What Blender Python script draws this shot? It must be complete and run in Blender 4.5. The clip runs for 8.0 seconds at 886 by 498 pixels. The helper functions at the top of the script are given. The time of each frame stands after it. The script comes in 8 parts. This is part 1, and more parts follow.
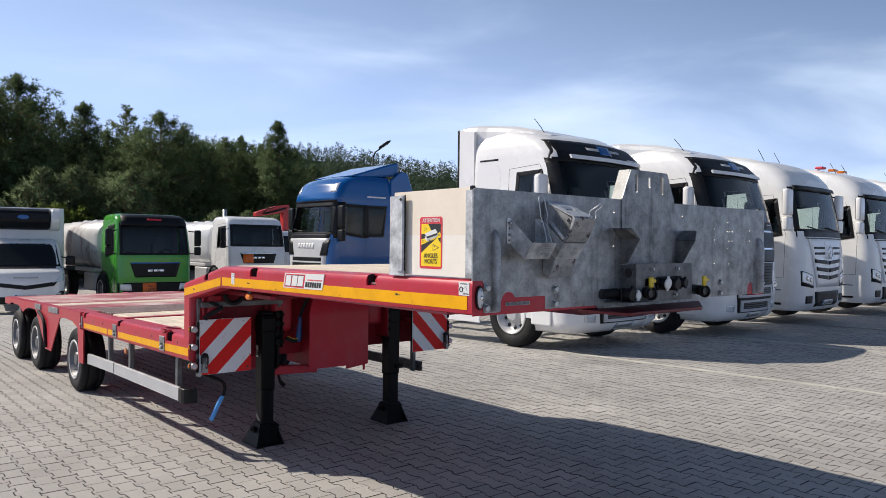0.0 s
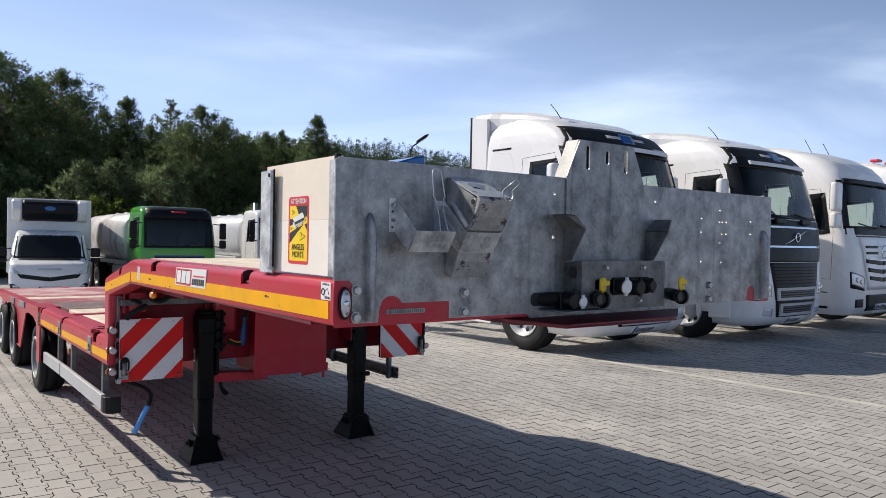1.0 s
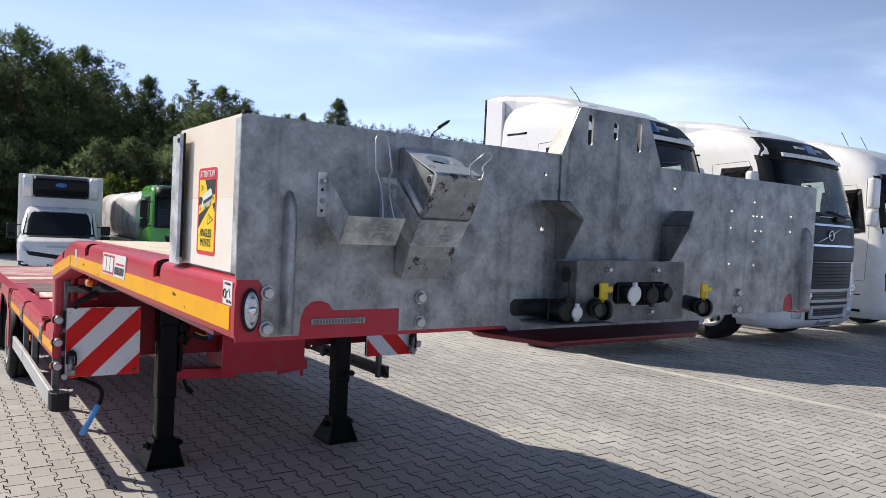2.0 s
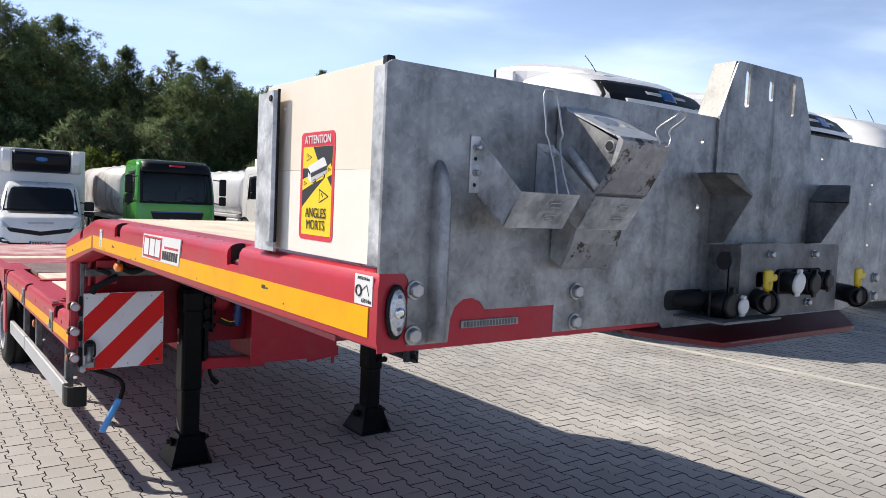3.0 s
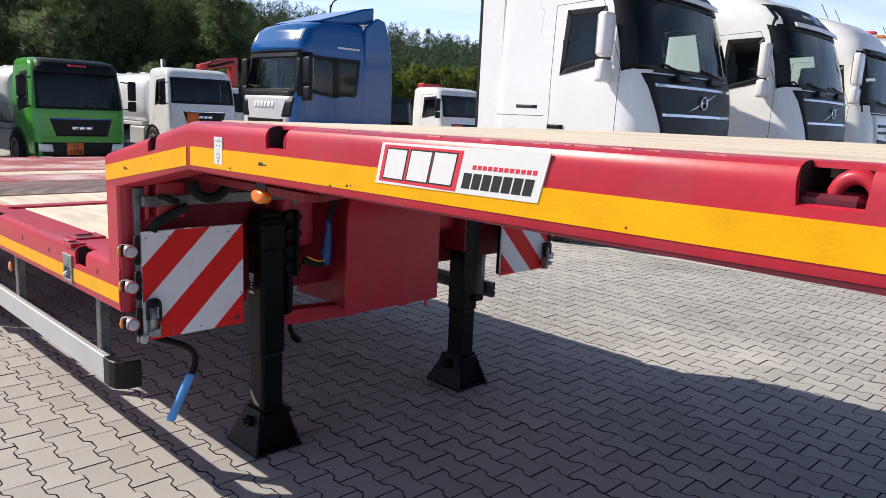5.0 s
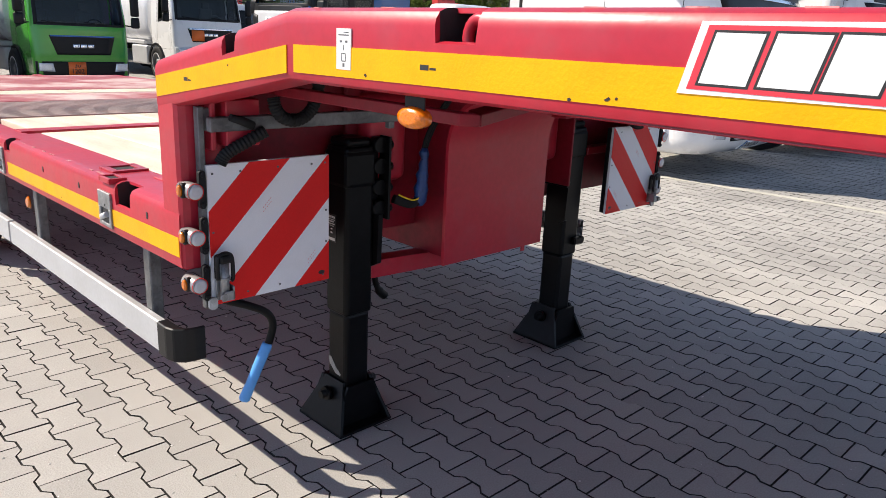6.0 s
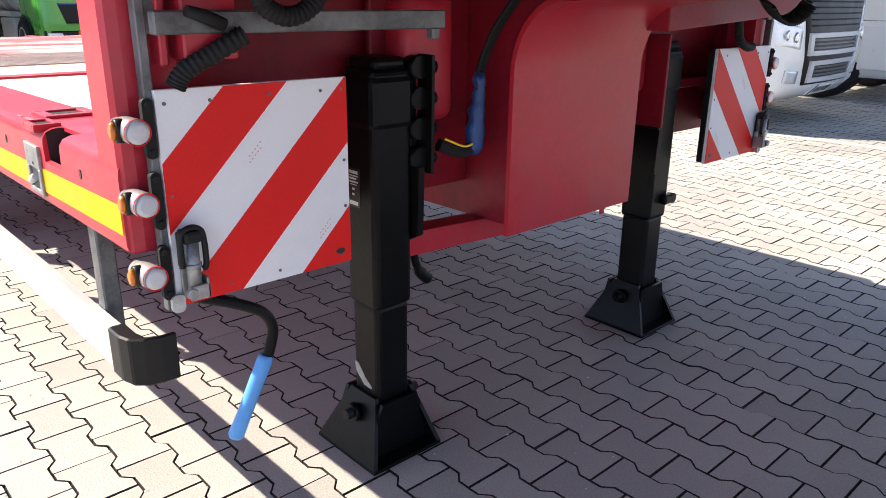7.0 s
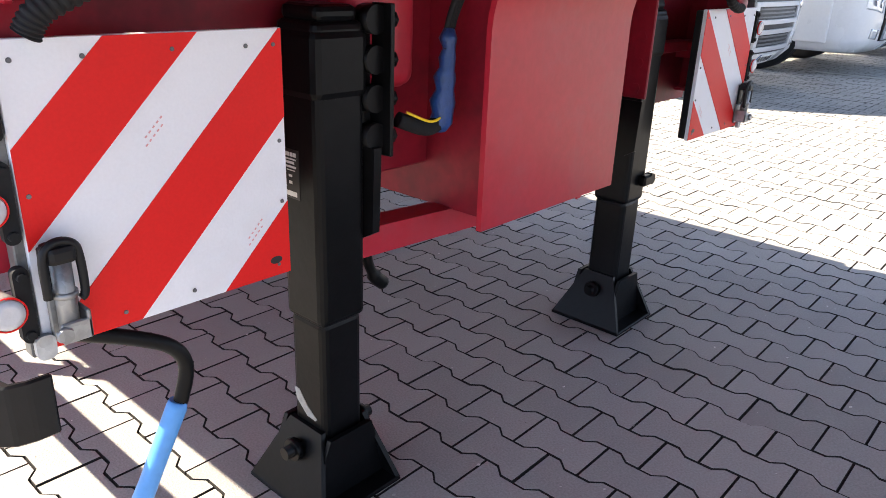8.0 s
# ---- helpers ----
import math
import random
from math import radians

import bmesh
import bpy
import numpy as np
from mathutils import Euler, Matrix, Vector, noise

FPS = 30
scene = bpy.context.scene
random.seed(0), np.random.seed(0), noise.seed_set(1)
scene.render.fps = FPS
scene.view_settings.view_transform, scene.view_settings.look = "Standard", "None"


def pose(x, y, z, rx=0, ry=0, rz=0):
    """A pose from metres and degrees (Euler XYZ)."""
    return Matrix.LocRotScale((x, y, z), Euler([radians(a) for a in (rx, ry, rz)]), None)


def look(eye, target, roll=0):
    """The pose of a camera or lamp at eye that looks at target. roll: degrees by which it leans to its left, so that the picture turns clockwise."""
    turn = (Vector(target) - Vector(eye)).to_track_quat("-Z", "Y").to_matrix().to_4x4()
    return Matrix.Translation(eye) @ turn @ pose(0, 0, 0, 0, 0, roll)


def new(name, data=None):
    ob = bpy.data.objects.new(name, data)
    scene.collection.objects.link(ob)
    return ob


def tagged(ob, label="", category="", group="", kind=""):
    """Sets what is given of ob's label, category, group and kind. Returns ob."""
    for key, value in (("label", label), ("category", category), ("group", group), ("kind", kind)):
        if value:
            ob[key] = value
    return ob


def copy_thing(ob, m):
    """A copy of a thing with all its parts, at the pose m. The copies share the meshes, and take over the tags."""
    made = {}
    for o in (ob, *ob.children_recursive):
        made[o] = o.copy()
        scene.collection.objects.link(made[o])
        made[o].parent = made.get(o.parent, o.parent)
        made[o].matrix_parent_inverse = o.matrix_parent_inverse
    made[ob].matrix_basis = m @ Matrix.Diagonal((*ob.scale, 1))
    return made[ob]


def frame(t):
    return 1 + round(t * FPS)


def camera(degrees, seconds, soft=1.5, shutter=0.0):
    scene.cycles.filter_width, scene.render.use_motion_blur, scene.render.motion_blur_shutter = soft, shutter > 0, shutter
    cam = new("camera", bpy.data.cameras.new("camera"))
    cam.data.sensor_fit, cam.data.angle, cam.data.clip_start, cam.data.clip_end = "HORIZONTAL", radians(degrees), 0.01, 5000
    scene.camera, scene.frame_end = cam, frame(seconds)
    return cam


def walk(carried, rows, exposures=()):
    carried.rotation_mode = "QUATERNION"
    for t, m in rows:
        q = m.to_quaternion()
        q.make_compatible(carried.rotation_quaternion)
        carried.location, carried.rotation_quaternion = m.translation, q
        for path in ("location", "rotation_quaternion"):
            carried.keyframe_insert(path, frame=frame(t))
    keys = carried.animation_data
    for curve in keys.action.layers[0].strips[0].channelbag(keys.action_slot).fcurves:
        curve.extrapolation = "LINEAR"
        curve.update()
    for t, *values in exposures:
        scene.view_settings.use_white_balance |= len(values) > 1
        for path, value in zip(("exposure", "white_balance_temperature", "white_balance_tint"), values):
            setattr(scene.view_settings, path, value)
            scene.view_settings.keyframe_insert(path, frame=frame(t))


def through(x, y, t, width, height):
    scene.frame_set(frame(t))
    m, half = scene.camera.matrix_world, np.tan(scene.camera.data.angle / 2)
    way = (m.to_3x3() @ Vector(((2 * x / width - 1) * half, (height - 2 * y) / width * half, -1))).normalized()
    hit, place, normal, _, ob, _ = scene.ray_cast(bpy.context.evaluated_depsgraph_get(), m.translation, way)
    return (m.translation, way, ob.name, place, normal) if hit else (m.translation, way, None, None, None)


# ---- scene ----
cam = camera(62.4, 8.0, soft=0.6)
PATH = [
    (0, (-2.063, -2.267, 1.624), (-0.77, -0.741, 1.613), 0.6),
    (0.6, (-1.444, -2.191, 1.629), (-0.204, -0.622, 1.614), 0.9),
    (1.1, (-1.0, -2.02, 1.605), (0.181, -0.406, 1.58), 1.3),
    (2.5, (-0.516, -1.466, 1.626), (0.624, 0.175, 1.538), 3.1),
    (3, (-0.689, -1.154, 1.61), (0.498, 0.451, 1.484), 2.6),
    (3.5, (-0.814, -0.773, 1.599), (0.442, 0.775, 1.439), 2.3),
    (4, (-0.977, -0.399, 1.573), (0.358, 1.079, 1.394), 2.7),
    (5.5, (-0.987, 0.814, 1.475), (0.402, 2.175, 1.006), 3.1),
    (6, (-0.856, 1.168, 1.421), (0.497, 2.53, 0.859), 2.7),
    (6.5, (-0.627, 1.489, 1.335), (0.681, 2.874, 0.724), 1.8),
    (7, (-0.434, 1.744, 1.205), (0.852, 3.131, 0.556), 0.7),
    (7.5, (-0.286, 1.912, 1.147), (1.012, 3.253, 0.429), 0.5),
    (8, (-0.227, 2.063, 1.146), (1.173, 3.294, 0.422), 2.2),
]
walk(cam, [(t, look(eye, target, roll)) for t, eye, target, roll in PATH],
     [(0.0, 0.0, 6500, 10), (1.0, 0.02, 6500, 10), (2.5, 0.28, 6500, 10), (3.5, 0.33, 6500, 10), (4.0, 0.2, 6500, 10), (5.5, 0.38, 6600, 10), (6.0, 0.6, 6700, 10), (6.5, 0.9, 6750, 10), (7.0, 1.3, 6900, 10), (7.5, 1.6, 7000, 10), (8.0, 1.78, 7150, 10)])

# ---- world, sun ----
SUN_DIR = Vector((-0.67, 0.95, 1.0)).normalized()
sun_elev = math.asin(SUN_DIR.z)
sun_azim = math.atan2(SUN_DIR.x, SUN_DIR.y) % (2 * math.pi)

# thin cirrus and the pale haze low over the horizon
HAZE, CIRRUS, CLOUD = (8.8, 12.0, 19.1, 1), (15.6, 18.3, 22.0, 1), 0.95


def make_world():
    w = bpy.data.worlds.new("world")
    scene.world = w
    w.use_nodes = True
    nt = w.node_tree
    nt.nodes.clear()
    out = nt.nodes.new("ShaderNodeOutputWorld")
    bg = nt.nodes.new("ShaderNodeBackground")
    sky = nt.nodes.new("ShaderNodeTexSky")
    sky.sky_type = "NISHITA"
    sky.sun_disc = False
    sky.sun_elevation, sky.sun_rotation = sun_elev, sun_azim
    sky.air_density, sky.dust_density, sky.ozone_density = 1.0, 1.3, 5.0
    co = nt.nodes.new("ShaderNodeTexCoord")
    mp = nt.nodes.new("ShaderNodeMapping")
    mp.inputs["Rotation"].default_value = (0.0, radians(-14), radians(35))
    mp.inputs["Scale"].default_value = (1.0, 1.5, 5.5)
    nz = nt.nodes.new("ShaderNodeTexNoise")
    nz.inputs["Scale"].default_value, nz.inputs["Detail"].default_value = 1.3, 7
    nz.inputs["Roughness"].default_value, nz.inputs["Distortion"].default_value = 0.50, 0.6
    rp = nt.nodes.new("ShaderNodeMapRange")
    rp.interpolation_type = "SMOOTHSTEP"
    rp.inputs["From Min"].default_value, rp.inputs["From Max"].default_value, rp.inputs["To Max"].default_value = 0.44, 0.82, CLOUD
    sep = nt.nodes.new("ShaderNodeSeparateXYZ")
    low = nt.nodes.new("ShaderNodeMapRange")
    low.inputs["From Min"].default_value, low.inputs["From Max"].default_value = 0.0, 1.0
    low.inputs["To Min"].default_value, low.inputs["To Max"].default_value = 1.0, 0.0
    p3, p1, mu = (nt.nodes.new("ShaderNodeMath") for _ in range(3))
    p3.operation, p3.inputs[1].default_value = "POWER", 4.0
    p1.operation, p1.inputs[1].default_value = "POWER", 1.6
    mu.operation = "MULTIPLY"
    hz, mx = nt.nodes.new("ShaderNodeMix"), nt.nodes.new("ShaderNodeMix")
    hz.data_type = mx.data_type = "RGBA"
    hz.inputs["B"].default_value = HAZE
    mx.inputs["B"].default_value = CIRRUS
    L = nt.links.new
    L(co.outputs["Generated"], mp.inputs["Vector"])
    L(co.outputs["Generated"], sep.inputs[0])
    L(sep.outputs["Z"], low.inputs["Value"])
    L(low.outputs["Result"], p3.inputs[0])
    L(low.outputs["Result"], p1.inputs[0])
    L(mp.outputs["Vector"], nz.inputs["Vector"])
    L(nz.outputs["Fac"], rp.inputs["Value"])
    L(rp.outputs["Result"], mu.inputs[0])
    L(p1.outputs[0], mu.inputs[1])
    dt = nt.nodes.new("ShaderNodeVectorMath")
    dt.operation = "DOT_PRODUCT"
    dt.inputs[1].default_value = Vector((SUN_DIR.x, SUN_DIR.y, 0)).normalized()
    gl = nt.nodes.new("ShaderNodeMapRange")
    gl.inputs["From Min"].default_value, gl.inputs["From Max"].default_value = -0.35, 1.0
    gl.inputs["To Min"].default_value, gl.inputs["To Max"].default_value = 0.0, 1.1
    p2 = nt.nodes.new("ShaderNodeMath")
    p2.operation, p2.inputs[1].default_value = "POWER", 2.0
    L(low.outputs["Result"], p2.inputs[0])
    gm, ga = nt.nodes.new("ShaderNodeMath"), nt.nodes.new("ShaderNodeMath")
    gm.operation, ga.operation, ga.use_clamp = "MULTIPLY", "ADD", True
    L(co.outputs["Generated"], dt.inputs[0])
    L(dt.outputs["Value"], gl.inputs["Value"])
    L(gl.outputs["Result"], gm.inputs[0])
    L(p2.outputs[0], gm.inputs[1])
    L(gm.outputs[0], ga.inputs[0])
    L(p3.outputs[0], ga.inputs[1])
    L(ga.outputs[0], hz.inputs["Factor"])
    L(sky.outputs["Color"], hz.inputs["A"])
    L(hz.outputs["Result"], mx.inputs["A"])
    L(mu.outputs[0], mx.inputs["Factor"])
    L(mx.outputs["Result"], bg.inputs["Color"])
    bg.inputs["Strength"].default_value = 0.0615
    L(bg.outputs["Background"], out.inputs["Surface"])


make_world()
sun = new("sun", bpy.data.lights.new("sun", "SUN"))
sun.data.energy, sun.data.angle, sun.data.color = 5.0, radians(0.53), (1.0, 0.915, 0.80)
sun.matrix_world = look(SUN_DIR * 60, (0, 0, 0))


# ---- materials ----
def mat(name, base, rough=0.5, metal=0.0, var=0.12, scale=3.0, fine=60.0, bump=0.05, coat=0.0, dirt=None, dirt_amt=0.0,
        dirt_scale=5.0, stretch=(1, 1, 1), random_amt=0.0, rough_var=0.15, spec=0.5, dirt_lo=0.48, dirt_hi=0.72):
    """Paint, plastic, rubber and the like: base colour with a broad and a fine variation, dirt patches and a fine relief."""
    m = bpy.data.materials.new(name)
    m.use_nodes = True
    nt = m.node_tree
    L, N = nt.links.new, nt.nodes.new
    bs = nt.nodes["Principled BSDF"]
    co = N("ShaderNodeTexCoord")
    mp = N("ShaderNodeMapping")
    mp.inputs["Scale"].default_value = stretch
    L(co.outputs["Object"], mp.inputs["Vector"])
    n1, n2 = N("ShaderNodeTexNoise"), N("ShaderNodeTexNoise")
    n1.inputs["Scale"].default_value, n1.inputs["Detail"].default_value = scale, 5
    n2.inputs["Scale"].default_value, n2.inputs["Detail"].default_value = fine, 4
    for n in (n1, n2):
        L(mp.outputs["Vector"], n.inputs["Vector"])
    hsv = N("ShaderNodeHueSaturation")
    hsv.inputs["Color"].default_value = (*base, 1)
    r1 = N("ShaderNodeMapRange")
    r1.inputs["From Min"].default_value, r1.inputs["From Max"].default_value = 0.3, 0.7
    r1.inputs["To Min"].default_value, r1.inputs["To Max"].default_value = 1 - var, 1 + var
    L(n1.outputs["Fac"], r1.inputs["Value"])
    r2 = N("ShaderNodeMapRange")
    r2.inputs["From Min"].default_value, r2.inputs["From Max"].default_value = 0.3, 0.7
    r2.inputs["To Min"].default_value, r2.inputs["To Max"].default_value = 1 - var * 0.6, 1 + var * 0.6
    L(n2.outputs["Fac"], r2.inputs["Value"])
    mu = N("ShaderNodeMath")
    mu.operation = "MULTIPLY"
    L(r1.outputs["Result"], mu.inputs[0])
    L(r2.outputs["Result"], mu.inputs[1])
    last = mu.outputs[0]
    if random_amt:
        oi, geo = N("ShaderNodeObjectInfo"), N("ShaderNodeNewGeometry")
        ad, fr = N("ShaderNodeMath"), N("ShaderNodeMath")
        ad.operation, fr.operation = "ADD", "FRACT"
        L(oi.outputs["Random"], ad.inputs[0])
        L(geo.outputs["Random Per Island"], ad.inputs[1])
        L(ad.outputs[0], fr.inputs[0])
        rr = N("ShaderNodeMapRange")
        rr.inputs["To Min"].default_value, rr.inputs["To Max"].default_value = 1 - random_amt, 1 + random_amt
        L(fr.outputs[0], rr.inputs["Value"])
        m2 = N("ShaderNodeMath")
        m2.operation = "MULTIPLY"
        L(last, m2.inputs[0])
        L(rr.outputs["Result"], m2.inputs[1])
        last = m2.outputs[0]
    L(last, hsv.inputs["Value"])
    col = hsv.outputs["Color"]
    if dirt is not None:
        n3 = N("ShaderNodeTexNoise")
        n3.inputs["Scale"].default_value, n3.inputs["Detail"].default_value = dirt_scale, 8
        n3.inputs["Roughness"].default_value = 0.65
        L(mp.outputs["Vector"], n3.inputs["Vector"])
        rp = N("ShaderNodeMapRange")
        rp.inputs["From Min"].default_value, rp.inputs["From Max"].default_value = dirt_lo, dirt_hi
        rp.inputs["To Max"].default_value = dirt_amt
        L(n3.outputs["Fac"], rp.inputs["Value"])
        mx = N("ShaderNodeMix")
        mx.data_type = "RGBA"
        mx.inputs["B"].default_value = (*dirt, 1)
        L(rp.outputs["Result"], mx.inputs["Factor"])
        L(col, mx.inputs["A"])
        col = mx.outputs["Result"]
    L(col, bs.inputs["Base Color"])
    rg = N("ShaderNodeMapRange")
    rg.inputs["From Min"].default_value, rg.inputs["From Max"].default_value = 0.3, 0.7
    rg.inputs["To Min"].default_value = max(0.02, rough * (1 - rough_var))
    rg.inputs["To Max"].default_value = min(1, rough * (1 + rough_var))
    L(n1.outputs["Fac"], rg.inputs["Value"])
    L(rg.outputs["Result"], bs.inputs["Roughness"])
    bs.inputs["Metallic"].default_value = metal
    bs.inputs["Specular IOR Level"].default_value = spec
    bs.inputs["Coat Weight"].default_value = coat
    bs.inputs["Coat Roughness"].default_value = 0.08
    if bump:
        bp = N("ShaderNodeBump")
        bp.inputs["Strength"].default_value, bp.inputs["Distance"].default_value = bump, 0.01
        L(n2.outputs["Fac"], bp.inputs["Height"])
        L(bp.outputs["Normal"], bs.inputs["Normal"])
    return m


def galvanised(name, tone=0.5, rough=0.42, metal=0.45, drip=0.0):
    """Hot-dip galvanised steel: mottled spangle, runs and pale bloom."""
    m = bpy.data.materials.new(name)
    m.use_nodes = True
    nt = m.node_tree
    L, N = nt.links.new, nt.nodes.new
    bs = nt.nodes["Principled BSDF"]
    co = N("ShaderNodeTexCoord")
    mp = N("ShaderNodeMapping")
    mp.inputs["Scale"].default_value = (1, 1, 0.9)
    L(co.outputs["Object"], mp.inputs["Vector"])
    wob = N("ShaderNodeTexNoise")
    wob.inputs["Scale"].default_value = 14
    L(mp.outputs["Vector"], wob.inputs["Vector"])
    vm = N("ShaderNodeVectorMath")
    vm.operation = "MULTIPLY_ADD"
    vm.inputs[1].default_value = (0.05, 0.05, 0.05)
    L(wob.outputs["Color"], vm.inputs[0])
    L(mp.outputs["Vector"], vm.inputs[2])
    vo = N("ShaderNodeTexVoronoi")
    vo.inputs["Scale"].default_value = 95
    L(vm.outputs[0], vo.inputs["Vector"])
    n1, n2 = N("ShaderNodeTexNoise"), N("ShaderNodeTexNoise")
    n1.inputs["Scale"].default_value, n1.inputs["Detail"].default_value = 12, 7
    n1.inputs["Roughness"].default_value = 0.55
    n2.inputs["Scale"].default_value, n2.inputs["Detail"].default_value = 130, 3
    mp2 = N("ShaderNodeMapping")
    mp2.inputs["Scale"].default_value = (5, 5, 0.7)
    L(co.outputs["Object"], mp2.inputs["Vector"])
    n3 = N("ShaderNodeTexNoise")
    n3.inputs["Scale"].default_value, n3.inputs["Detail"].default_value = 2.0, 6
    L(mp2.outputs["Vector"], n3.inputs["Vector"])
    L(mp.outputs["Vector"], n1.inputs["Vector"])
    L(mp.outputs["Vector"], n2.inputs["Vector"])
    sep = N("ShaderNodeSeparateColor")
    L(vo.outputs["Color"], sep.inputs["Color"])
    mixa = N("ShaderNodeMix")
    mixa.inputs["Factor"].default_value = 0.09
    L(n1.outputs["Fac"], mixa.inputs["A"])
    L(sep.outputs["Red"], mixa.inputs["B"])
    mixb = N("ShaderNodeMix")
    mixb.inputs["Factor"].default_value = 0.10
    L(mixa.outputs["Result"], mixb.inputs["A"])
    L(n3.outputs["Fac"], mixb.inputs["B"])
    rp = N("ShaderNodeValToRGB")
    e = rp.color_ramp.elements
    e[0].position, e[1].position = 0.33, 0.67
    e[0].color = (tone * 0.50, tone * 0.515, tone * 0.53, 1)
    e[1].color = (tone * 1.58, tone * 1.60, tone * 1.62, 1)
    L(mixb.outputs["Result"], rp.inputs["Fac"])
    col = rp.outputs["Color"]
    if drip:
        mp3 = N("ShaderNodeMapping")
        mp3.inputs["Scale"].default_value = (26, 26, 1.6)
        L(co.outputs["Object"], mp3.inputs["Vector"])
        n4 = N("ShaderNodeTexNoise")
        n4.inputs["Scale"].default_value, n4.inputs["Detail"].default_value = 1.0, 5
        L(mp3.outputs["Vector"], n4.inputs["Vector"])
        r4 = N("ShaderNodeMapRange")
        r4.inputs["From Min"].default_value, r4.inputs["From Max"].default_value, r4.inputs["To Max"].default_value = 0.56, 0.74, drip
        L(n4.outputs["Fac"], r4.inputs["Value"])
        m4 = N("ShaderNodeMix")
        m4.data_type = "RGBA"
        m4.inputs["B"].default_value = (0.022, 0.022, 0.024, 1)
        L(r4.outputs["Result"], m4.inputs["Factor"])
        L(col, m4.inputs["A"])
        col = m4.outputs["Result"]
    L(col, bs.inputs["Base Color"])
    rr = N("ShaderNodeMapRange")
    rr.inputs["To Min"].default_value, rr.inputs["To Max"].default_value = rough - 0.08, rough + 0.2
    L(mixb.outputs["Result"], rr.inputs["Value"])
    L(rr.outputs["Result"], bs.inputs["Roughness"])
    bs.inputs["Metallic"].default_value = metal
    bp = N("ShaderNodeBump")
    bp.inputs["Strength"].default_value, bp.inputs["Distance"].default_value = 0.05, 0.01
    L(n2.outputs["Fac"], bp.inputs["Height"])
    L(bp.outputs["Normal"], bs.inputs["Normal"])
    return m


def glass(name, tint=(0.010, 0.012, 0.014)):
    """Tinted vehicle glass."""
    m = bpy.data.materials.new(name)
    m.use_nodes = True
    bs = m.node_tree.nodes["Principled BSDF"]
    bs.inputs["Base Color"].default_value = (*tint, 1)
    bs.inputs["Roughness"].default_value = 0.03
    bs.inputs["IOR"].default_value = 1.38
    bs.inputs["Specular IOR Level"].default_value = 0.35
    return m


def pane_glass(name, tint):
    """Thin clear glass: see-through, with a mirror-like sheen that grows at flat angles."""
    m = bpy.data.materials.new(name)
    m.use_nodes = True
    nt = m.node_tree
    L, N = nt.links.new, nt.nodes.new
    nt.nodes.remove(nt.nodes["Principled BSDF"])
    tr, gl, mx, fr = N("ShaderNodeBsdfTransparent"), N("ShaderNodeBsdfGlossy"), N("ShaderNodeMixShader"), N("ShaderNodeFresnel")
    tr.inputs["Color"].default_value = (*tint, 1)
    gl.inputs["Roughness"].default_value = 0.02
    fr.inputs["IOR"].default_value = 1.5
    L(fr.outputs["Fac"], mx.inputs["Fac"])
    L(tr.outputs[0], mx.inputs[1])
    L(gl.outputs[0], mx.inputs[2])
    L(mx.outputs[0], nt.nodes["Material Output"].inputs["Surface"])
    return m


M_RED = mat("red_paint", (0.44, 0.018, 0.036), 0.36, var=0.10, scale=2.2, fine=45, bump=0.03, coat=0.08, dirt=(0.34, 0.06, 0.075), dirt_amt=0.45, dirt_scale=6, spec=0.35)
M_YEL = mat("reflective_tape_yellow", (0.80, 0.385, 0.001), 0.42, var=0.05, scale=6, fine=160, bump=0.08, dirt=(0.42, 0.18, 0.004), dirt_amt=0.25, dirt_scale=9, spec=0.2)
M_GALV = galvanised("galvanised_steel", 0.27, 0.38, 0.6, 0.35)
M_GALV_C = galvanised("stained_galvanised_steel", 0.25, 0.42, 0.55, 0.65)
M_GALV_P = galvanised("galvanised_steel_pale", 0.46, 0.46, 0.4, 0.08)
M_GALV_D = galvanised("galvanised_steel_dark", 0.14, 0.46, 0.5, 0.3)
M_PLY = mat("cream_plywood", (0.78, 0.69, 0.57), 0.5, var=0.04, scale=1.5, fine=40, bump=0.02, dirt=(0.58, 0.48, 0.38), dirt_amt=0.2)
M_PLY_L = mat("pale_plywood", (0.81, 0.755, 0.67), 0.5, var=0.04, scale=1.5, fine=40, bump=0.02, dirt=(0.62, 0.55, 0.47), dirt_amt=0.2)
M_DECK = mat("deck_wood", (0.70, 0.60, 0.47), 0.7, var=0.15, scale=4, fine=90, bump=0.15, stretch=(3, 0.5, 3), dirt=(0.34, 0.27, 0.21), dirt_amt=0.45, dirt_scale=3, random_amt=0.08)
M_BLACK = mat("black_paint", (0.0045, 0.0045, 0.005), 0.36, var=0.25, fine=50, bump=0.04, dirt=(0.03, 0.03, 0.03), dirt_amt=0.10, dirt_scale=6, spec=0.13)
M_RUBBER = mat("black_rubber", (0.009, 0.009, 0.010), 0.75, var=0.2, bump=0.15, dirt=(0.05, 0.047, 0.043), dirt_amt=0.25, spec=0.3)
M_PLASTIC = mat("dark_plastic", (0.007, 0.007, 0.008), 0.42, var=0.15, bump=0.04, dirt=(0.03, 0.03, 0.03), dirt_amt=0.12, spec=0.25)
M_ALU = mat("pale_aluminium", (0.50, 0.505, 0.515), 0.45, 0.3, var=0.06, bump=0.02, dirt=(0.4, 0.4, 0.4), dirt_amt=0.25)
M_RIM_S = mat("silver_wheel_paint", (0.46, 0.46, 0.47), 0.4, 0.15, var=0.12, bump=0.05, dirt=(0.25, 0.24, 0.23), dirt_amt=0.35, dirt_scale=9)
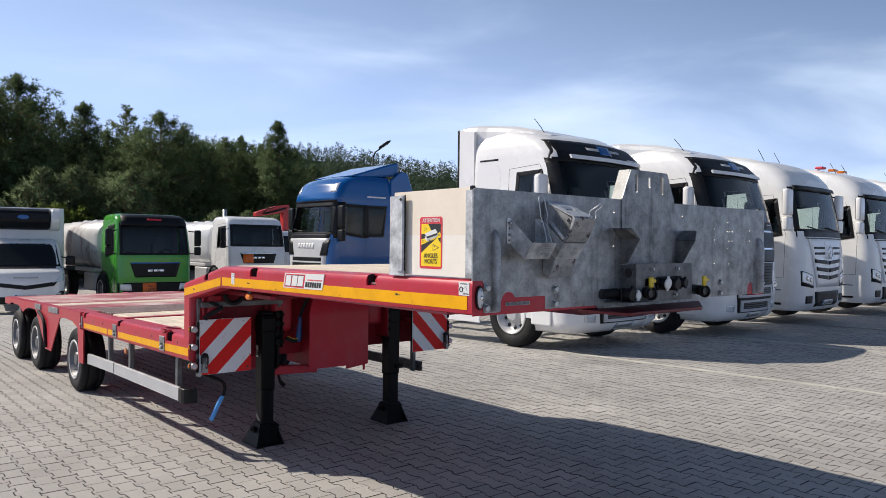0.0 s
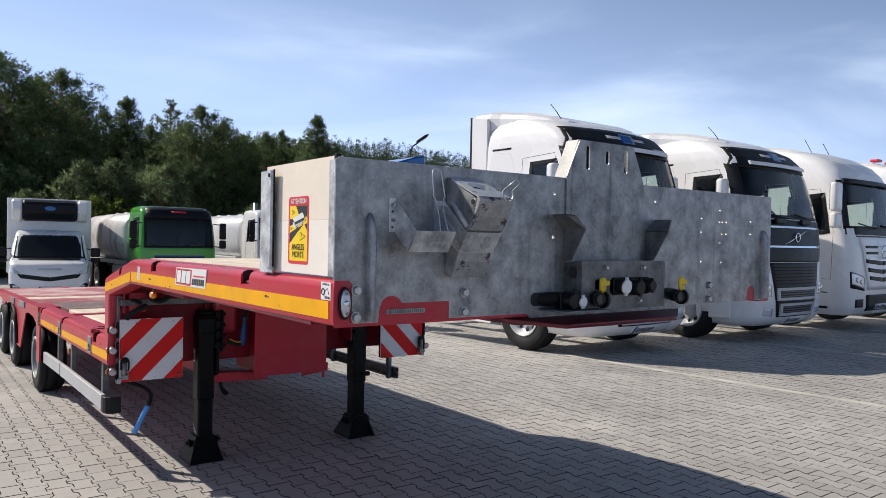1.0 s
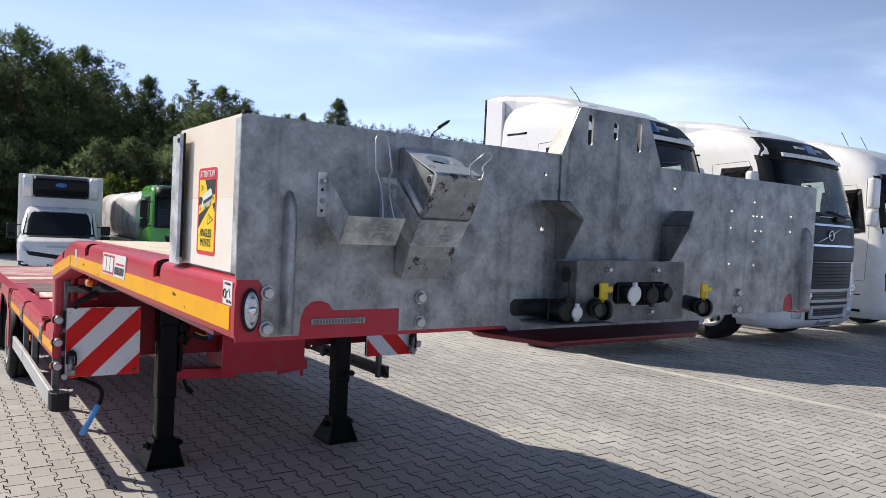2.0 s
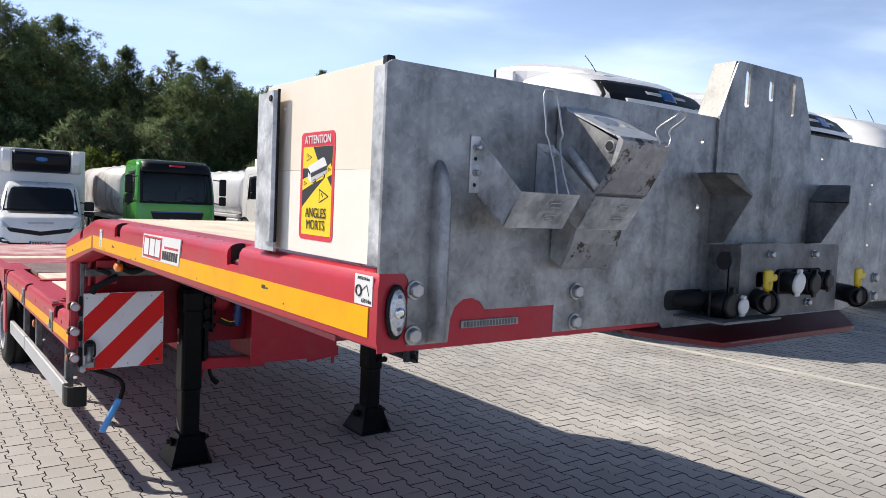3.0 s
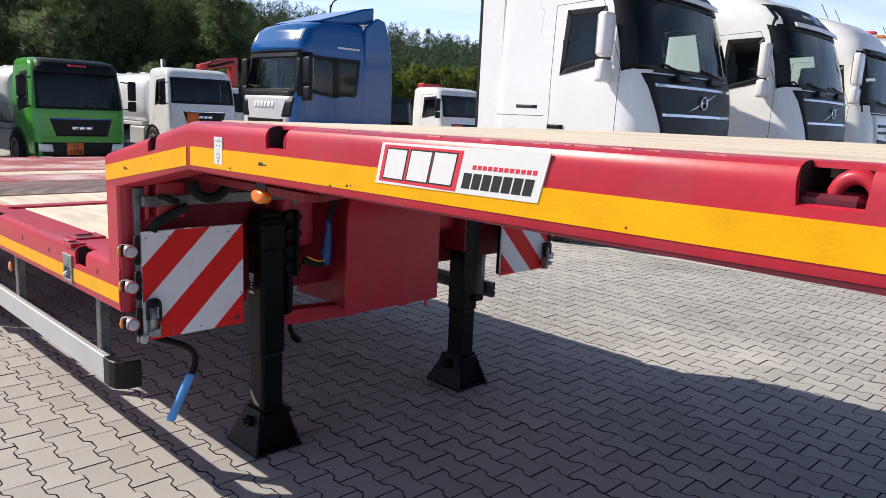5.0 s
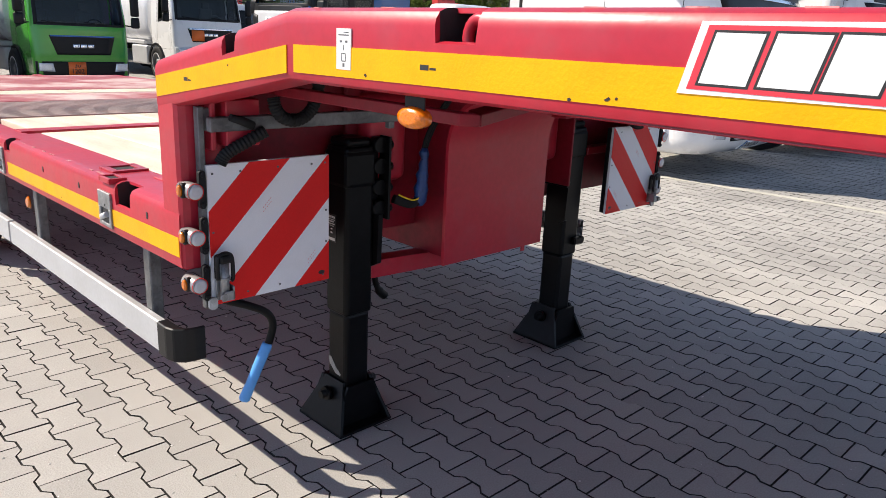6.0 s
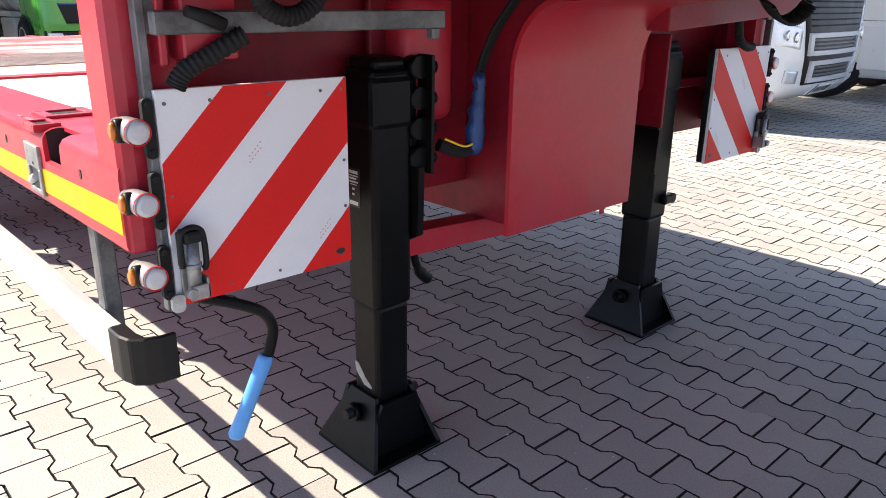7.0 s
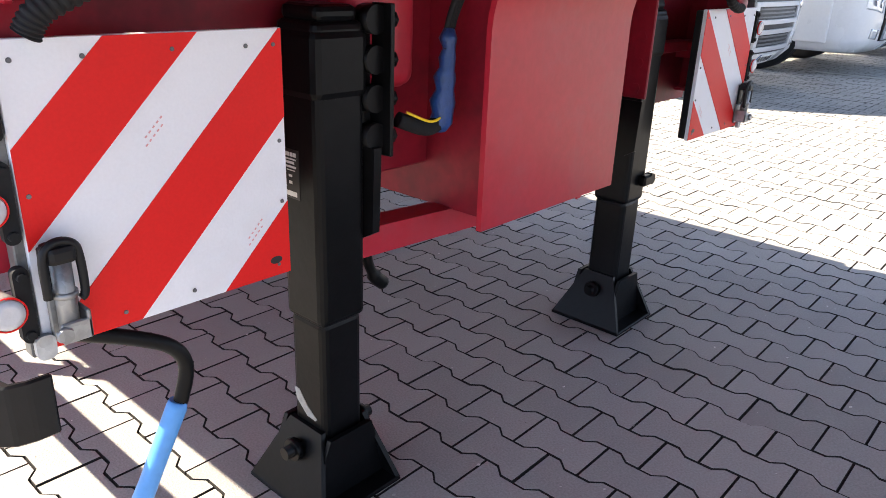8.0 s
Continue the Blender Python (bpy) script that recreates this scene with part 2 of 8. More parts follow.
M_RIM = mat("grey_wheel_paint", (0.13, 0.13, 0.135), 0.45, 0.3, var=0.2, bump=0.05, dirt=(0.06, 0.055, 0.05), dirt_amt=0.5, dirt_scale=9)
M_STEEL = mat("bare_steel", (0.45, 0.46, 0.47), 0.35, 0.8, var=0.15, bump=0.04)
M_CHROME = mat("bright_metal", (0.75, 0.76, 0.78), 0.15, 1.0, var=0.05, bump=0.0)
M_WHITE = mat("white_paint", (0.76, 0.755, 0.745), 0.28, var=0.03, scale=1.2, fine=30, bump=0.01, coat=0.5)
M_WHITE_R = mat("white_reflective_film", (0.75, 0.755, 0.79), 0.4, var=0.03, fine=200, bump=0.06, dirt=(0.5, 0.5, 0.5), dirt_amt=0.2)
M_RED_R = mat("red_reflective_film", (0.70, 0.015, 0.014), 0.45, var=0.05, fine=200, bump=0.06, spec=0.2)
M_BLUE = mat("blue_paint", (0.001, 0.080, 0.28), 0.2, var=0.05, scale=1.2, bump=0.01, coat=0.6, spec=0.3)
M_GREEN = mat("green_paint", (0.055, 0.31, 0.028), 0.22, var=0.06, scale=1.5, bump=0.01, coat=0.4)
M_GLASS = glass("dark_glass")
M_PANE = pane_glass("clear_tinted_glass", (0.70, 0.80, 0.78))
M_LINING = mat("cab_lining", (0.07, 0.07, 0.075), 0.8, var=0.1, bump=0.1)
M_LENS = mat("lamp_lens_clear", (0.72, 0.74, 0.76), 0.08, 0.3, var=0.25, fine=120, bump=0.2, coat=1.0)
M_LENS_D = mat("ribbed_lens", (0.52, 0.53, 0.55), 0.12, 0.45, var=0.35, fine=160, bump=0.3, coat=1.0)
M_AMBER = mat("lamp_lens_amber", (0.60, 0.145, 0.002), 0.16, var=0.30, fine=150, bump=0.2, coat=0.35)
M_PRINT = mat("faint_print", (0.72, 0.36, 0.36), 0.5, var=0.05, bump=0.0)
M_BEZEL = mat("clear_bezel", (0.40, 0.39, 0.385), 0.30, 0.4, var=0.2, fine=90, bump=0.1, coat=0.6)
M_LENS_G = mat("milky_lens", (0.50, 0.50, 0.53), 0.25, var=0.08, fine=120, bump=0.1, coat=0.6)
M_HANDLE = mat("blue_plastic_grip", (0.08, 0.30, 0.66), 0.42, var=0.08, bump=0.05)
M_PALE_GREY = mat("pale_grey_paint", (0.50, 0.50, 0.51), 0.35, var=0.05, bump=0.02)
M_ORANGE = mat("orange_board", (0.75, 0.15, 0.02), 0.45, var=0.06, bump=0.02)
M_DARKRED = mat("crane_red_paint", (0.45, 0.03, 0.03), 0.4, var=0.1, bump=0.02)
M_STK_Y = mat("sticker_yellow", (0.86, 0.60, 0.01), 0.4, var=0.02, bump=0.0)
M_STK_R = mat("sticker_red", (0.62, 0.03, 0.05), 0.4, var=0.04, bump=0.0)
M_STK_K = mat("sticker_black", (0.015, 0.015, 0.016), 0.45, var=0.05, bump=0.0)
M_STK_W = mat("sticker_white", (0.70, 0.70, 0.69), 0.4, var=0.03, bump=0.0)
M_YPLAST = mat("yellow_plastic", (0.72, 0.50, 0.02), 0.45, var=0.08, bump=0.04)
M_TANK = mat("dirty_tank_paint", (0.55, 0.55, 0.55), 0.4, var=0.1, scale=1, bump=0.02, dirt=(0.22, 0.15, 0.15), dirt_amt=0.8, dirt_scale=0.7, dirt_lo=0.5, dirt_hi=0.6)
# dark tone for painted shade inside pockets, and for the tape chips
M_POCKET = mat("pocket_shade_and_chip", (0.022, 0.014, 0.014), 0.8, var=0.3, bump=0.2)
M_TARP = mat("blue_tape_wrap", (0.008, 0.040, 0.15), 0.4, var=0.3, fine=70, bump=0.3)


# ---- mesh helpers ----
def box(bm, x0, x1, y0, y1, z0, z1, bev=0.0, seg=1):
    vs = [bm.verts.new((x, y, z)) for z in (z0, z1) for y in (y0, y1) for x in (x0, x1)]
    fs = [bm.faces.new([vs[i] for i in q]) for q in ((0, 2, 3, 1), (4, 5, 7, 6), (0, 1, 5, 4), (2, 6, 7, 3), (0, 4, 6, 2), (1, 3, 7, 5))]
    if bev:
        es = list({e for f in fs for e in f.edges})
        bmesh.ops.bevel(bm, geom=es, offset=bev, segments=seg, profile=0.5, affect="EDGES")
    return bm


def prism(bm, pts, axis, a, b, bev=0.0):
    """Extrudes a polygon from a to b along an axis: its plane is (y, z), (x, z) or (x, y)."""
    def at(p, t):
        return {"x": (t, p[0], p[1]), "y": (p[0], t, p[1]), "z": (p[0], p[1], t)}[axis]
    lo, hi = [bm.verts.new(at(p, a)) for p in pts], [bm.verts.new(at(p, b)) for p in pts]
    n = len(pts)
    fs = [bm.faces.new(lo[::-1]), bm.faces.new(hi)]
    for i in range(n):
        fs.append(bm.faces.new((lo[i], lo[(i + 1) % n], hi[(i + 1) % n], hi[i])))
    bmesh.ops.recalc_face_normals(bm, faces=fs)
    if bev:
        es = list({e for f in fs for e in f.edges})
        bmesh.ops.bevel(bm, geom=es, offset=bev, segments=1, profile=0.5, affect="EDGES")
    return bm


def tube(bm, pts, r, n=10, cap=True):
    pts = [Vector(p) for p in pts]
    rings, side = [], None
    for i, p in enumerate(pts):
        d = (pts[min(i + 1, len(pts) - 1)] - pts[max(i - 1, 0)]).normalized()
        if side is None:
            side = d.cross(Vector((0, 0, 1)) if abs(d.z) < 0.9 else Vector((1, 0, 0))).normalized()
        side = (side - d * side.dot(d)).normalized()
        up = d.cross(side)
        rr = r[i] if isinstance(r, (list, tuple)) else r
        rings.append([bm.verts.new(p + (side * math.cos(a) + up * math.sin(a)) * rr) for a in [2 * math.pi * k / n for k in range(n)]])
    fs = []
    for a, b in zip(rings, rings[1:]):
        for k in range(n):
            fs.append(bm.faces.new((a[k], a[(k + 1) % n], b[(k + 1) % n], b[k])))
    if cap:
        fs.append(bm.faces.new(rings[0][::-1]))
        fs.append(bm.faces.new(rings[-1]))
    bmesh.ops.recalc_face_normals(bm, faces=fs)
    for f in fs:
        f.smooth = len(f.verts) == 4
    return bm


def cyl(bm, p0, p1, r0, r1=None, n=16):
    return tube(bm, [p0, p1], [r0, r0 if r1 is None else r1], n)


def lathe(bm, prof, centre, axis, n=28, ring=False):
    """Turns a profile of (distance along the axis, radius) round an axis through centre."""
    c, rings = Vector(centre), []
    ax = {"x": Vector((1, 0, 0)), "y": Vector((0, 1, 0)), "z": Vector((0, 0, 1))}[axis]
    u = {"x": Vector((0, 1, 0)), "y": Vector((0, 0, 1)), "z": Vector((1, 0, 0))}[axis]
    v = ax.cross(u)
    fs = []
    for t, r in prof:
        rings.append([bm.verts.new(c + ax * t + (u * math.cos(2 * math.pi * k / n) + v * math.sin(2 * math.pi * k / n)) * r) for k in range(n)])
    for a, b in zip(rings, rings[1:]):
        for k in range(n):
            fs.append(bm.faces.new((a[k], a[(k + 1) % n], b[(k + 1) % n], b[k])))
    if ring:
        for k in range(n):
            fs.append(bm.faces.new((rings[-1][k], rings[-1][(k + 1) % n], rings[0][(k + 1) % n], rings[0][k])))
    else:
        fs.append(bm.faces.new(rings[0][::-1]))
        fs.append(bm.faces.new(rings[-1]))
    bmesh.ops.recalc_face_normals(bm, faces=fs)
    for f in fs:
        f.smooth = len(f.verts) == 4
    return bm


def curve_points(pts, k=6):
    """A smooth line through the points."""
    ps = [Vector(p) for p in pts]
    out = []
    for i in range(len(ps) - 1):
        a, b, c, d = ps[max(i - 1, 0)], ps[i], ps[i + 1], ps[min(i + 2, len(ps) - 1)]
        for j in range(k):
            t = j / k
            out.append(0.5 * ((2 * b) + (c - a) * t + (2 * a - 5 * b + 4 * c - d) * t * t + (3 * b - a - 3 * c + d) * t ** 3))
    return out + [ps[-1]]


def thing(name, at=(0, 0, 0), label="", category="", group="", kind=""):
    ob = new(name)
    ob.location = at
    ob.empty_display_size = 0.2
    return tagged(ob, label, category, group, kind)


def part(name, bm, material, parent=None, label="", smooth=False):
    if isinstance(bm, bpy.types.Mesh):
        me = bm
    else:
        me = bpy.data.meshes.new(name)
        if smooth:
            for f in bm.faces:
                f.smooth = True
        bm.to_mesh(me)
        bm.free()
    if material is not None and not me.materials:
        me.materials.append(material)
    ob = new(name, me)
    if parent is not None:
        ob.parent = parent
        if parent.parent is None:
            ob.matrix_parent_inverse = parent.matrix_basis.inverted()
    if label:
        tagged(ob, label)
    return ob


def lettering(words, size, material, name, parent, m, depth=0.00025, align="CENTER", squeeze=1.0, bold=0.015):
    """Flat letters in Blender's own font, turned into a mesh."""
    cu = bpy.data.curves.new(name, "FONT")
    cu.body, cu.size, cu.align_x, cu.align_y, cu.extrude = words, size, align, "CENTER", depth
    cu.offset = size * bold
    tmp = bpy.data.objects.new(name, cu)
    scene.collection.objects.link(tmp)
    dg = bpy.context.evaluated_depsgraph_get()
    me = bpy.data.meshes.new_from_object(tmp.evaluated_get(dg))
    bpy.data.objects.remove(tmp)
    bpy.data.curves.remove(cu)
    me.transform(m @ Matrix.Diagonal((squeeze, 1, 1, 1)))
    me.materials.clear()
    return part(name, me, material, parent)


SIDE_LEFT = Matrix(((0, 0, -1, 0), (-1, 0, 0, 0), (0, 1, 0, 0), (0, 0, 0, 1)))   # reads from -x
FRONTAL = Matrix(((1, 0, 0, 0), (0, 0, -1, 0), (0, 1, 0, 0), (0, 0, 0, 1)))      # reads from -y
B = bmesh.new


def shade(bm, degrees=32):
    """Smooth shading that keeps the edges sharper than the angle."""
    bm.normal_update()
    for f in bm.faces:
        f.smooth = True
    for e in bm.edges:
        e.smooth = len(e.link_faces) == 2 and e.calc_face_angle(0.0) < radians(degrees)
    return bm

# ---- ground ----
ROW, LEN, X0, Y0 = 0.1308, 0.1933, 1.178, 2.577


def paving_material(name, tone):
    """Concrete paving: the joints of the far stones, stains and grit."""
    m = bpy.data.materials.new(name)
    m.use_nodes = True
    nt = m.node_tree
    L, N = nt.links.new, nt.nodes.new
    bs = nt.nodes["Principled BSDF"]
    geo = N("ShaderNodeNewGeometry")
    sp, cb = N("ShaderNodeSeparateXYZ"), N("ShaderNodeCombineXYZ")
    L(geo.outputs["Position"], sp.inputs[0])
    ax, ay = N("ShaderNodeMath"), N("ShaderNodeMath")
    ax.inputs[1].default_value, ay.inputs[1].default_value = ROW * 400.5 - X0, LEN * 400 - Y0
    L(sp.outputs["X"], ax.inputs[0])
    L(sp.outputs["Y"], ay.inputs[0])
    L(ay.outputs[0], cb.inputs[0])
    L(ax.outputs[0], cb.inputs[1])
    br = N("ShaderNodeTexBrick")
    br.offset = 0.5
    br.inputs["Scale"].default_value = 1.0
    br.inputs["Brick Width"].default_value, br.inputs["Row Height"].default_value = LEN, ROW
    br.inputs["Mortar Size"].default_value, br.inputs["Mortar Smooth"].default_value = 0.004, 0.4
    br.inputs["Color1"].default_value = (tone * 0.9, tone * 0.865, tone * 0.82, 1)
    br.inputs["Color2"].default_value = (tone * 1.1, tone * 1.055, tone * 1.0, 1)
    br.inputs["Mortar"].default_value = (0.020, 0.019, 0.018, 1)
    L(cb.outputs[0], br.inputs["Vector"])
    n1 = N("ShaderNodeTexNoise")
    n1.inputs["Scale"].default_value, n1.inputs["Detail"].default_value = 0.35, 8
    L(geo.outputs["Position"], n1.inputs["Vector"])
    mr = N("ShaderNodeMapRange")
    mr.inputs["From Min"].default_value, mr.inputs["From Max"].default_value = 0.3, 0.7
    mr.inputs["To Min"].default_value, mr.inputs["To Max"].default_value = 0.86, 1.14
    L(n1.outputs["Fac"], mr.inputs["Value"])
    hs = N("ShaderNodeHueSaturation")
    L(br.outputs["Color"], hs.inputs["Color"])
    L(mr.outputs["Result"], hs.inputs["Value"])
    L(hs.outputs["Color"], bs.inputs["Base Color"])
    bs.inputs["Roughness"].default_value = 0.85
    bp = N("ShaderNodeBump")
    bp.invert = True
    bp.inputs["Strength"].default_value, bp.inputs["Distance"].default_value = 0.5, 0.006
    L(br.outputs["Fac"], bp.inputs["Height"])
    L(bp.outputs["Normal"], bs.inputs["Normal"])
    return m


STONE = 0.38
M_GROUND = paving_material("paved_ground", STONE)
M_PAVER = mat("concrete_paver", (STONE, STONE * 0.96, STONE * 0.905), 0.85, var=0.19, scale=0.6, fine=170, bump=0.32,
              dirt=(0.27, 0.255, 0.235), dirt_amt=0.35, dirt_scale=1.6, random_amt=0.09)
M_LINE = mat("worn_white_line", (0.52, 0.50, 0.44), 0.8, var=0.15, scale=2, fine=60, bump=0.2, dirt=(0.34, 0.325, 0.30), dirt_amt=0.95, dirt_scale=3)



def ground_z(y):
    """The yard falls a little towards its far end."""
    return float(np.interp(y, (5.5, 9.5, 22.0), (0.0, -0.045, -0.42)))


bm = B()
gx, gy = (-900, -30, 60, 900), (-900, -20, 5.5, 9.5, 22, 60, 1400)
gv = [[bm.verts.new((x, y, ground_z(y) - 0.014)) for x in gx] for y in gy]
for j in range(len(gy) - 1):
    for i in range(len(gx) - 1):
        bm.faces.new((gv[j][i], gv[j][i + 1], gv[j + 1][i + 1], gv[j + 1][i]))
tagged(part("ground", bm, M_GROUND), "grey concrete block paving across a truck yard", "ground", kind="structure")


# ---- trailer ----
TW = 2.57
BX0, BX1 = 1.011, 1.567   # sides of the central neck beam
trailer = thing("lowbed_semi_trailer", (TW / 2, 5.0, 0.0), "red low-bed semi-trailer with galvanised headboard, standing on landing legs", "trailer")


RAIL_IN = 0.014   # the rails stand this far inside the headboard's edges
ON_RAIL = {"neck_side_rail", "bed_side_rail", "lashing_ring", "reflective_tape", "neck_post", "logo_sticker", "red_field", "white_block", "black_block", "red_bar", "torque_sticker", "symbol",
           "hook_sticker", "tape_mark", "tape_chip", "clamp_plate", "clamp_slot", "clamp_pin", "drain_hole", "paint_scuff"}
# fittings of the headboard, which is a little narrower than drawn towards its edges
ON_BOARD = {"headboard_plate", "headboard_return", "stanchion", "rubber_edge", "tube_end", "marker_lamp", "lens_cover", "reflector", "lamp_screw", "pressed_rib", "bolt", "number_strip", "bar",
            "chock_holder", "bottom_plate", "side_plate", "flange", "wire_clip", "wire_handle", "wheel_chock", "chock_cheek", "chock_top", "chock_back", "chock_rib", "tube_mouth", "flange_hole", "neck_front_plate"}


def T(name, bm, m, label="", parent=None, smooth=False):
    if name in ON_RAIL:
        for v in bm.verts:
            v.co.x += RAIL_IN if v.co.x < TW / 2 else -RAIL_IN
    elif name in ON_BOARD:
        for v in bm.verts:
            v.co.x += RAIL_IN * (min(1, max(0, (0.65 - v.co.x) / 0.45)) - min(1, max(0, (v.co.x - TW + 0.65) / 0.45)))
    return part(name, bm, m, parent or trailer, label, smooth)


def mirrored(bm):
    for v in bm.verts:
        v.co.x = TW - v.co.x
    bmesh.ops.reverse_faces(bm, faces=bm.faces)
    return bm


def rail_profile(zt, zb, cut=0.0, inner=0.13):
    """Closed section of a folded side rail: rounded at its outer edges; cut lowers its outer top corner."""
    if cut:
        top = [(inner, zt), (0.050, zt), (0.049, zt - 0.009), (0.118, zt - 0.012), (0.118, zt - 0.120), (0.074, zt - 0.125), (0.012, zt - 0.125), (0.010, zt - cut), (0.0, zt - cut - 0.004)]
    else:
        top = [(inner, zt), (0.075, zt), (0.05, zt), (0.04, zt), (0.032, zt - 0.0006), (0.024, zt - 0.002), (0.010, zt - 0.008), (0.002, zt - 0.020), (0.0, zt - 0.034)]
    bot = [(0.0, zb + 0.018), (0.004, zb + 0.006), (0.014, zb), (0.10, zb), (0.10, zb + 0.008), (0.010, zb + 0.010), (inner, zt - 0.012)]
    bot[-2] = (0.012, zb + 0.02)
    return top + bot[:-1] + [(0.012, zt - (0.132 if cut else 0.06)), (inner, zt - (0.132 if cut else 0.06))]


def rounded_rect(y0, y1, z0, z1, r, n=5):
    pts = []
    for cy, cz, a0 in ((y1 - r, z1 - r, 0), (y0 + r, z1 - r, 90), (y0 + r, z0 + r, 180), (y1 - r, z0 + r, 270)):
        for k in range(n + 1):
            a = radians(a0 + 90 * k / n)
            pts.append((cy + r * math.cos(a), cz + r * math.sin(a)))
    return pts


def loft(bm, rings, cap=True):
    vs = [[bm.verts.new(p) for p in r] for r in rings]
    n, fs = len(vs[0]), []
    for a, b in zip(vs, vs[1:]):
        for k in range(n):
            fs.append(bm.faces.new((a[k], a[(k + 1) % n], b[(k + 1) % n], b[k])))
    if cap:
        fs += [bm.faces.new(vs[0][::-1]), bm.faces.new(vs[-1])]
    bmesh.ops.recalc_face_normals(bm, faces=fs)
    return bm


def rail(stations, notches):
    """stations: (y, top, bottom); notches: (y0, y1, depth)."""
    ys = [s[0] for s in stations]

    def at(y):
        return float(np.interp(y, ys, [s[1] for s in stations])), float(np.interp(y, ys, [s[2] for s in stations]))
    marks = [(y, 0.0) for y in ys]
    for a, b, d in notches:
        marks += [(a - 0.0015, 0.0), (a + 0.0015, d), (b - 0.0015, d), (b + 0.0015, 0.0)]
    bm = B()
    loft(bm, [[(x, y, z) for x, z in rail_profile(*at(y), cut)] for y, cut in sorted(marks)])
    # faces inside the lashing pockets get the dark tone as their shade
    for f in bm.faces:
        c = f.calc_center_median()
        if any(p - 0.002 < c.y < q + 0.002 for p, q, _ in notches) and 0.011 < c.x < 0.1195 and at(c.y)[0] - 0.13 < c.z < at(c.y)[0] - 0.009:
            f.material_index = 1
    return shade(bm)


NECK = [(-0.008, 1.480, 1.328), (1.25, 1.472, 1.317), (2.535, 1.462, 1.312), (3.195, 1.325, 1.185)]
NECK_CUTS = [(0.69, 0.775, 0.055), (1.992, 2.086, 0.055), (2.755, 2.815, 0.05)]
BED = [(3.10, 0.922, 0.738), (4.6, 0.898, 0.716), (6.05, 0.876, 0.700)]
BED_CUTS = [(3.445, 3.565, 0.07), (4.75, 4.83, 0.05), (5.90, 5.97, 0.05)]
for side in (0, 1):
    for nm, st, cuts in (("neck_side_rail", NECK, NECK_CUTS), ("bed_side_rail", BED, BED_CUTS)):
        bm = rail(st, cuts)
        if side:
            mirrored(bm)
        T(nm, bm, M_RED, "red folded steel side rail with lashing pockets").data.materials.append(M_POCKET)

# lashing rings in the pockets
for cuts, st in ((NECK_CUTS, NECK), (BED_CUTS, BED)):
    for a, b, d in cuts:
        zt = float(np.interp((a + b) / 2, [s[0] for s in st], [s[1] for s in st]))
        for side in (0, 1):
            bm = B()
            c = (a + b) / 2 - 0.008
            ring = [(0.040, c - 0.010 + 0.027 * math.cos(q), zt - d + 0.006 + 0.032 * math.sin(q)) for q in [math.pi * k / 10 for k in range(-2, 13)]]
            tube(bm, ring, 0.0105, 12)
            if side:
                mirrored(bm)
            T("lashing_ring", bm, M_RED, "red painted lashing ring")


def strip(rows, thick=0.002, x=0.0):
    """A band of tape on the side face: rows of (y, top, bottom)."""
    bm = B()
    loft(bm, [[(x - thick, y, zt), (x - thick, y, zb), (x + 0.001, y, zb), (x + 0.001, y, zt)] for y, zt, zb in rows])
    return bm


TAPES = [
    [(0.022, 1.407, 1.350), (1.252, 1.398, 1.342), (2.10, 1.392, 1.336), (2.508, 1.388, 1.332)],
    [(2.535, 1.386, 1.329), (3.190, 1.278, 1.222)],
    [(3.106, 0.834, 0.776), (3.60, 0.820, 0.764)],
    [(3.68, 0.818, 0.762), (4.55, 0.798, 0.746), (4.80, 0.794, 0.742)],
    [(4.92, 0.791, 0.741), (5.12, 0.788, 0.738)],
    [(5.15, 0.787, 0.737), (5.95, 0.772, 0.724)],
    [(6.08, 0.768, 0.722), (6.38, 0.764, 0.724)],
]
for rows in TAPES:
    for side in (0, 1):
        bm = strip(rows)
        if side:
            mirrored(bm)
        T("reflective_tape", bm, M_YEL, "yellow reflective contour tape")

# red with the shade of the neck's inner parts put into its colour
M_RED_SHADE = mat("shaded_red_paint", (0.25, 0.009, 0.022), 0.5, var=0.2, scale=3, fine=40, bump=0.05, dirt=(0.10, 0.014, 0.018), dirt_amt=0.6, dirt_scale=4, spec=0.3)
# deeper red: skid plate and neck underside carry their shade as colour
M_RED_DEEP_SHADE = mat("deep_shaded_red_paint", (0.12, 0.004, 0.014), 0.4, var=0.25, scale=3, fine=40, bump=0.05, dirt=(0.04, 0.010, 0.012), dirt_amt=0.5, dirt_scale=4)
# front plate of the neck behind the headboard, and its underside
bm = B()
prism(bm, [(0.0035, 1.3245), (0.84, 1.3245), (0.85, 1.338), (TW - 0.0025, 1.338), (TW - 0.0025, 1.474), (0.0025, 1.474)], "y", -0.0078, -0.0054)
T("neck_front_plate", bm, M_RED)
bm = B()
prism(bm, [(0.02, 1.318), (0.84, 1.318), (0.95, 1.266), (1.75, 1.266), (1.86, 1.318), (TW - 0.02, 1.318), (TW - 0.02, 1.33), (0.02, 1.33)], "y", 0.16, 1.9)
T("coupling_plate", bm, M_RED_DEEP_SHADE, "red kingpin skid plate under the neck")
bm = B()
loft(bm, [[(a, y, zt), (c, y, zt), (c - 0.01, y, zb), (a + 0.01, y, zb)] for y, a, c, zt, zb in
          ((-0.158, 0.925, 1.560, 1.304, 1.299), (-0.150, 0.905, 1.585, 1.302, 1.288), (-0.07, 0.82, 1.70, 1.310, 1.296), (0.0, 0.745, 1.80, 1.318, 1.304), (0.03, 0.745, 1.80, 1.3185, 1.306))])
T("skid_lip", bm, M_RED_DEEP_SHADE, "bent red lip of the skid plate")
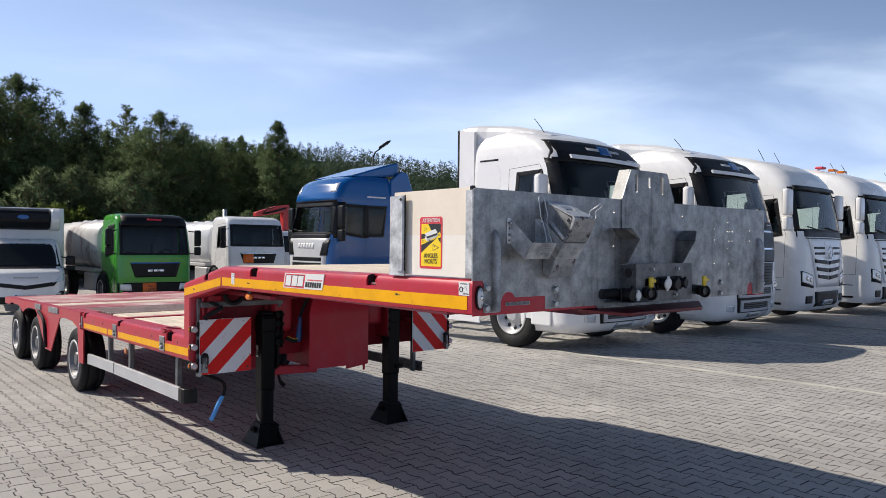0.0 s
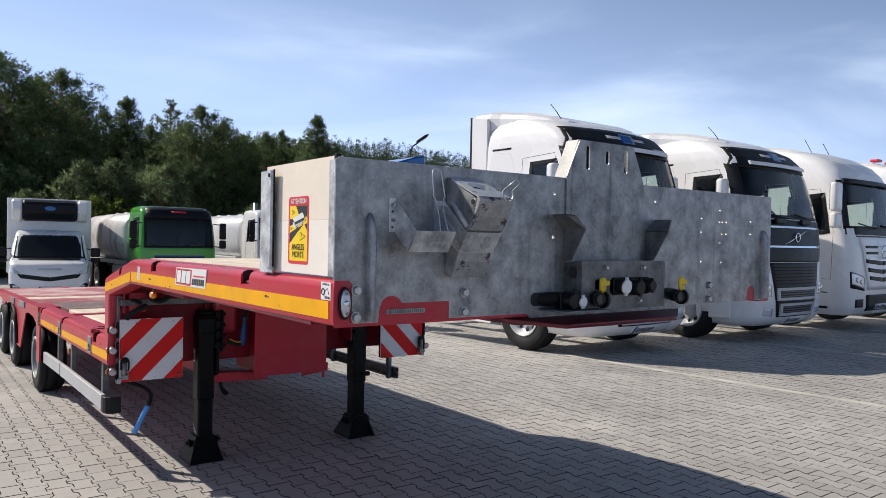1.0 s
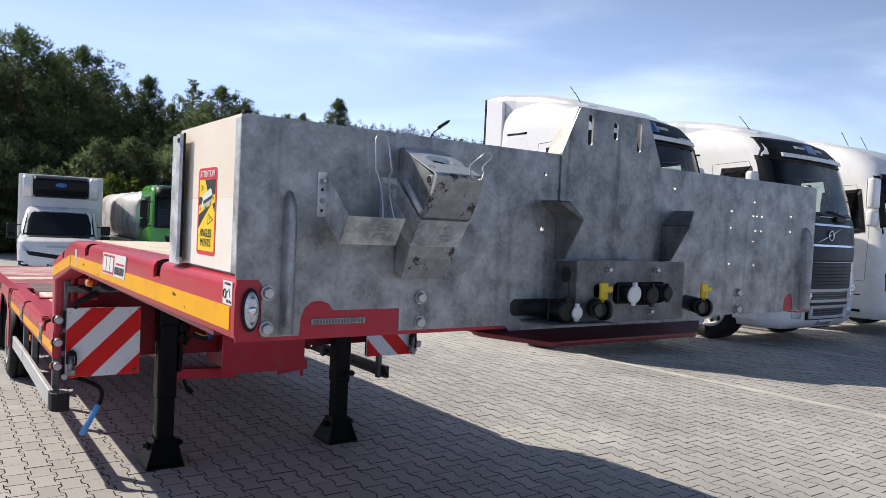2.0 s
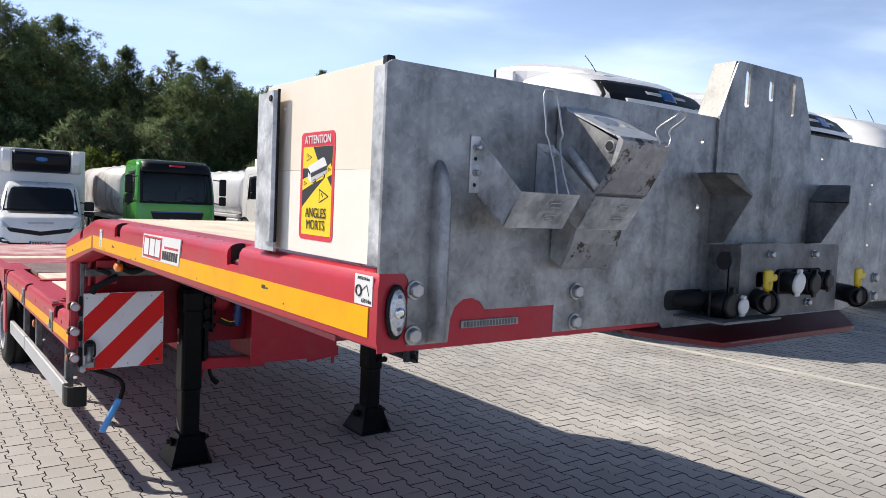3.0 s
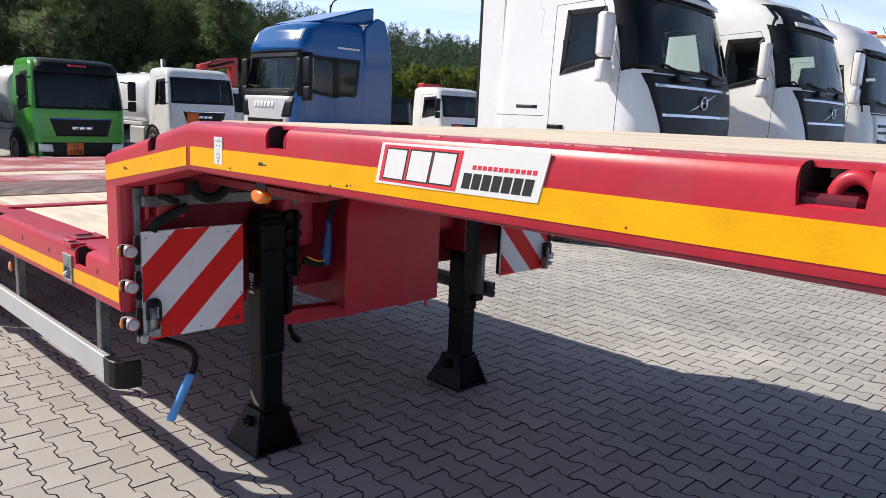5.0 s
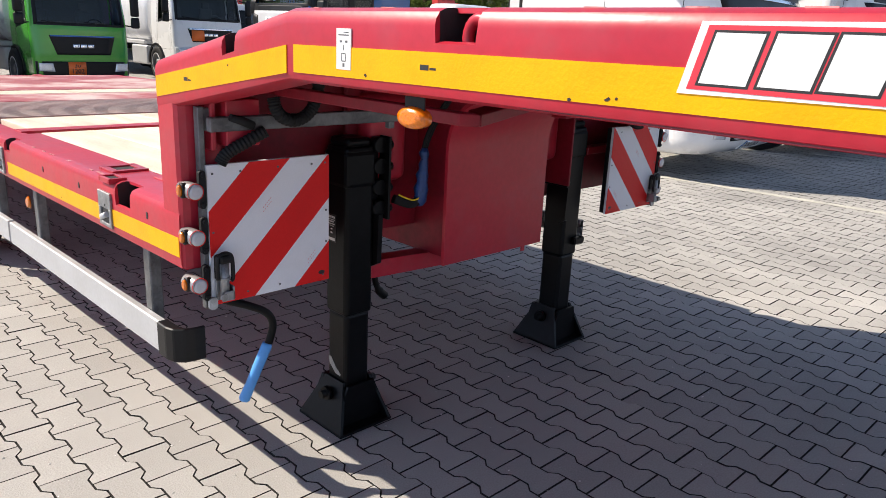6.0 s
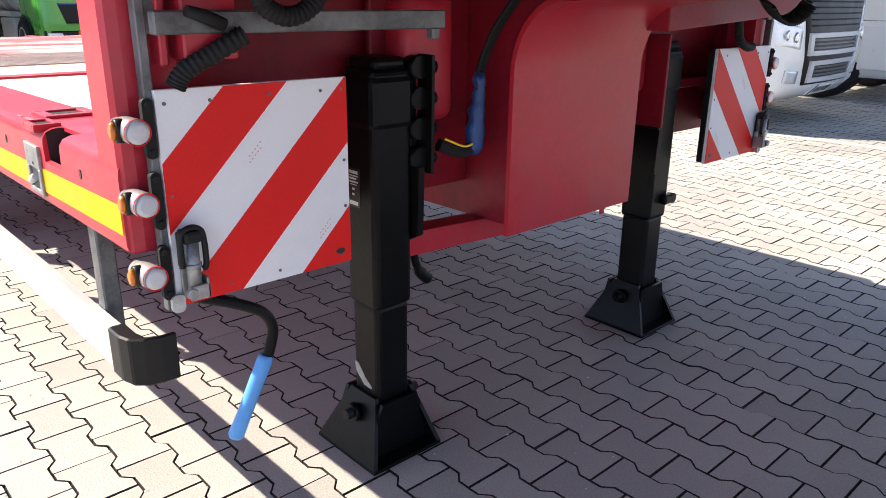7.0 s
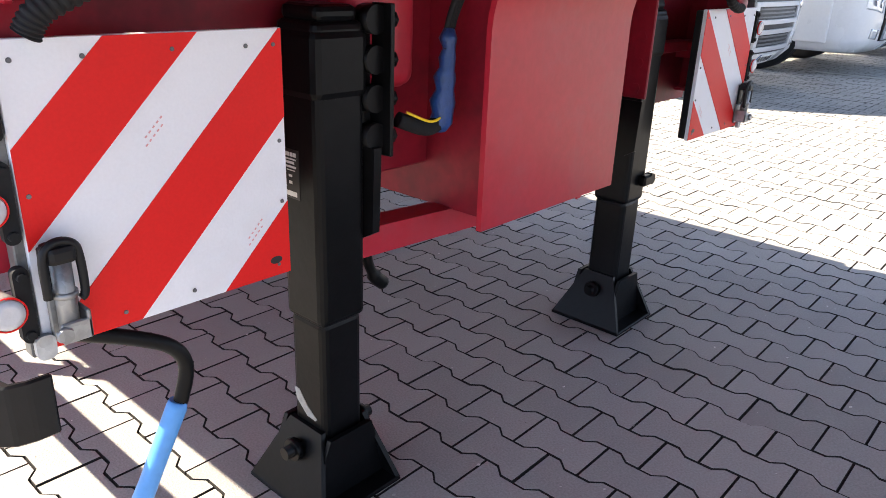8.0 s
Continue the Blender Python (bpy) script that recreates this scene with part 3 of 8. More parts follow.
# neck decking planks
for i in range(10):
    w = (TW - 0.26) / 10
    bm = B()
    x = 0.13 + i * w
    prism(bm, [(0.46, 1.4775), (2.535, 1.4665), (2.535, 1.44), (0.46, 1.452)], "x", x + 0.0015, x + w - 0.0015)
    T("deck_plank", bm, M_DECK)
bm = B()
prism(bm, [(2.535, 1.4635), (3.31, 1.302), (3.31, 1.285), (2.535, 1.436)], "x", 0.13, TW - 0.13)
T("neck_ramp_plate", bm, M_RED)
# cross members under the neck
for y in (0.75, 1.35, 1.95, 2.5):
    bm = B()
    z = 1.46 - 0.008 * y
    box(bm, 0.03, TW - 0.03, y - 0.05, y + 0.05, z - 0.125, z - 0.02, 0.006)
    T("cross_member", bm, M_RED_DEEP_SHADE)
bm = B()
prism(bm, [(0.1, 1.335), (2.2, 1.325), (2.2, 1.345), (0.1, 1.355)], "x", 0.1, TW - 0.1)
T("neck_under_plate", bm, M_RED_DEEP_SHADE)

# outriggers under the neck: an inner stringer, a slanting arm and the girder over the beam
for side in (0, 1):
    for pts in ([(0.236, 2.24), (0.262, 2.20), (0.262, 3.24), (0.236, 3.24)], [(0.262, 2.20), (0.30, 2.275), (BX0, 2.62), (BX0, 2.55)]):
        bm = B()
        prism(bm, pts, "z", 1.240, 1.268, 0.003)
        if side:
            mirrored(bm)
        T("outrigger", bm, M_RED_SHADE, "red outrigger under the neck")
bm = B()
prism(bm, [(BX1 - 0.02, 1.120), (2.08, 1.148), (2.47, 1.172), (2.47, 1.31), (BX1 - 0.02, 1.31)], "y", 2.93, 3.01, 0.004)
T("outrigger", bm, M_RED_SHADE)
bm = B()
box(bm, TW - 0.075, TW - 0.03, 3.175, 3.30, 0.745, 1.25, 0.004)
T("post_gusset", bm, M_RED_SHADE)
bm = B()
tube(bm, [(2.062 - 0.30 * k / 240 + 0.021 * math.cos(k * 0.62), 2.75 + 0.021 * math.sin(k * 0.62), 1.152 + 0.052 * (2 * k / 240 - 1) ** 2 + 0.012 * math.sin(k * 0.62)) for k in range(241)], 0.0042, 6)
T("coiled_cable", bm, M_RUBBER, "black spiral cable hanging under the neck")
bm = B()
spine = curve_points([(2.115, 3.0, 1.21), (2.118, 3.0, 1.13), (2.144, 3.0, 1.075), (2.20, 3.0, 1.052), (2.26, 3.01, 1.050)], 16)
tube(bm, spine, [0.0125 + (0.0, 0.002, 0.003, 0.002)[k % 4] for k in range(len(spine))], 12)
T("conduit", bm, M_RUBBER, "black corrugated conduit")
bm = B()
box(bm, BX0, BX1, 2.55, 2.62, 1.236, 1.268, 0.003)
T("outrigger", bm, M_RED_SHADE)
# added dark sheet that paints the cavity shade below the ramp
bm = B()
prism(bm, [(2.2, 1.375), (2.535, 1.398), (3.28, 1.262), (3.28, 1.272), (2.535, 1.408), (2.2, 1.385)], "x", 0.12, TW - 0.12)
T("neck_under_plate", bm, M_RED_DEEP_SHADE)
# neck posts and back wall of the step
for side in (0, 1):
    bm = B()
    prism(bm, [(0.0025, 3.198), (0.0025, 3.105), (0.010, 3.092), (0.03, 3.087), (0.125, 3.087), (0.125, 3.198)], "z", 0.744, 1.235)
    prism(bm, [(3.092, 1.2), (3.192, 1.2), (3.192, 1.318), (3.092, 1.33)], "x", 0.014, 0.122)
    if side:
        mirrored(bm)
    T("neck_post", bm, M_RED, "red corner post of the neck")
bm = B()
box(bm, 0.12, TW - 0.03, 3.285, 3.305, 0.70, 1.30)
T("step_wall", bm, M_RED_SHADE, "red transverse wall of the step")
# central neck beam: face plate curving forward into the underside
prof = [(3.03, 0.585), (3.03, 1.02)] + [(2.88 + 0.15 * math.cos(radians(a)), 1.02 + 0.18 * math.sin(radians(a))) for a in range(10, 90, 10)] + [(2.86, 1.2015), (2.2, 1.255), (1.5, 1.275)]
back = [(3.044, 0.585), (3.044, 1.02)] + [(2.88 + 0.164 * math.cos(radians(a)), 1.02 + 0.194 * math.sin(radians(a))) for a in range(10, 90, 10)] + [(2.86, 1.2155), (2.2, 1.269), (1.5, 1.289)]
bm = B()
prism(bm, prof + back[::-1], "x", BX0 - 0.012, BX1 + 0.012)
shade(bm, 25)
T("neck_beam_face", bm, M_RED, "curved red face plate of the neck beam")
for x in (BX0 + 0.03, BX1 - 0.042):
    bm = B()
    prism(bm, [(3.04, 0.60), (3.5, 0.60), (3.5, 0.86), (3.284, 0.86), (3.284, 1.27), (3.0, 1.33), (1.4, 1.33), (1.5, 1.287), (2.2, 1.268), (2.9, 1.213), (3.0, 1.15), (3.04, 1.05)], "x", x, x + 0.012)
    T("neck_beam_web", bm, M_RED_SHADE)
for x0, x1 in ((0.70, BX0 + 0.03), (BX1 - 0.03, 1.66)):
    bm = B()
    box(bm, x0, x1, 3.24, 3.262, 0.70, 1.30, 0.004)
    T("web_panel", bm, M_RED_SHADE)
    # angle brace: a web under a flat flange, with a tab at the leg
    bm = B()
    za, zb, tab = (0.613, 0.590, x0 + 0.03) if x0 < 1 else (0.590, 0.613, x1 - 0.05)
    xa, xb = (x0 + 0.01, x1 + 0.10) if x0 < 1 else (x0 - 0.10, x1)
    prism(bm, [(xa, za), (xb, zb), (xb, zb - 0.056), (xa, za - 0.060)], "y", 3.155, 3.163)
    prism(bm, [(xa, za + 0.007), (xb, zb + 0.007), (xb, zb), (xa, za)], "y", 3.152, 3.225)
    box(bm, tab, tab + 0.024, 3.154, 3.162, 0.505, 0.56, 0.003)
    T("leg_brace", bm, M_RED, "red angle brace between leg and beam")

# cables wrapped in blue beside the beam
bm = B()
for k in range(3):
    tube(bm, curve_points([(0.995 + 0.008 * k, 3.02, 1.225), (0.970 + 0.010 * k, 3.08, 1.13), (0.943 + 0.008 * k, 3.10, 1.04), (0.940 + 0.004 * k, 3.10, 0.98)], 6), 0.007, 8)
cab = T("cable", bm, M_RUBBER, "black cables beside the neck beam")
bm = B()
tube(bm, [(0.946, 3.10, 1.025), (0.942, 3.10, 1.005), (0.947, 3.10, 0.985), (0.942, 3.10, 0.965), (0.943, 3.10, 0.945), (0.938, 3.102, 0.925), (0.941, 3.102, 0.90), (0.936, 3.104, 0.875), (0.938, 3.104, 0.85), (0.934, 3.105, 0.83), (0.935, 3.105, 0.812)], [0.012, 0.020, 0.014, 0.019, 0.017, 0.025, 0.020, 0.029, 0.024, 0.026, 0.013], 7)
T("tape_wrap", bm, M_TARP, "blue tape wrap", parent=cab)
bm = B()
tube(bm, curve_points([(0.932, 3.105, 0.832), (0.89, 3.11, 0.824), (0.83, 3.13, 0.846)], 6), 0.017, 10)
T("cable_end", bm, M_RUBBER, parent=cab)
bm = B()
tube(bm, curve_points([(0.925, 3.092, 0.846), (0.89, 3.096, 0.840), (0.84, 3.115, 0.862)], 6), 0.003, 8)
T("yellow_wire", bm, M_YPLAST, parent=cab)
for x0, x1 in ((0.745, 0.915), (TW - 0.915, TW - 0.745)):
    bm = B()
    box(bm, x0, x1, 3.155, 3.26, 0.90, 1.22, 0.035, 4)
    T("stiffener_box", bm, M_RED, smooth=True)

# ---- landing legs ----
for fx, sgn in ((0.672, 1), (1.933, -1)):
    cx = fx + 0.011
    bm = B()
    box(bm, cx - 0.061, cx + 0.061, 3.132, 3.256, 0.43, 1.045, 0.016, 3)
    box(bm, cx - 0.066, cx + 0.066, 3.127, 3.261, 0.90, 1.03, 0.016, 2)
    box(bm, cx - 0.05, cx + 0.05, 3.14, 3.25, 1.04, 1.072, 0.012, 2)
    outer = T("landing_leg", bm, M_BLACK, "black painted square landing leg")
    bm = B()
    box(bm, cx - 0.055, cx + 0.055, 3.138, 3.250, 0.10, 0.44, 0.016, 3)
    T("inner_tube", bm, M_BLACK, parent=outer)
    bm = B()
    f0, f1, g0, g1 = fx - 0.12, fx + 0.12, 3.064, 3.33
    box(bm, f0, f1, g0, g1, 0.0, 0.012, 0.003)
    foot = T("foot", bm, M_BLACK, "black pyramid-shaped foot plate", parent=outer)
    # sloping foot plates with a pin through the two upright cheeks
    for s in (0, 1):
        bm = B()
        y = g0 + 0.05 if s == 0 else g1 - 0.062
        prism(bm, [(f0 + 0.005, 0.012), (f1 - 0.005, 0.012), (cx + 0.06, 0.165), (cx - 0.06, 0.165)], "y", y, y + 0.012)
        T("foot_cheek", bm, M_BLACK, parent=outer)
    for s in (-1, 1):
        bm = B()
        xa, xb = fx + s * 0.118, cx + s * 0.066
        vs = [bm.verts.new(p) for p in ((xa, g0 + 0.004, 0.012), (xa, g1 - 0.004, 0.012), (xb, 3.25, 0.175), (xb, 3.14, 0.175),
                                        (xa - s * 0.012, g0 + 0.004, 0.012), (xa - s * 0.012, g1 - 0.004, 0.012), (xb - s * 0.012, 3.25, 0.175), (xb - s * 0.012, 3.14, 0.175))]
        for q in ((0, 1, 2, 3), (7, 6, 5, 4), (0, 4, 5, 1), (1, 5, 6, 2), (2, 6, 7, 3), (3, 7, 4, 0)):
            bm.faces.new([vs[i] for i in q])
        bmesh.ops.recalc_face_normals(bm, faces=bm.faces)
        T("foot_side", bm, M_BLACK, parent=outer)
    bm = B()
    cyl(bm, (cx - 0.125, 3.197, 0.125), (cx + 0.125, 3.197, 0.125), 0.015, n=14)
    for s in (-1, 1):
        lathe(bm, [(-0.008, 0.026), (0.008, 0.026)], (cx + s * 0.098, 3.197, 0.125), "x", 16)
    T("foot_pin", bm, M_BLACK, parent=outer)
    bm = B()
    xg = cx + sgn * 0.063
    box(bm, min(xg, xg + sgn * 0.035), max(xg, xg + sgn * 0.035), 3.15, 3.25, 0.80, 1.06, 0.01)
    box(bm, min(xg + sgn * 0.035, xg + sgn * 0.045), max(xg + sgn * 0.035, xg + sgn * 0.045), 3.10, 3.27, 0.78, 1.075, 0.002)
    T("leg_bracket", bm, M_BLACK, parent=outer)
    # the far leg's nuts and mounting plate use the shade-darkened red
    for z in (0.82, 0.895, 0.97, 1.045):
        bm = B()
        lathe(bm, [(0, 0.016), (sgn * 0.014, 0.016)], (xg + sgn * 0.045, 3.12, z), "x", 6)
        T("bracket_nut", bm, M_BLACK if sgn > 0 else M_RED_SHADE, parent=outer)
        bm = B()
        lathe(bm, [(-0.02, 0.028), (0.02, 0.028)], (xg + sgn * 0.018, 3.142, z), "y", 12)
        T("bracket_spacer", bm, M_BLACK, parent=outer)
    bm = B()
    prism(bm, [(3.115, 0.62), (3.15, 0.60), (3.17, 0.80), (3.11, 0.80)], "x", min(xg, xg + sgn * 0.02), max(xg, xg + sgn * 0.02))
    T("bracket_gusset", bm, M_BLACK, parent=outer)
    if sgn < 0:
        bm = B()
        box(bm, xg - 0.0565, xg - 0.0455, 3.085, 3.272, 0.79, 1.10, 0.003)
        T("mounting_plate", bm, M_RED_SHADE, "red mounting plate of the landing leg")
        bm = B()
        box(bm, cx + 0.010, cx + 0.060, 3.108, 3.134, 0.486, 0.522, 0.006)
        lathe(bm, [(-0.012, 0.019), (0.012, 0.019)], (cx + 0.064, 3.121, 0.505), "y", 14)
        T("leg_lug", bm, M_BLACK, parent=outer)
    if sgn > 0:
        bm = B()
        box(bm, cx - 0.0625, cx - 0.060, 3.190, 3.240, 0.70, 0.80)
        mark = T("type_plate", bm, M_STK_K, "small black type plate with white print", parent=outer)
        for za, zb, xa, xb in ((0.786, 0.794, 0.030, 0.034), (0.786, 0.794, 0.040, 0.044), (0.786, 0.794, 0.050, 0.053), (0.786, 0.794, 0.058, 0.062), (0.779, 0.782, 0.030, 0.062), (0.771, 0.776, 0.036, 0.060), (0.763, 0.767, 0.030, 0.062), (0.757, 0.759, 0.034, 0.056),
                               (0.744, 0.749, 0.044, 0.050), (0.730, 0.736, 0.044, 0.050), (0.705, 0.715, 0.030, 0.062)):
            bm = B()
            box(bm, cx - 0.0632, cx - 0.0624, 3.1680 + xa, 3.1720 + xb, za, zb)
            T("print_bar", bm, M_STK_W, parent=outer)

# ---- headboard ----
# unseen floor, added to keep sun slits out of the trailer's shadow
bm = B()
box(bm, 0.13, TW - 0.13, 0.03, 0.46, 1.440, 1.462, 0.003)
T("box_floor", bm, M_DECK, "unseen wooden floor added behind the headboard")
def bolt(bm, x, y, z, r=0.015):
    lathe(bm, [(0.0, r * 1.25), (-0.004, r * 1.25)], (x, y, z), "y", 16)
    lathe(bm, [(-0.004, r), (-0.013, r), (-0.0155, r * 0.80)], (x, y, z), "y", 6)


def sheet(bm, outer, holes, ya, yb):
    """A plate in the x-z plane with real holes."""
    loops = []
    for y in (ya, yb):
        rings, es = [], []
        for pts in (outer, *holes):
            vs = [bm.verts.new((x, y, z)) for x, z in pts]
            es += [bm.edges.new((vs[k], vs[(k + 1) % len(vs)])) for k in range(len(vs))]
            rings.append(vs)
        bmesh.ops.triangle_fill(bm, edges=es, use_beauty=True, use_dissolve=False)
        loops.append(rings)
    for a, c in zip(*loops):
        for k in range(len(a)):
            n = (k + 1) % len(a)
            bm.faces.new((a[k], a[n], c[n], c[k]))
    bmesh.ops.recalc_face_normals(bm, faces=bm.faces)
    return bm


bm = B()
outline = [(0.0, 1.474), (0.0, 1.858), (0.012, 1.866), (TW - 0.012, 1.866), (TW, 1.858), (TW, 1.474), (TW - 0.055, 1.474), (TW - 0.065, 1.462), (TW - 0.065, 1.335),
           (2.432, 1.335), (2.425, 1.385), (2.408, 1.41), (2.385, 1.41), (2.362, 1.385), (2.355, 1.335),
           (1.90, 1.335), (1.78, 1.318), (0.86, 1.318), (0.84, 1.335), (0.462, 1.335), (0.462, 1.396), (0.258, 1.396), (0.243, 1.413), (0.222, 1.421), (0.198, 1.419),
           (0.178, 1.405), (0.168, 1.38), (0.164, 1.335), (0.065, 1.335), (0.065, 1.462), (0.055, 1.474)]
HOLES = [[(x + 0.0075 * math.cos(a), z + 0.0075 * math.sin(a)) for a in [2 * math.pi * k / 10 for k in range(10)]] for x, z in (
    (2.103, 1.78), (1.949, 1.738), (1.949, 1.673), (2.10, 1.725), (2.125, 1.725), (2.159, 1.725), (2.12, 1.667), (2.159, 1.667), (2.378, 1.672), (2.378, 1.735),
    (2.106, 1.624), (1.95, 1.534), (2.12, 1.53), (0.975, 1.80), (0.972, 1.63), (1.60, 1.80))]
HOLES.append(rounded_rect(0.858, 1.025, 1.362, 1.414, 0.022))
sheet(bm, outline, HOLES, -0.010, -0.002)
T("headboard_plate", bm, M_GALV, "mottled galvanised steel headboard")
for side in (0, 1):
    bm = B()
    prism(bm, [(0.004, -0.002), (0.004, 0.042), (0.010, 0.042), (0.010, -0.002)], "z", 1.486, 1.858)
    if side:
        mirrored(bm)
    T("headboard_return", bm, M_GALV_P)
    for z0, z1, ply in ((1.484, 1.6679, M_PLY_L), (1.6683, 1.872, M_PLY)):
        bm = B()
        box(bm, 0.031, 0.052, 0.012, 0.568, z0, z1, 0.0006)
        if side:
            mirrored(bm)
        T("side_board", bm, ply, "cream coated plywood side board")
    bm = B()
    prism(bm, [(-0.004, 0.575), (-0.004, 0.462), (0.002, 0.462), (0.002, 0.569), (0.06, 0.569), (0.06, 0.575)], "z", 1.478, 1.853)
    prism(bm, [(-0.012, 0.505), (-0.004, 0.512), (-0.004, 0.462), (-0.012, 0.468)], "z", 1.50, 1.853)
    if side:
        mirrored(bm)
    st = T("stanchion", bm, M_GALV_P, "galvanised angle stanchion")
    bm = B()
    box(bm, -0.0050, 0.001, 0.4575, 0.4605, 1.50, 1.856)
    lathe(bm, [(0.0, 0.008), (-0.003, 0.007)], (-0.0122, 0.480, 1.835), "x", 12)
    if side:
        mirrored(bm)
    T("rubber_edge", bm, M_RUBBER, parent=st)
    bm = B()
    box(bm, 0.011, 0.029, 0.008, 0.026, 1.80, 1.877, 0.002)
    if side:
        mirrored(bm)
    T("tube_end", bm, M_PLASTIC)
# reinforcement with the raised, slotted centre
bm = B()
SL = [(1.144, 1.166, 1.905, 2.005), (1.262, 1.284, 1.935, 1.993), (1.378, 1.400, 1.905, 2.005)]


sheet(bm, [(1.035, 1.54), (1.035, 1.872), (1.104, 2.018), (1.112, 2.024), (1.430, 2.024), (1.438, 2.018), (1.507, 1.872), (1.507, 1.54)],
      [rounded_rect(*s, 0.010) for s in SL], -0.017, -0.0105)
T("centre_plate", bm, M_GALV_C, "raised galvanised centre plate with three slots")
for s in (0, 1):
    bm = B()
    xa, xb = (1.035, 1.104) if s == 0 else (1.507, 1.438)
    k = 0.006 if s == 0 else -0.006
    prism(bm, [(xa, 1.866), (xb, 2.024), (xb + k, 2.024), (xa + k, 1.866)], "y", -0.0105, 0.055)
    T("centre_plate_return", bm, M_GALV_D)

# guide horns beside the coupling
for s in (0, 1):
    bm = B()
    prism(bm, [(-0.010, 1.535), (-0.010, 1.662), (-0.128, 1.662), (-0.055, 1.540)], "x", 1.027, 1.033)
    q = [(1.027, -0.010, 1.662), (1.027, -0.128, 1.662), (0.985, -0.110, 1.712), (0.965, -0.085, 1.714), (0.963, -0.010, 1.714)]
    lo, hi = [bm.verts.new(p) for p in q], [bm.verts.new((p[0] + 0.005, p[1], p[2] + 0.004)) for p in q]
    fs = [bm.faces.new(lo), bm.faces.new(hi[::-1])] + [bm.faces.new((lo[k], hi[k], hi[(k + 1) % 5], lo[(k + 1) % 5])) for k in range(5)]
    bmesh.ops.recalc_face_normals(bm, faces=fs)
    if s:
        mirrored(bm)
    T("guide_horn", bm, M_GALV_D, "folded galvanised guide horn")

# connection box with sockets
CX0, CX1, CY = 1.040, 1.556, -0.102
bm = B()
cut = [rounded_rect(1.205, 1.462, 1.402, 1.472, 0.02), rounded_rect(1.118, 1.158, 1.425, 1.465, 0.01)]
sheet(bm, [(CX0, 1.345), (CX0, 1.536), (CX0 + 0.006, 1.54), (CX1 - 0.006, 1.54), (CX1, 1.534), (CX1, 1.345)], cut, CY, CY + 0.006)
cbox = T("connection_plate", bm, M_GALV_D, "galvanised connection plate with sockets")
bm = B()
circ = [(-0.055 + 0.022 * math.cos(a), 1.492 + 0.024 * math.sin(a)) for a in [2 * math.pi * k / 20 for k in range(20)]]
prism(bm, [(CY + 0.006, 1.40), (CY + 0.006, 1.538), (-0.010, 1.532), (-0.010, 1.41)], "x", CX0, CX0 + 0.006)
T("side_cheek", bm, M_GALV_D, parent=cbox)
bm = B()
prism(bm, circ, "x", CX0 - 0.0015, CX0 + 0.001)
T("cable_hole", bm, M_STK_K, "dark round cable hole", parent=cbox)
bm = B()
box(bm, CX0, CX1, CY + 0.03, CY + 0.034, 1.35, 1.52)
T("box_back", bm, M_PLASTIC, parent=cbox)
bm = B()
prism(bm, [(-0.155, 1.352), (-0.010, 1.352), (-0.010, 1.346), (-0.155, 1.346)], "x", 0.90, 1.16)
prism(bm, [(-0.11, 1.352), (-0.010, 1.352), (-0.010, 1.40), (-0.10, 1.412)], "x", 1.0, 1.006)
T("socket_tray", bm, M_GALV_D, "bent galvanised tray", parent=cbox)
for x, z in ((1.175, 1.512), (1.405, 1.512), (1.385, 1.375), (1.135, 1.375)):
    bm = B()
    bolt(bm, x, CY, z, 0.009)
    T("bolt", bm, M_STEEL, parent=cbox)


def plug(x, y, z, r, lid_mat, lid_r, tilt):
    """A round trailer socket with its hinged lid."""
    bm = B()
    lathe(bm, [(0.03, r * 0.9), (0.0, r), (-0.035, r), (-0.04, r * 0.9)], (x, y, z), "y", 20)
    box(bm, x - r * 1.1, x + r * 1.1, y - 0.006, y + 0.002, z - r * 1.1, z + r * 1.1, 0.003)
    ob = T("socket", bm, M_PLASTIC, "black trailer socket", parent=cbox)
    bm = B()
    lathe(bm, [(-0.041, lid_r), (-0.047, lid_r), (-0.050, lid_r * 0.8)], (0, 0, 0), "y", 22)
    box(bm, -0.006, 0.006, -0.048, -0.035, lid_r * 0.8, lid_r * 1.35, 0.002)
    box(bm, -0.010, 0.010, -0.048, -0.040, -lid_r * 1.25, -lid_r * 0.8, 0.003)
    for v in bm.verts:
        v.co = Vector((x + v.co.x, y + v.co.y - tilt * v.co.z * 0.3, z + v.co.z))
    T("socket_lid", bm, lid_mat, parent=cbox)


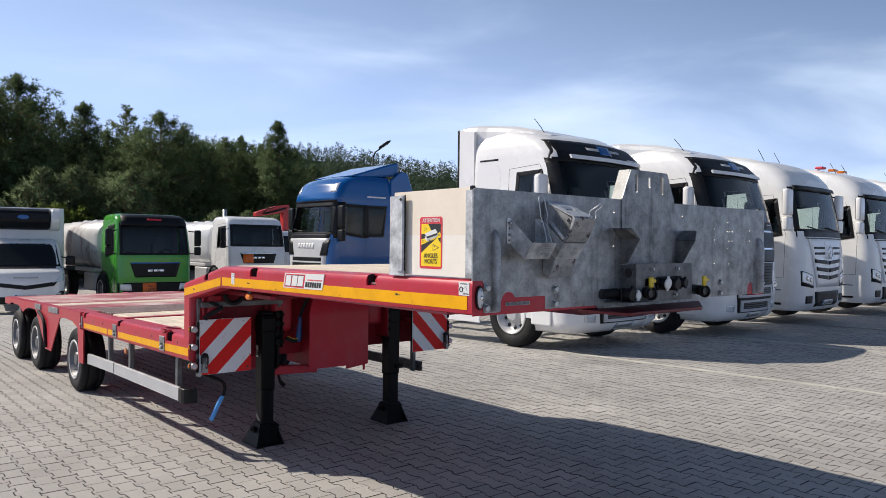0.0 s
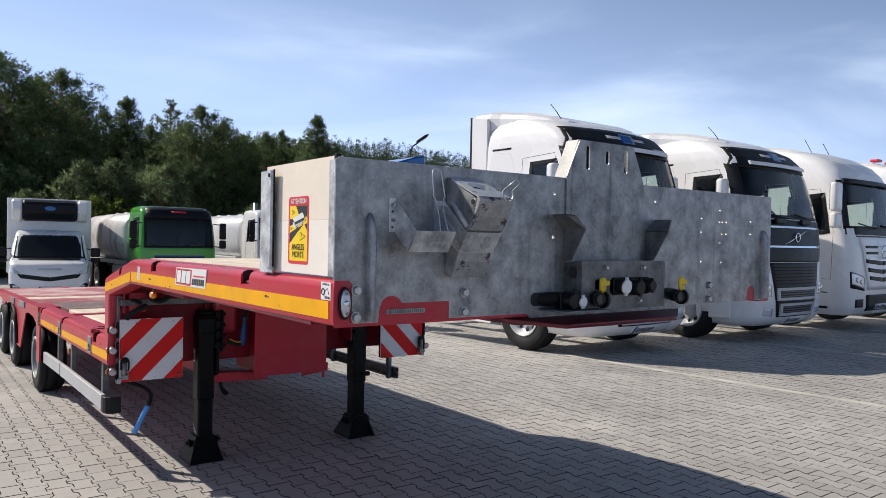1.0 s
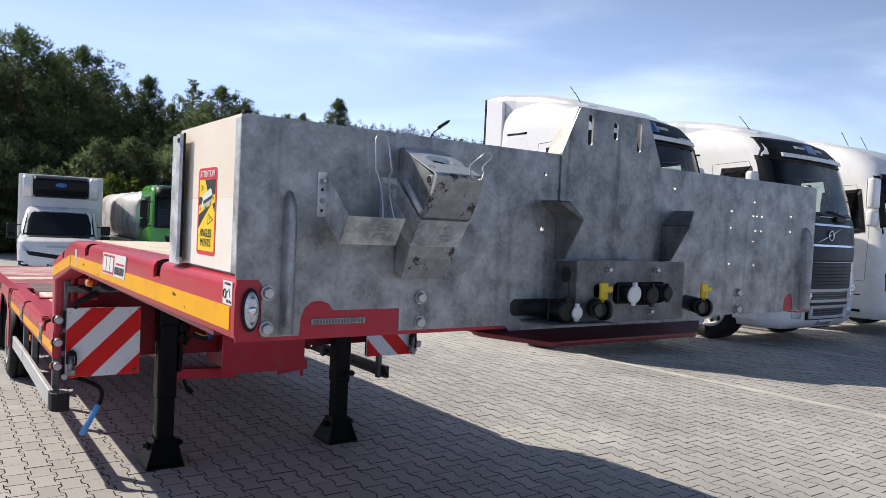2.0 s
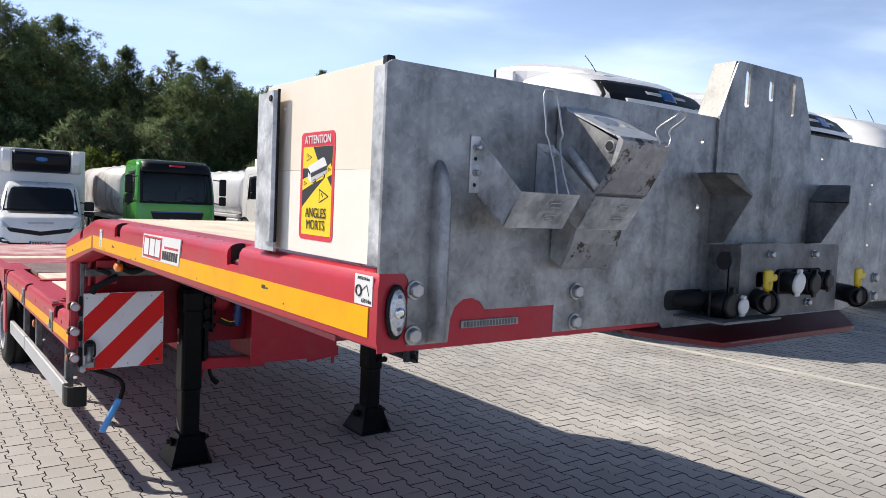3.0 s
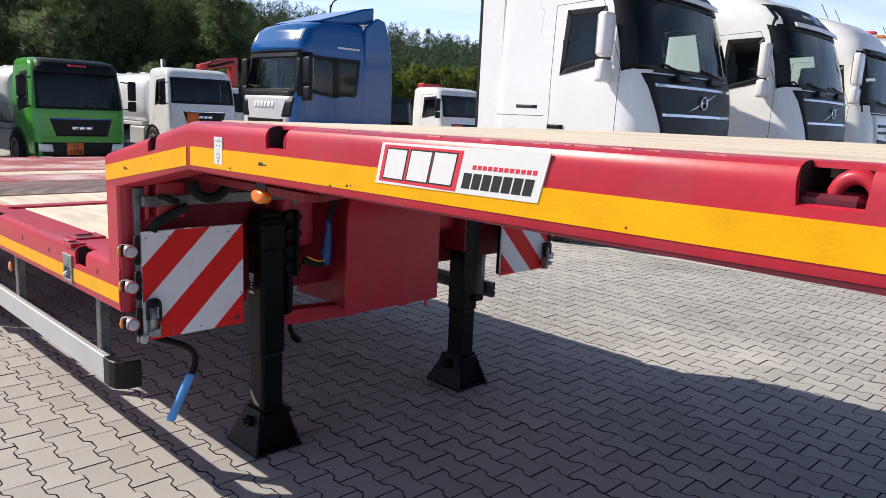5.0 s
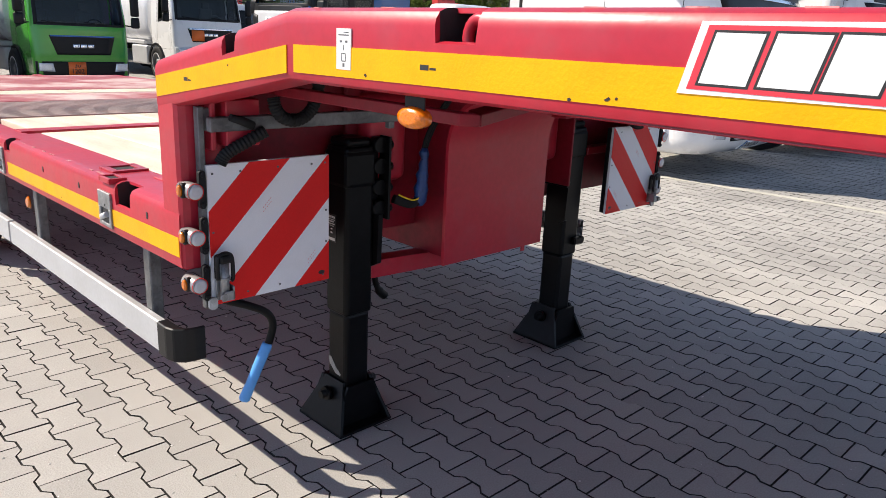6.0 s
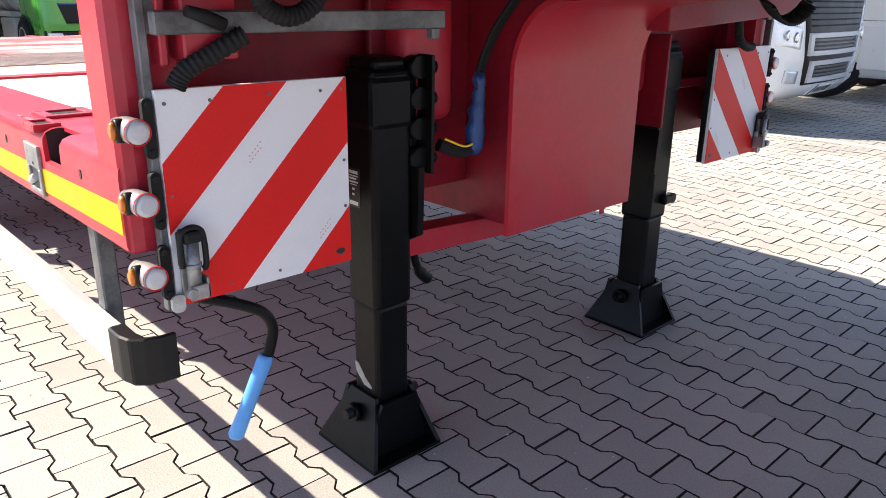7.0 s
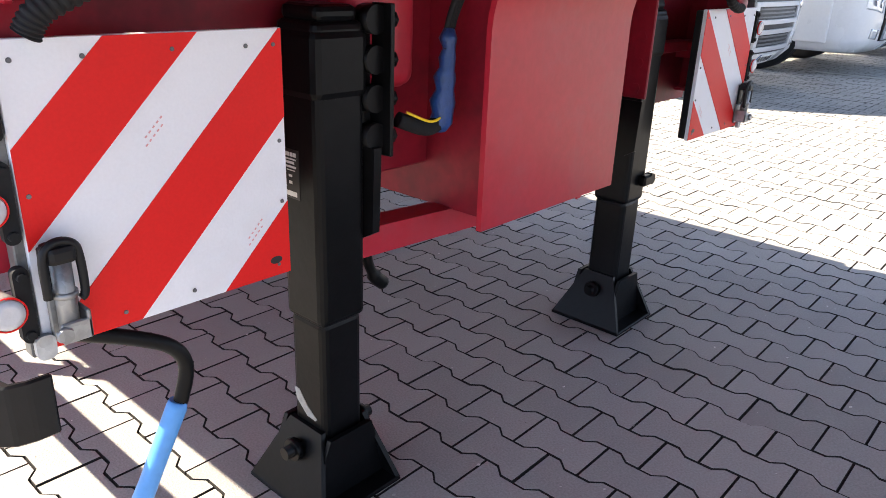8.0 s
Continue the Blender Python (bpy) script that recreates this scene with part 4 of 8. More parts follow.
plug(1.255, CY, 1.436, 0.030, M_STK_W, 0.029, 0.3)
plug(1.340, CY, 1.432, 0.032, M_PLASTIC, 0.030, 0.1)
plug(1.418, CY, 1.438, 0.026, M_PLASTIC, 0.024, 0.0)
plug(0.985, -0.075, 1.385, 0.032, M_PLASTIC, 0.034, 0.2)
plug(1.022, -0.085, 1.382, 0.022, M_STK_W, 0.021, 0.2)
for x, z in ((1.095, 1.392), (1.600, 1.388)):
    bm = B()
    tube(bm, [(x + 0.06, -0.04, z + 0.005), (x + 0.02, -0.11, z + 0.003), (x - 0.005, -0.15, z)], [0.026, 0.027, 0.026], 18)
    lathe(bm, [(-0.008, 0.033), (0.008, 0.033)], (x + 0.045, -0.125, z - 0.004), "x", 18)
    hose = T("air_coupling", bm, M_PLASTIC, "black air line coupling", parent=cbox)
    bm = B()
    lathe(bm, [(0.0, 0.020), (-0.004, 0.018)], (x - 0.007, -0.153, z), "y", 16)
    T("coupling_mouth", bm, M_STK_K, parent=cbox)
    bm = B()
    box(bm, x + 0.025, x + 0.058, -0.132, -0.118, z + 0.028, z + 0.082, 0.006, 2)
    box(bm, x + 0.050, x + 0.082, -0.130, -0.120, z + 0.05, z + 0.070, 0.004)
    tube(bm, [(x + 0.042, -0.125, z + 0.02), (x + 0.042, -0.125, z + 0.05)], 0.010, 10)
    T("dust_cap", bm, M_YPLAST, "yellow plastic dust cap", parent=cbox)
# dark hose in the kingpin slot
bm = B()
tube(bm, [(0.88, 0.03, 1.386), (0.93, -0.02, 1.388), (0.99, -0.06, 1.392)], [0.018, 0.02, 0.022], 12)
tube(bm, [(0.90, 0.02, 1.372), (0.96, -0.03, 1.370), (1.05, -0.12, 1.378)], 0.010, 8)
T("cable", bm, M_RUBBER, "black cables through the slot", parent=cbox)
# black sheet over the red plate paints the slot's dark depth
bm = B()
box(bm, 0.852, 1.030, -0.0095, -0.0079, 1.356, 1.420)
T("slot_liner", bm, M_STK_K, parent=cbox)

# wheel chock holders
M_HOLD = galvanised("galvanised_sheet", 0.50, 0.42, 0.4, 0.1)


def holder(x0, x1):
    bm = B()
    t = 0.003
    side_poly = [(-0.012, 1.742), (-0.012, 1.632), (-0.095, 1.571), (-0.138, 1.638)]
    prism(bm, [(-0.092, 1.571), (-0.138, 1.638), (-0.141, 1.637), (-0.096, 1.569)], "x", x0, x1)
    ob = T("chock_holder", bm, M_HOLD, "galvanised wheel chock holder")
    bm = B()
    prism(bm, [(-0.012, 1.630), (-0.093, 1.571), (-0.093, 1.568), (-0.012, 1.627)], "x", x0, x1)
    T("bottom_plate", bm, M_HOLD, parent=ob)
    for x in (x0, x1 - t):
        bm = B()
        prism(bm, side_poly, "x", x, x + t)
        T("side_plate", bm, M_HOLD, parent=ob)
    for a, c in ((x0 - 0.024, x0 + 0.001), (x1 - 0.001, x1 + 0.024)):
        bm = B()
        box(bm, a, c, -0.0145, -0.0105, 1.632, 1.745, 0.001)
        T("flange", bm, M_HOLD, parent=ob)
    for x in (x0 - 0.012, x1 + 0.012):
        for z in (1.722, 1.672):
            bm = B()
            bolt(bm, x, -0.0145, z, 0.0055)
            T("bolt", bm, M_STEEL, parent=ob)
    for z, y in ((1.617, -0.1315), (1.592, -0.1145)):
        bm = B()
        xm = x0 + (x1 - x0) * 0.62
        tube(bm, [(xm - 0.014, y, z), (xm - 0.014, y - 0.006, z + 0.002), (xm + 0.014, y - 0.006, z + 0.002), (xm + 0.014, y, z)], 0.002, 6)
        tube(bm, [(xm - 0.012, y - 0.001, z - 0.007), (xm + 0.012, y - 0.001, z - 0.007)], 0.0018, 6)
        T("wire_clip", bm, M_STEEL, parent=ob)
    return ob


def wire(ob, x, foot, knee, top, w=0.021):
    """A bent wire handle; foot, knee and top are (y, z)."""
    pts = []
    for s in (-1, 1):
        leg = [(x + s * w * 0.8, *foot), (x + s * w * 0.55, (foot[0] + knee[0]) / 2, (foot[1] + knee[1]) / 2), (x + s * w * 0.75, *knee),
               (x + s * w * 1.15, knee[0] + 0.002, knee[1] + 0.016), (x + s * w * 1.05, knee[0] + 0.004, knee[1] + 0.032), (x + s * w * 0.85, *top)]
        pts += leg if s < 0 else leg[::-1]
    mid = (x, top[0] + (top[0] - knee[0]) * 0.06, top[1] + 0.012)
    pts = pts[:6] + [mid] + pts[6:]
    bm = B()
    tube(bm, curve_points(pts, 4), 0.0023, 7)
    T("wire_handle", bm, M_STEEL, "bent wire retaining clip", parent=ob)


h1 = holder(0.222, 0.386)
wire(h1, 0.335, (-0.140, 1.636), (-0.11, 1.738), (-0.092, 1.832))
h2 = holder(0.432, 0.590)
wire(h2, 0.560, (-0.190, 1.742), (-0.206, 1.748), (-0.240, 1.802), 0.02)
# chock with curved tread face, slotted top
M_CHOCK = mat("flaking_galvanised_chock", (0.33, 0.335, 0.345), 0.5, 0.45, var=0.25, fine=50, bump=0.3, dirt=(0.055, 0.046, 0.042), dirt_amt=0.95, dirt_scale=17, dirt_lo=0.56, dirt_hi=0.59)
M_CHOCK_T = mat("worn_white_zinc", (0.50, 0.52, 0.54), 0.42, 0.45, var=0.15, fine=50, bump=0.3, dirt=(0.05, 0.045, 0.045), dirt_amt=0.95, dirt_scale=22, dirt_lo=0.60, dirt_hi=0.63)
bm = B()
face = [(-0.050, 1.480), (-0.078, 1.535), (-0.088, 1.570), (-0.126, 1.630), (-0.136, 1.641), (-0.147, 1.645), (-0.176, 1.690), (-0.197, 1.738), (-0.199, 1.748), (-0.190, 1.757)]
prism(bm, face + [(-0.186, 1.752), (-0.168, 1.690), (-0.130, 1.646), (-0.080, 1.570), (-0.044, 1.482)], "x", 0.437, 0.588)
chock = T("wheel_chock", bm, M_CHOCK, "grey steel wheel chock with flaking paint", parent=h2)
for x in (0.439, 0.582):
    bm = B()
    prism(bm, [(-0.046, 1.484), (-0.084, 1.575), (-0.126, 1.645), (-0.168, 1.692), (-0.188, 1.745), (-0.020, 1.826), (-0.014, 1.80), (-0.014, 1.50)], "x", x, x + 0.004)
    T("chock_cheek", bm, M_GALV, parent=h2)

def slope(t, o=0.0):
    return (-0.192 + 0.172 * t, 1.754 + 0.076 * t + o)


# top plate with one oval slot, its edge turned down
bm = B()
hole = [(0.513 + 0.040 * math.cos(q), 0.55 + 0.17 * math.sin(q)) for q in [2 * math.pi * k / 24 for k in range(24)]]
rim = []
for x, t in hole:
    k = max(abs(x - 0.513) / 0.0755, abs(t - 0.55) / (0.45 if t > 0.55 else 0.55))
    rim.append((0.513 + (x - 0.513) / k, 0.55 + (t - 0.55) / k))
loft(bm, [[(x, *slope(t, o)) for x, t in ring] for ring, o in ((rim, -0.004), (rim, 0.0), (hole, 0.0015), (hole, -0.012))], False)
T("chock_top", bm, M_CHOCK_T, parent=h2)
bm = B()
prism(bm, [(-0.020, 1.50), (-0.028, 1.80), (-0.024, 1.81), (-0.016, 1.50)], "x", 0.445, 0.58)
T("chock_back", bm, M_PLASTIC, parent=h2)
bm = B()
tube(bm, [(0.434, -0.06, 1.735), (0.434, -0.105, 1.690), (0.434, -0.140, 1.655)], [0.008, 0.010, 0.008], 8)
tube(bm, [(0.436, -0.165, 1.738), (0.589, -0.165, 1.738)], 0.012, 14)
T("chock_rib", bm, M_HOLD, parent=h2)
bm = B()
lathe(bm, [(0.0, 0.0098), (-0.0012, 0.0098)], (0.4358, -0.165, 1.738), "x", 16)
T("tube_mouth", bm, M_STK_K, parent=h2)
for x in (0.222 - 0.012, 0.222 + 0.176):
    for z in (1.700, 1.648):
        bm = B()
        lathe(bm, [(0.0, 0.004), (-0.0010, 0.004)], (x, -0.0144, z), "y", 12)
        T("flange_hole", bm, M_STK_K, parent=h1)

# pressed ribs
for x in (0.126, TW - 0.075):
    bm = B()
    arc = [math.pi * k / 10 for k in range(11)]
    loft(bm, [[(x - w * math.cos(q), -0.009 - d * math.sin(q), z) for q in arc] + [(x, -0.008, z)]
              for z, w, d in ((1.338, 0.015, 0.002), (1.345, 0.015, 0.040), (1.62, 0.015, 0.042), (1.645, 0.0145, 0.036), (1.664, 0.013, 0.030), (1.678, 0.011, 0.021), (1.688, 0.008, 0.011), (1.692, 0.004, 0.002))])
    shade(bm, 40)
    T("pressed_rib", bm, M_GALV)


for x, z in ((0.080, 1.442), (0.079, 1.355), (0.531, 1.424), (0.530, 1.355), (2.02, 1.42), (2.02, 1.355)):
    bm = B()
    bolt(bm, x, -0.010, z)
    T("bolt", bm, M_STEEL)
# marker lamp
for side in (0, 1):
    bm = B()
    lathe(bm, [(0.0, 0.052), (-0.008, 0.052), (-0.010, 0.049)], (0, 0, 0), "y", 28)
    for v in bm.verts:
        v.co.x = v.co.x * 0.42 + 0.037
        v.co.z += 1.402
        v.co.y -= 0.010
    if side:
        mirrored(bm)
    lamp = T("marker_lamp", bm, M_PLASTIC, "white oval front marker lamp")
    bm = B()
    lathe(bm, [(-0.010, 0.046), (-0.017, 0.042), (-0.020, 0.025)], (0, 0, 0), "y", 28)
    for v in bm.verts:
        v.co.x = v.co.x * 0.40 + 0.037
        v.co.z += 1.402
        v.co.y -= 0.008
    if side:
        mirrored(bm)
    T("lens_cover", bm, M_LENS_D, "ribbed clear lens", parent=lamp)
    bm = B()
    lathe(bm, [(-0.0195, 0.011), (-0.0235, 0.010), (-0.0240, 0.004)], (0.037, -0.008, 1.402), "y", 18)
    if side:
        mirrored(bm)
    T("reflector", bm, M_CHROME, parent=lamp)
    for dz in (-0.030, 0.030):
        bm = B()
        lathe(bm, [(-0.0165, 0.005), (-0.0195, 0.0045)], (0.037, -0.008, 1.402 + dz), "y", 10)
        if side:
            mirrored(bm)
        T("lamp_screw", bm, M_RIM, parent=lamp)
# chassis number plate: bars only
bm = B()
box(bm, 0.196, 0.355, -0.0115, -0.0075, 1.360, 1.376, 0.001)
vin = T("number_strip", bm, M_GALV, "stamped number strip")
for i in range(17):
    bm = B()
    box(bm, 0.203 + i * 0.0087, 0.2085 + i * 0.0087, -0.0123, -0.0115, 1.3625, 1.3735)
    T("bar", bm, M_RIM, parent=vin)

# ---- hazard boards beside the legs ----
for side in (0, 1):
    hx0, hx1, hz0, hz1, hy = 0.075, 0.486, 0.634, 1.046, 3.045
    bm = B()
    box(bm, hx0, hx1, hy, hy + 0.012, hz0, hz1, 0.001)
    if side:
        mirrored(bm)
    board = T("hazard_board", bm, M_WHITE_R, "red and white striped hazard board")
    w = (hx1 - hx0)
    bm = B()
    box(bm, hx0 + 0.03, hx1 - 0.001, hy + 0.0125, hy + 0.036, hz0 + 0.004, hz1 - 0.004, 0.003)
    if side:
        mirrored(bm)
    T("backing_frame", bm, M_PLASTIC, "black backing frame", parent=board)

    def clipped(c0, c1):
        """The band between two diagonals, clipped to the square."""
        pts = []
        for c in (c0, c1):
            p, q = (max(0.0, c - 1), min(1.0, c)), (min(1.0, c), max(0.0, c - 1))
            pts.append((p, q))
        (a0, a1), (b0, b1) = pts
        poly = [a0, a1]
        if c0 < 1 < c1:
            poly += [(1.0, 0.0)]
        poly += [b1, b0]
        if c0 < 1 < c1:
            poly += [(0.0, 1.0)]
        return poly

    # u to the outer side, v up: the stripes climb towards the middle of the trailer
    for c0, c1 in ((0.32, 0.65), (0.99, 1.335), (1.685, 1.999)):
        poly = clipped(c0, c1)
        bm = B()
        prism(bm, [(hx0 + 0.001 + u * (w - 0.002), hz1 - 0.001 - v * (hz1 - hz0 - 0.002)) for u, v in poly], "y", hy - 0.0015, hy + 0.0005)
        if side:
            mirrored(bm)
        T("red_stripe", bm, M_RED_R, "red reflective stripe", parent=board)
    for u, v in ((0.04, 0.06), (0.25, 0.06), (0.55, 0.055), (0.84, 0.06), (0.96, 0.06), (0.03, 0.47), (0.97, 0.43), (0.97, 0.68), (0.28, 0.95), (0.55, 0.95), (0.94, 0.95)):
        bm = B()
        lathe(bm, [(0.0, 0.0036), (-0.002, 0.003)], (hx0 + u * w, hy - 0.001, hz1 - v * (hz1 - hz0)), "y", 10)
        if side:
            mirrored(bm)
        T("rivet", bm, M_RIM, parent=board)
    for u, v, k in ((0.42, 0.34, 0.05), (0.80, 0.80, 0.04)):
        bm = B()
        for j in (0, 0.012):
            ux, vz = hx0 + u * w, hz1 - v * (hz1 - hz0) - j
            for q in range(5):
                a, c = ux + q * 0.0062, vz + q * 0.0062
                prism(bm, [(a, c), (a + 0.0016, c - 0.0016), (a + 0.0046, c + 0.0014), (a + 0.003, c + 0.003)], "y", hy - 0.0018, hy - 0.0012)
        if side:
            mirrored(bm)
        T("approval_mark", bm, M_PRINT, parent=board)
    bm = B()
    lathe(bm, [(0.0, 0.012), (-0.001, 0.012)], (0, 0, 0), "y", 20)
    for v in bm.verts:
        v.co = Vector((hx1 - 0.03 + v.co.x, hy - 0.0016 + v.co.y, hz0 + 0.03 + v.co.z * 0.55))
    if side:
        mirrored(bm)
    T("approval_oval", bm, M_STK_K, parent=board)
    bm = B()
    box(bm, hx0 - 0.014, hx0 + 0.004, hy + 0.008, hy + 0.034, hz0 - 0.01, 1.205, 0.002)
    box(bm, hx0 - 0.010, hx0 + 0.034, hy + 0.010, hy + 0.032, 1.14, 1.202, 0.003)
    if side:
        mirrored(bm)
    T("hinge_bar", bm, M_GALV_D, "galvanised upright of the hazard board")
    if side == 0:
        bm = B()
        box(bm, hx0, 0.74, hy - 0.035, hy - 0.010, 1.140, 1.180, 0.003)
        box(bm, 0.70, 0.724, hy - 0.035, hy - 0.012, 1.118, 1.142, 0.003)
        # the dark steel tone puts the neck's shade into the bar's colour
        T("slide_bar", bm, M_GALV_D, "galvanised slide bar")
        # bracket that carries the bar, coiled cable and its plug
        bm = B()
        box(bm, 0.13, 0.235, hy - 0.02, hy + 0.05, 1.095, 1.225, 0.004)
        box(bm, 0.095, 0.11, hy, hy + 0.04, 1.085, 1.28, 0.003)
        T("slide_bracket", bm, M_RED)
        bm = B()
        for pts, r, n in (([(0.112, hy - 0.01, 1.050), (0.128, hy - 0.02, 1.078), (0.178, hy - 0.035, 1.108), (0.232, hy - 0.05, 1.138)], 0.0155, 22),
                          ([(0.233, hy - 0.095, 1.235), (0.236, hy - 0.10, 1.208), (0.256, hy - 0.10, 1.182), (0.298, hy - 0.10, 1.170), (0.340, hy - 0.10, 1.186), (0.366, hy - 0.10, 1.220), (0.380, hy - 0.10, 1.275)], 0.0155, 17)):
            spine = curve_points(pts, n)
            tube(bm, spine, [r + (0.0, 0.0022, 0.0032, 0.0022)[k % 4] for k in range(len(spine))], 14)
        tube(bm, [(0.126, hy - 0.05, 1.180), (0.16, hy - 0.05, 1.170), (0.194, hy - 0.05, 1.155)], [0.010, 0.0125, 0.0125], 10)
        T("coiled_cable", bm, M_RUBBER, "black corrugated cable conduit")
    # latch: a black loop drawn over a grey pin in its bracket
    bm = B()
    loop = [(hx0 + 0.004, 0.722), (hx0 + 0.004, 0.772), (hx0 + 0.010, 0.790), (hx0 + 0.026, 0.797), (hx0 + 0.044, 0.790), (hx0 + 0.050, 0.772), (hx0 + 0.051, 0.722), (hx0 + 0.044, 0.712)]
    tube(bm, curve_points([(x, hy - 0.034, z) for x, z in loop], 4), 0.0062, 8)
    box(bm, hx0 + 0.008, hx0 + 0.046, hy - 0.044, hy - 0.004, 0.766, 0.792, 0.008, 2)
    box(bm, hx0 + 0.008, hx0 + 0.046, hy - 0.010, hy - 0.003, 0.716, 0.785, 0.002)
    if side:
        mirrored(bm)
    latch = T("board_latch", bm, M_PLASTIC, "black latch loop of the hazard board")
    bm = B()
    cyl(bm, (hx0 + 0.027, hy - 0.028, 0.668), (hx0 + 0.027, hy - 0.028, 0.768), 0.0135, n=16)
    lathe(bm, [(-0.004, 0.0165), (0.004, 0.0165)], (hx0 + 0.027, hy - 0.028, 0.722), "z", 16)
    box(bm, hx0 + 0.010, hx0 + 0.050, hy - 0.046, hy - 0.040, 0.656, 0.686, 0.002)
    box(bm, hx0 + 0.044, hx0 + 0.050, hy - 0.046, hy - 0.002, 0.656, 0.698, 0.002)
    box(bm, hx0 + 0.010, hx0 + 0.050, hy - 0.010, hy - 0.003, 0.650, 0.715, 0.002)
    lathe(bm, [(0.0, 0.012), (-0.008, 0.011)], (hx0 + 0.012, hy - 0.046, 0.672), "y", 6)
    if side:
        mirrored(bm)
    T("latch_pin", bm, M_GALV, "grey latch pin and bracket", parent=latch)
    bm = B()
    prism(bm, rounded_rect(hx0 - 0.014, hx0 + 0.012, 0.626, 0.662, 0.010, 4), "y", hy - 0.012, hy - 0.002)
    if side:
        mirrored(bm)
    T("latch_foot", bm, M_GALV_P, parent=latch)
    for z in (0.978, 0.846, 0.706):
        bm = B()
        tube(bm, [(0.026, 3.100, z + 0.004), (0.030, 3.075, z + 0.002), (0.034, 3.045, z), (0.036, 3.036, z - 0.001)], [0.017, 0.0225, 0.0235, 0.0235], 20)
        if side:
            mirrored(bm)
        lamp = T("outline_lamp", bm, M_BEZEL, "round clear side outline lamp on a rubber arm")
        bm = B()
        lathe(bm, [(0.0, 0.0215), (-0.004, 0.0205), (-0.007, 0.013)], (0.036, 3.036, z - 0.001), "y", 22)
        if side:
            mirrored(bm)
        T("lens", bm, M_LENS_G, "pale round lens", parent=lamp)
        bm = B()
        lathe(bm, [(0.0, 0.0222), (0.0, 0.0240), (-0.0030, 0.0240), (-0.0030, 0.0219)], (0.036, 3.0365, z - 0.001), "y", 24, True)
        if side:
            mirrored(bm)
        T("red_ring", bm, M_RED_R, parent=lamp)
        bm = B()
        lathe(bm, [(0.012, 0.0215), (-0.001, 0.0215), (-0.003, 0.0190)], (0.009, 3.064, z + 0.001), "x", 20)
        for v in bm.verts:
            v.co.y = 3.064 + (v.co.y - 3.064) * 0.80
        if side:
            mirrored(bm)
        T("amber_mount", bm, M_PLASTIC, parent=lamp)
        bm = B()
        lathe(bm, [(0.0, 0.0165), (-0.006, 0.0160), (-0.009, 0.010)], (0.0065, 3.064, z + 0.001), "x", 18)
        for v in bm.verts:
            v.co.y = 3.064 + (v.co.y - 3.064) * 0.75
        if side:
            mirrored(bm)
        T("amber_lens", bm, M_AMBER, parent=lamp)
        bm = B()
        prism(bm, rounded_rect(0.050, 0.070, z - 0.052, z + 0.056, 0.009, 4), "y", 3.040, 3.054)
        for dz in (-0.04, 0.044):
            lathe(bm, [(0.0, 0.007), (-0.006, 0.006)], (0.060, 3.040, z + dz), "y", 8)
        if side:
            mirrored(bm)
        T("rubber_arm", bm, M_RUBBER, parent=lamp)

# amber side lamp under the rail
for side in (0, 1):
    bm = B()
    box(bm, 0.050, 0.054, 2.145, 2.198, 1.285, 1.335, 0.001)
    if side:
        mirrored(bm)
    lampb = T("side_lamp_bracket", bm, M_PLASTIC)
    bm = B()
    lathe(bm, [(0.012, 0.038), (-0.003, 0.038), (-0.010, 0.034), (-0.014, 0.02)], (0, 0, 0), "x", 28)
    for v in bm.verts:
        v.co = Vector((v.co.x + 0.048, 2.171 + v.co.y * 1.0, 1.273 + v.co.z * 0.54))
    if side:
        mirrored(bm)
    T("amber_lamp", bm, M_AMBER, "amber oval side lamp", parent=lampb)

# ---- crank handle ----
bm = B()
tube(bm, curve_points([(0.07, 3.085, 0.655), (0.13, 3.075, 0.630), (0.21, 3.065, 0.595), (0.262, 3.06, 0.562), (0.282, 3.06, 0.520), (0.272, 3.065, 0.465), (0.262, 3.068, 0.44)], 6), 0.0125, 12)
crank = T("crank_handle", bm, M_BLACK, "black landing gear crank with a blue grip")
bm = B()
tube(bm, [(0.266, 3.067, 0.458), (0.262, 3.068, 0.446), (0.240, 3.071, 0.400), (0.205, 3.074, 0.328), (0.183, 3.076, 0.284), (0.181, 3.076, 0.278)], [0.015, 0.0175, 0.017, 0.0165, 0.018, 0.013], 16)
T("grip", bm, M_HANDLE, "bright blue plastic grip", parent=crank)

# ---- bed ----
def bed_top(y):
    return float(np.interp(y, (3.1, 4.6, 6.05, 10.2), (0.922, 0.898, 0.876, 0.790)))


def deck(name, y0, y1, m, x0=0.16, x1=TW - 0.16, up=0.0015, label=""):
    bm = B()
    prism(bm, [(y0, bed_top(y0) + up), (y1, bed_top(y1) + up), (y1, bed_top(y1) - 0.03), (y0, bed_top(y0) - 0.03)], "x", x0, x1, 0.002)
    return T(name, bm, m, label)


for k in range(9):
    a, c = 0.20 + k * (TW - 0.40) / 9, 0.20 + (k + 1) * (TW - 0.40) / 9
    deck("deck_plank", 3.32, 4.94, M_DECK, a + 0.0015, c - 0.0015)
    deck("deck_plank", 5.12, 5.62, M_DECK, a + 0.0015, c - 0.0015)
for x0, x1 in ((0.13, 0.198), (TW - 0.198, TW - 0.13)):
    deck("rail_shelf", 3.20, 4.94, M_RED, x0, x1, 0.0)
for x0, x1 in ((0.15, 0.42), (TW - 0.42, TW - 0.15)):
    deck("corner_plate", 3.22, 3.58, M_RED, x0, x1, 0.0045, "red corner plate of the bed")
deck("cross_bar", 4.99, 5.10, M_RED, 0.13, TW - 0.13, 0.006, "red cross bar of the bed")
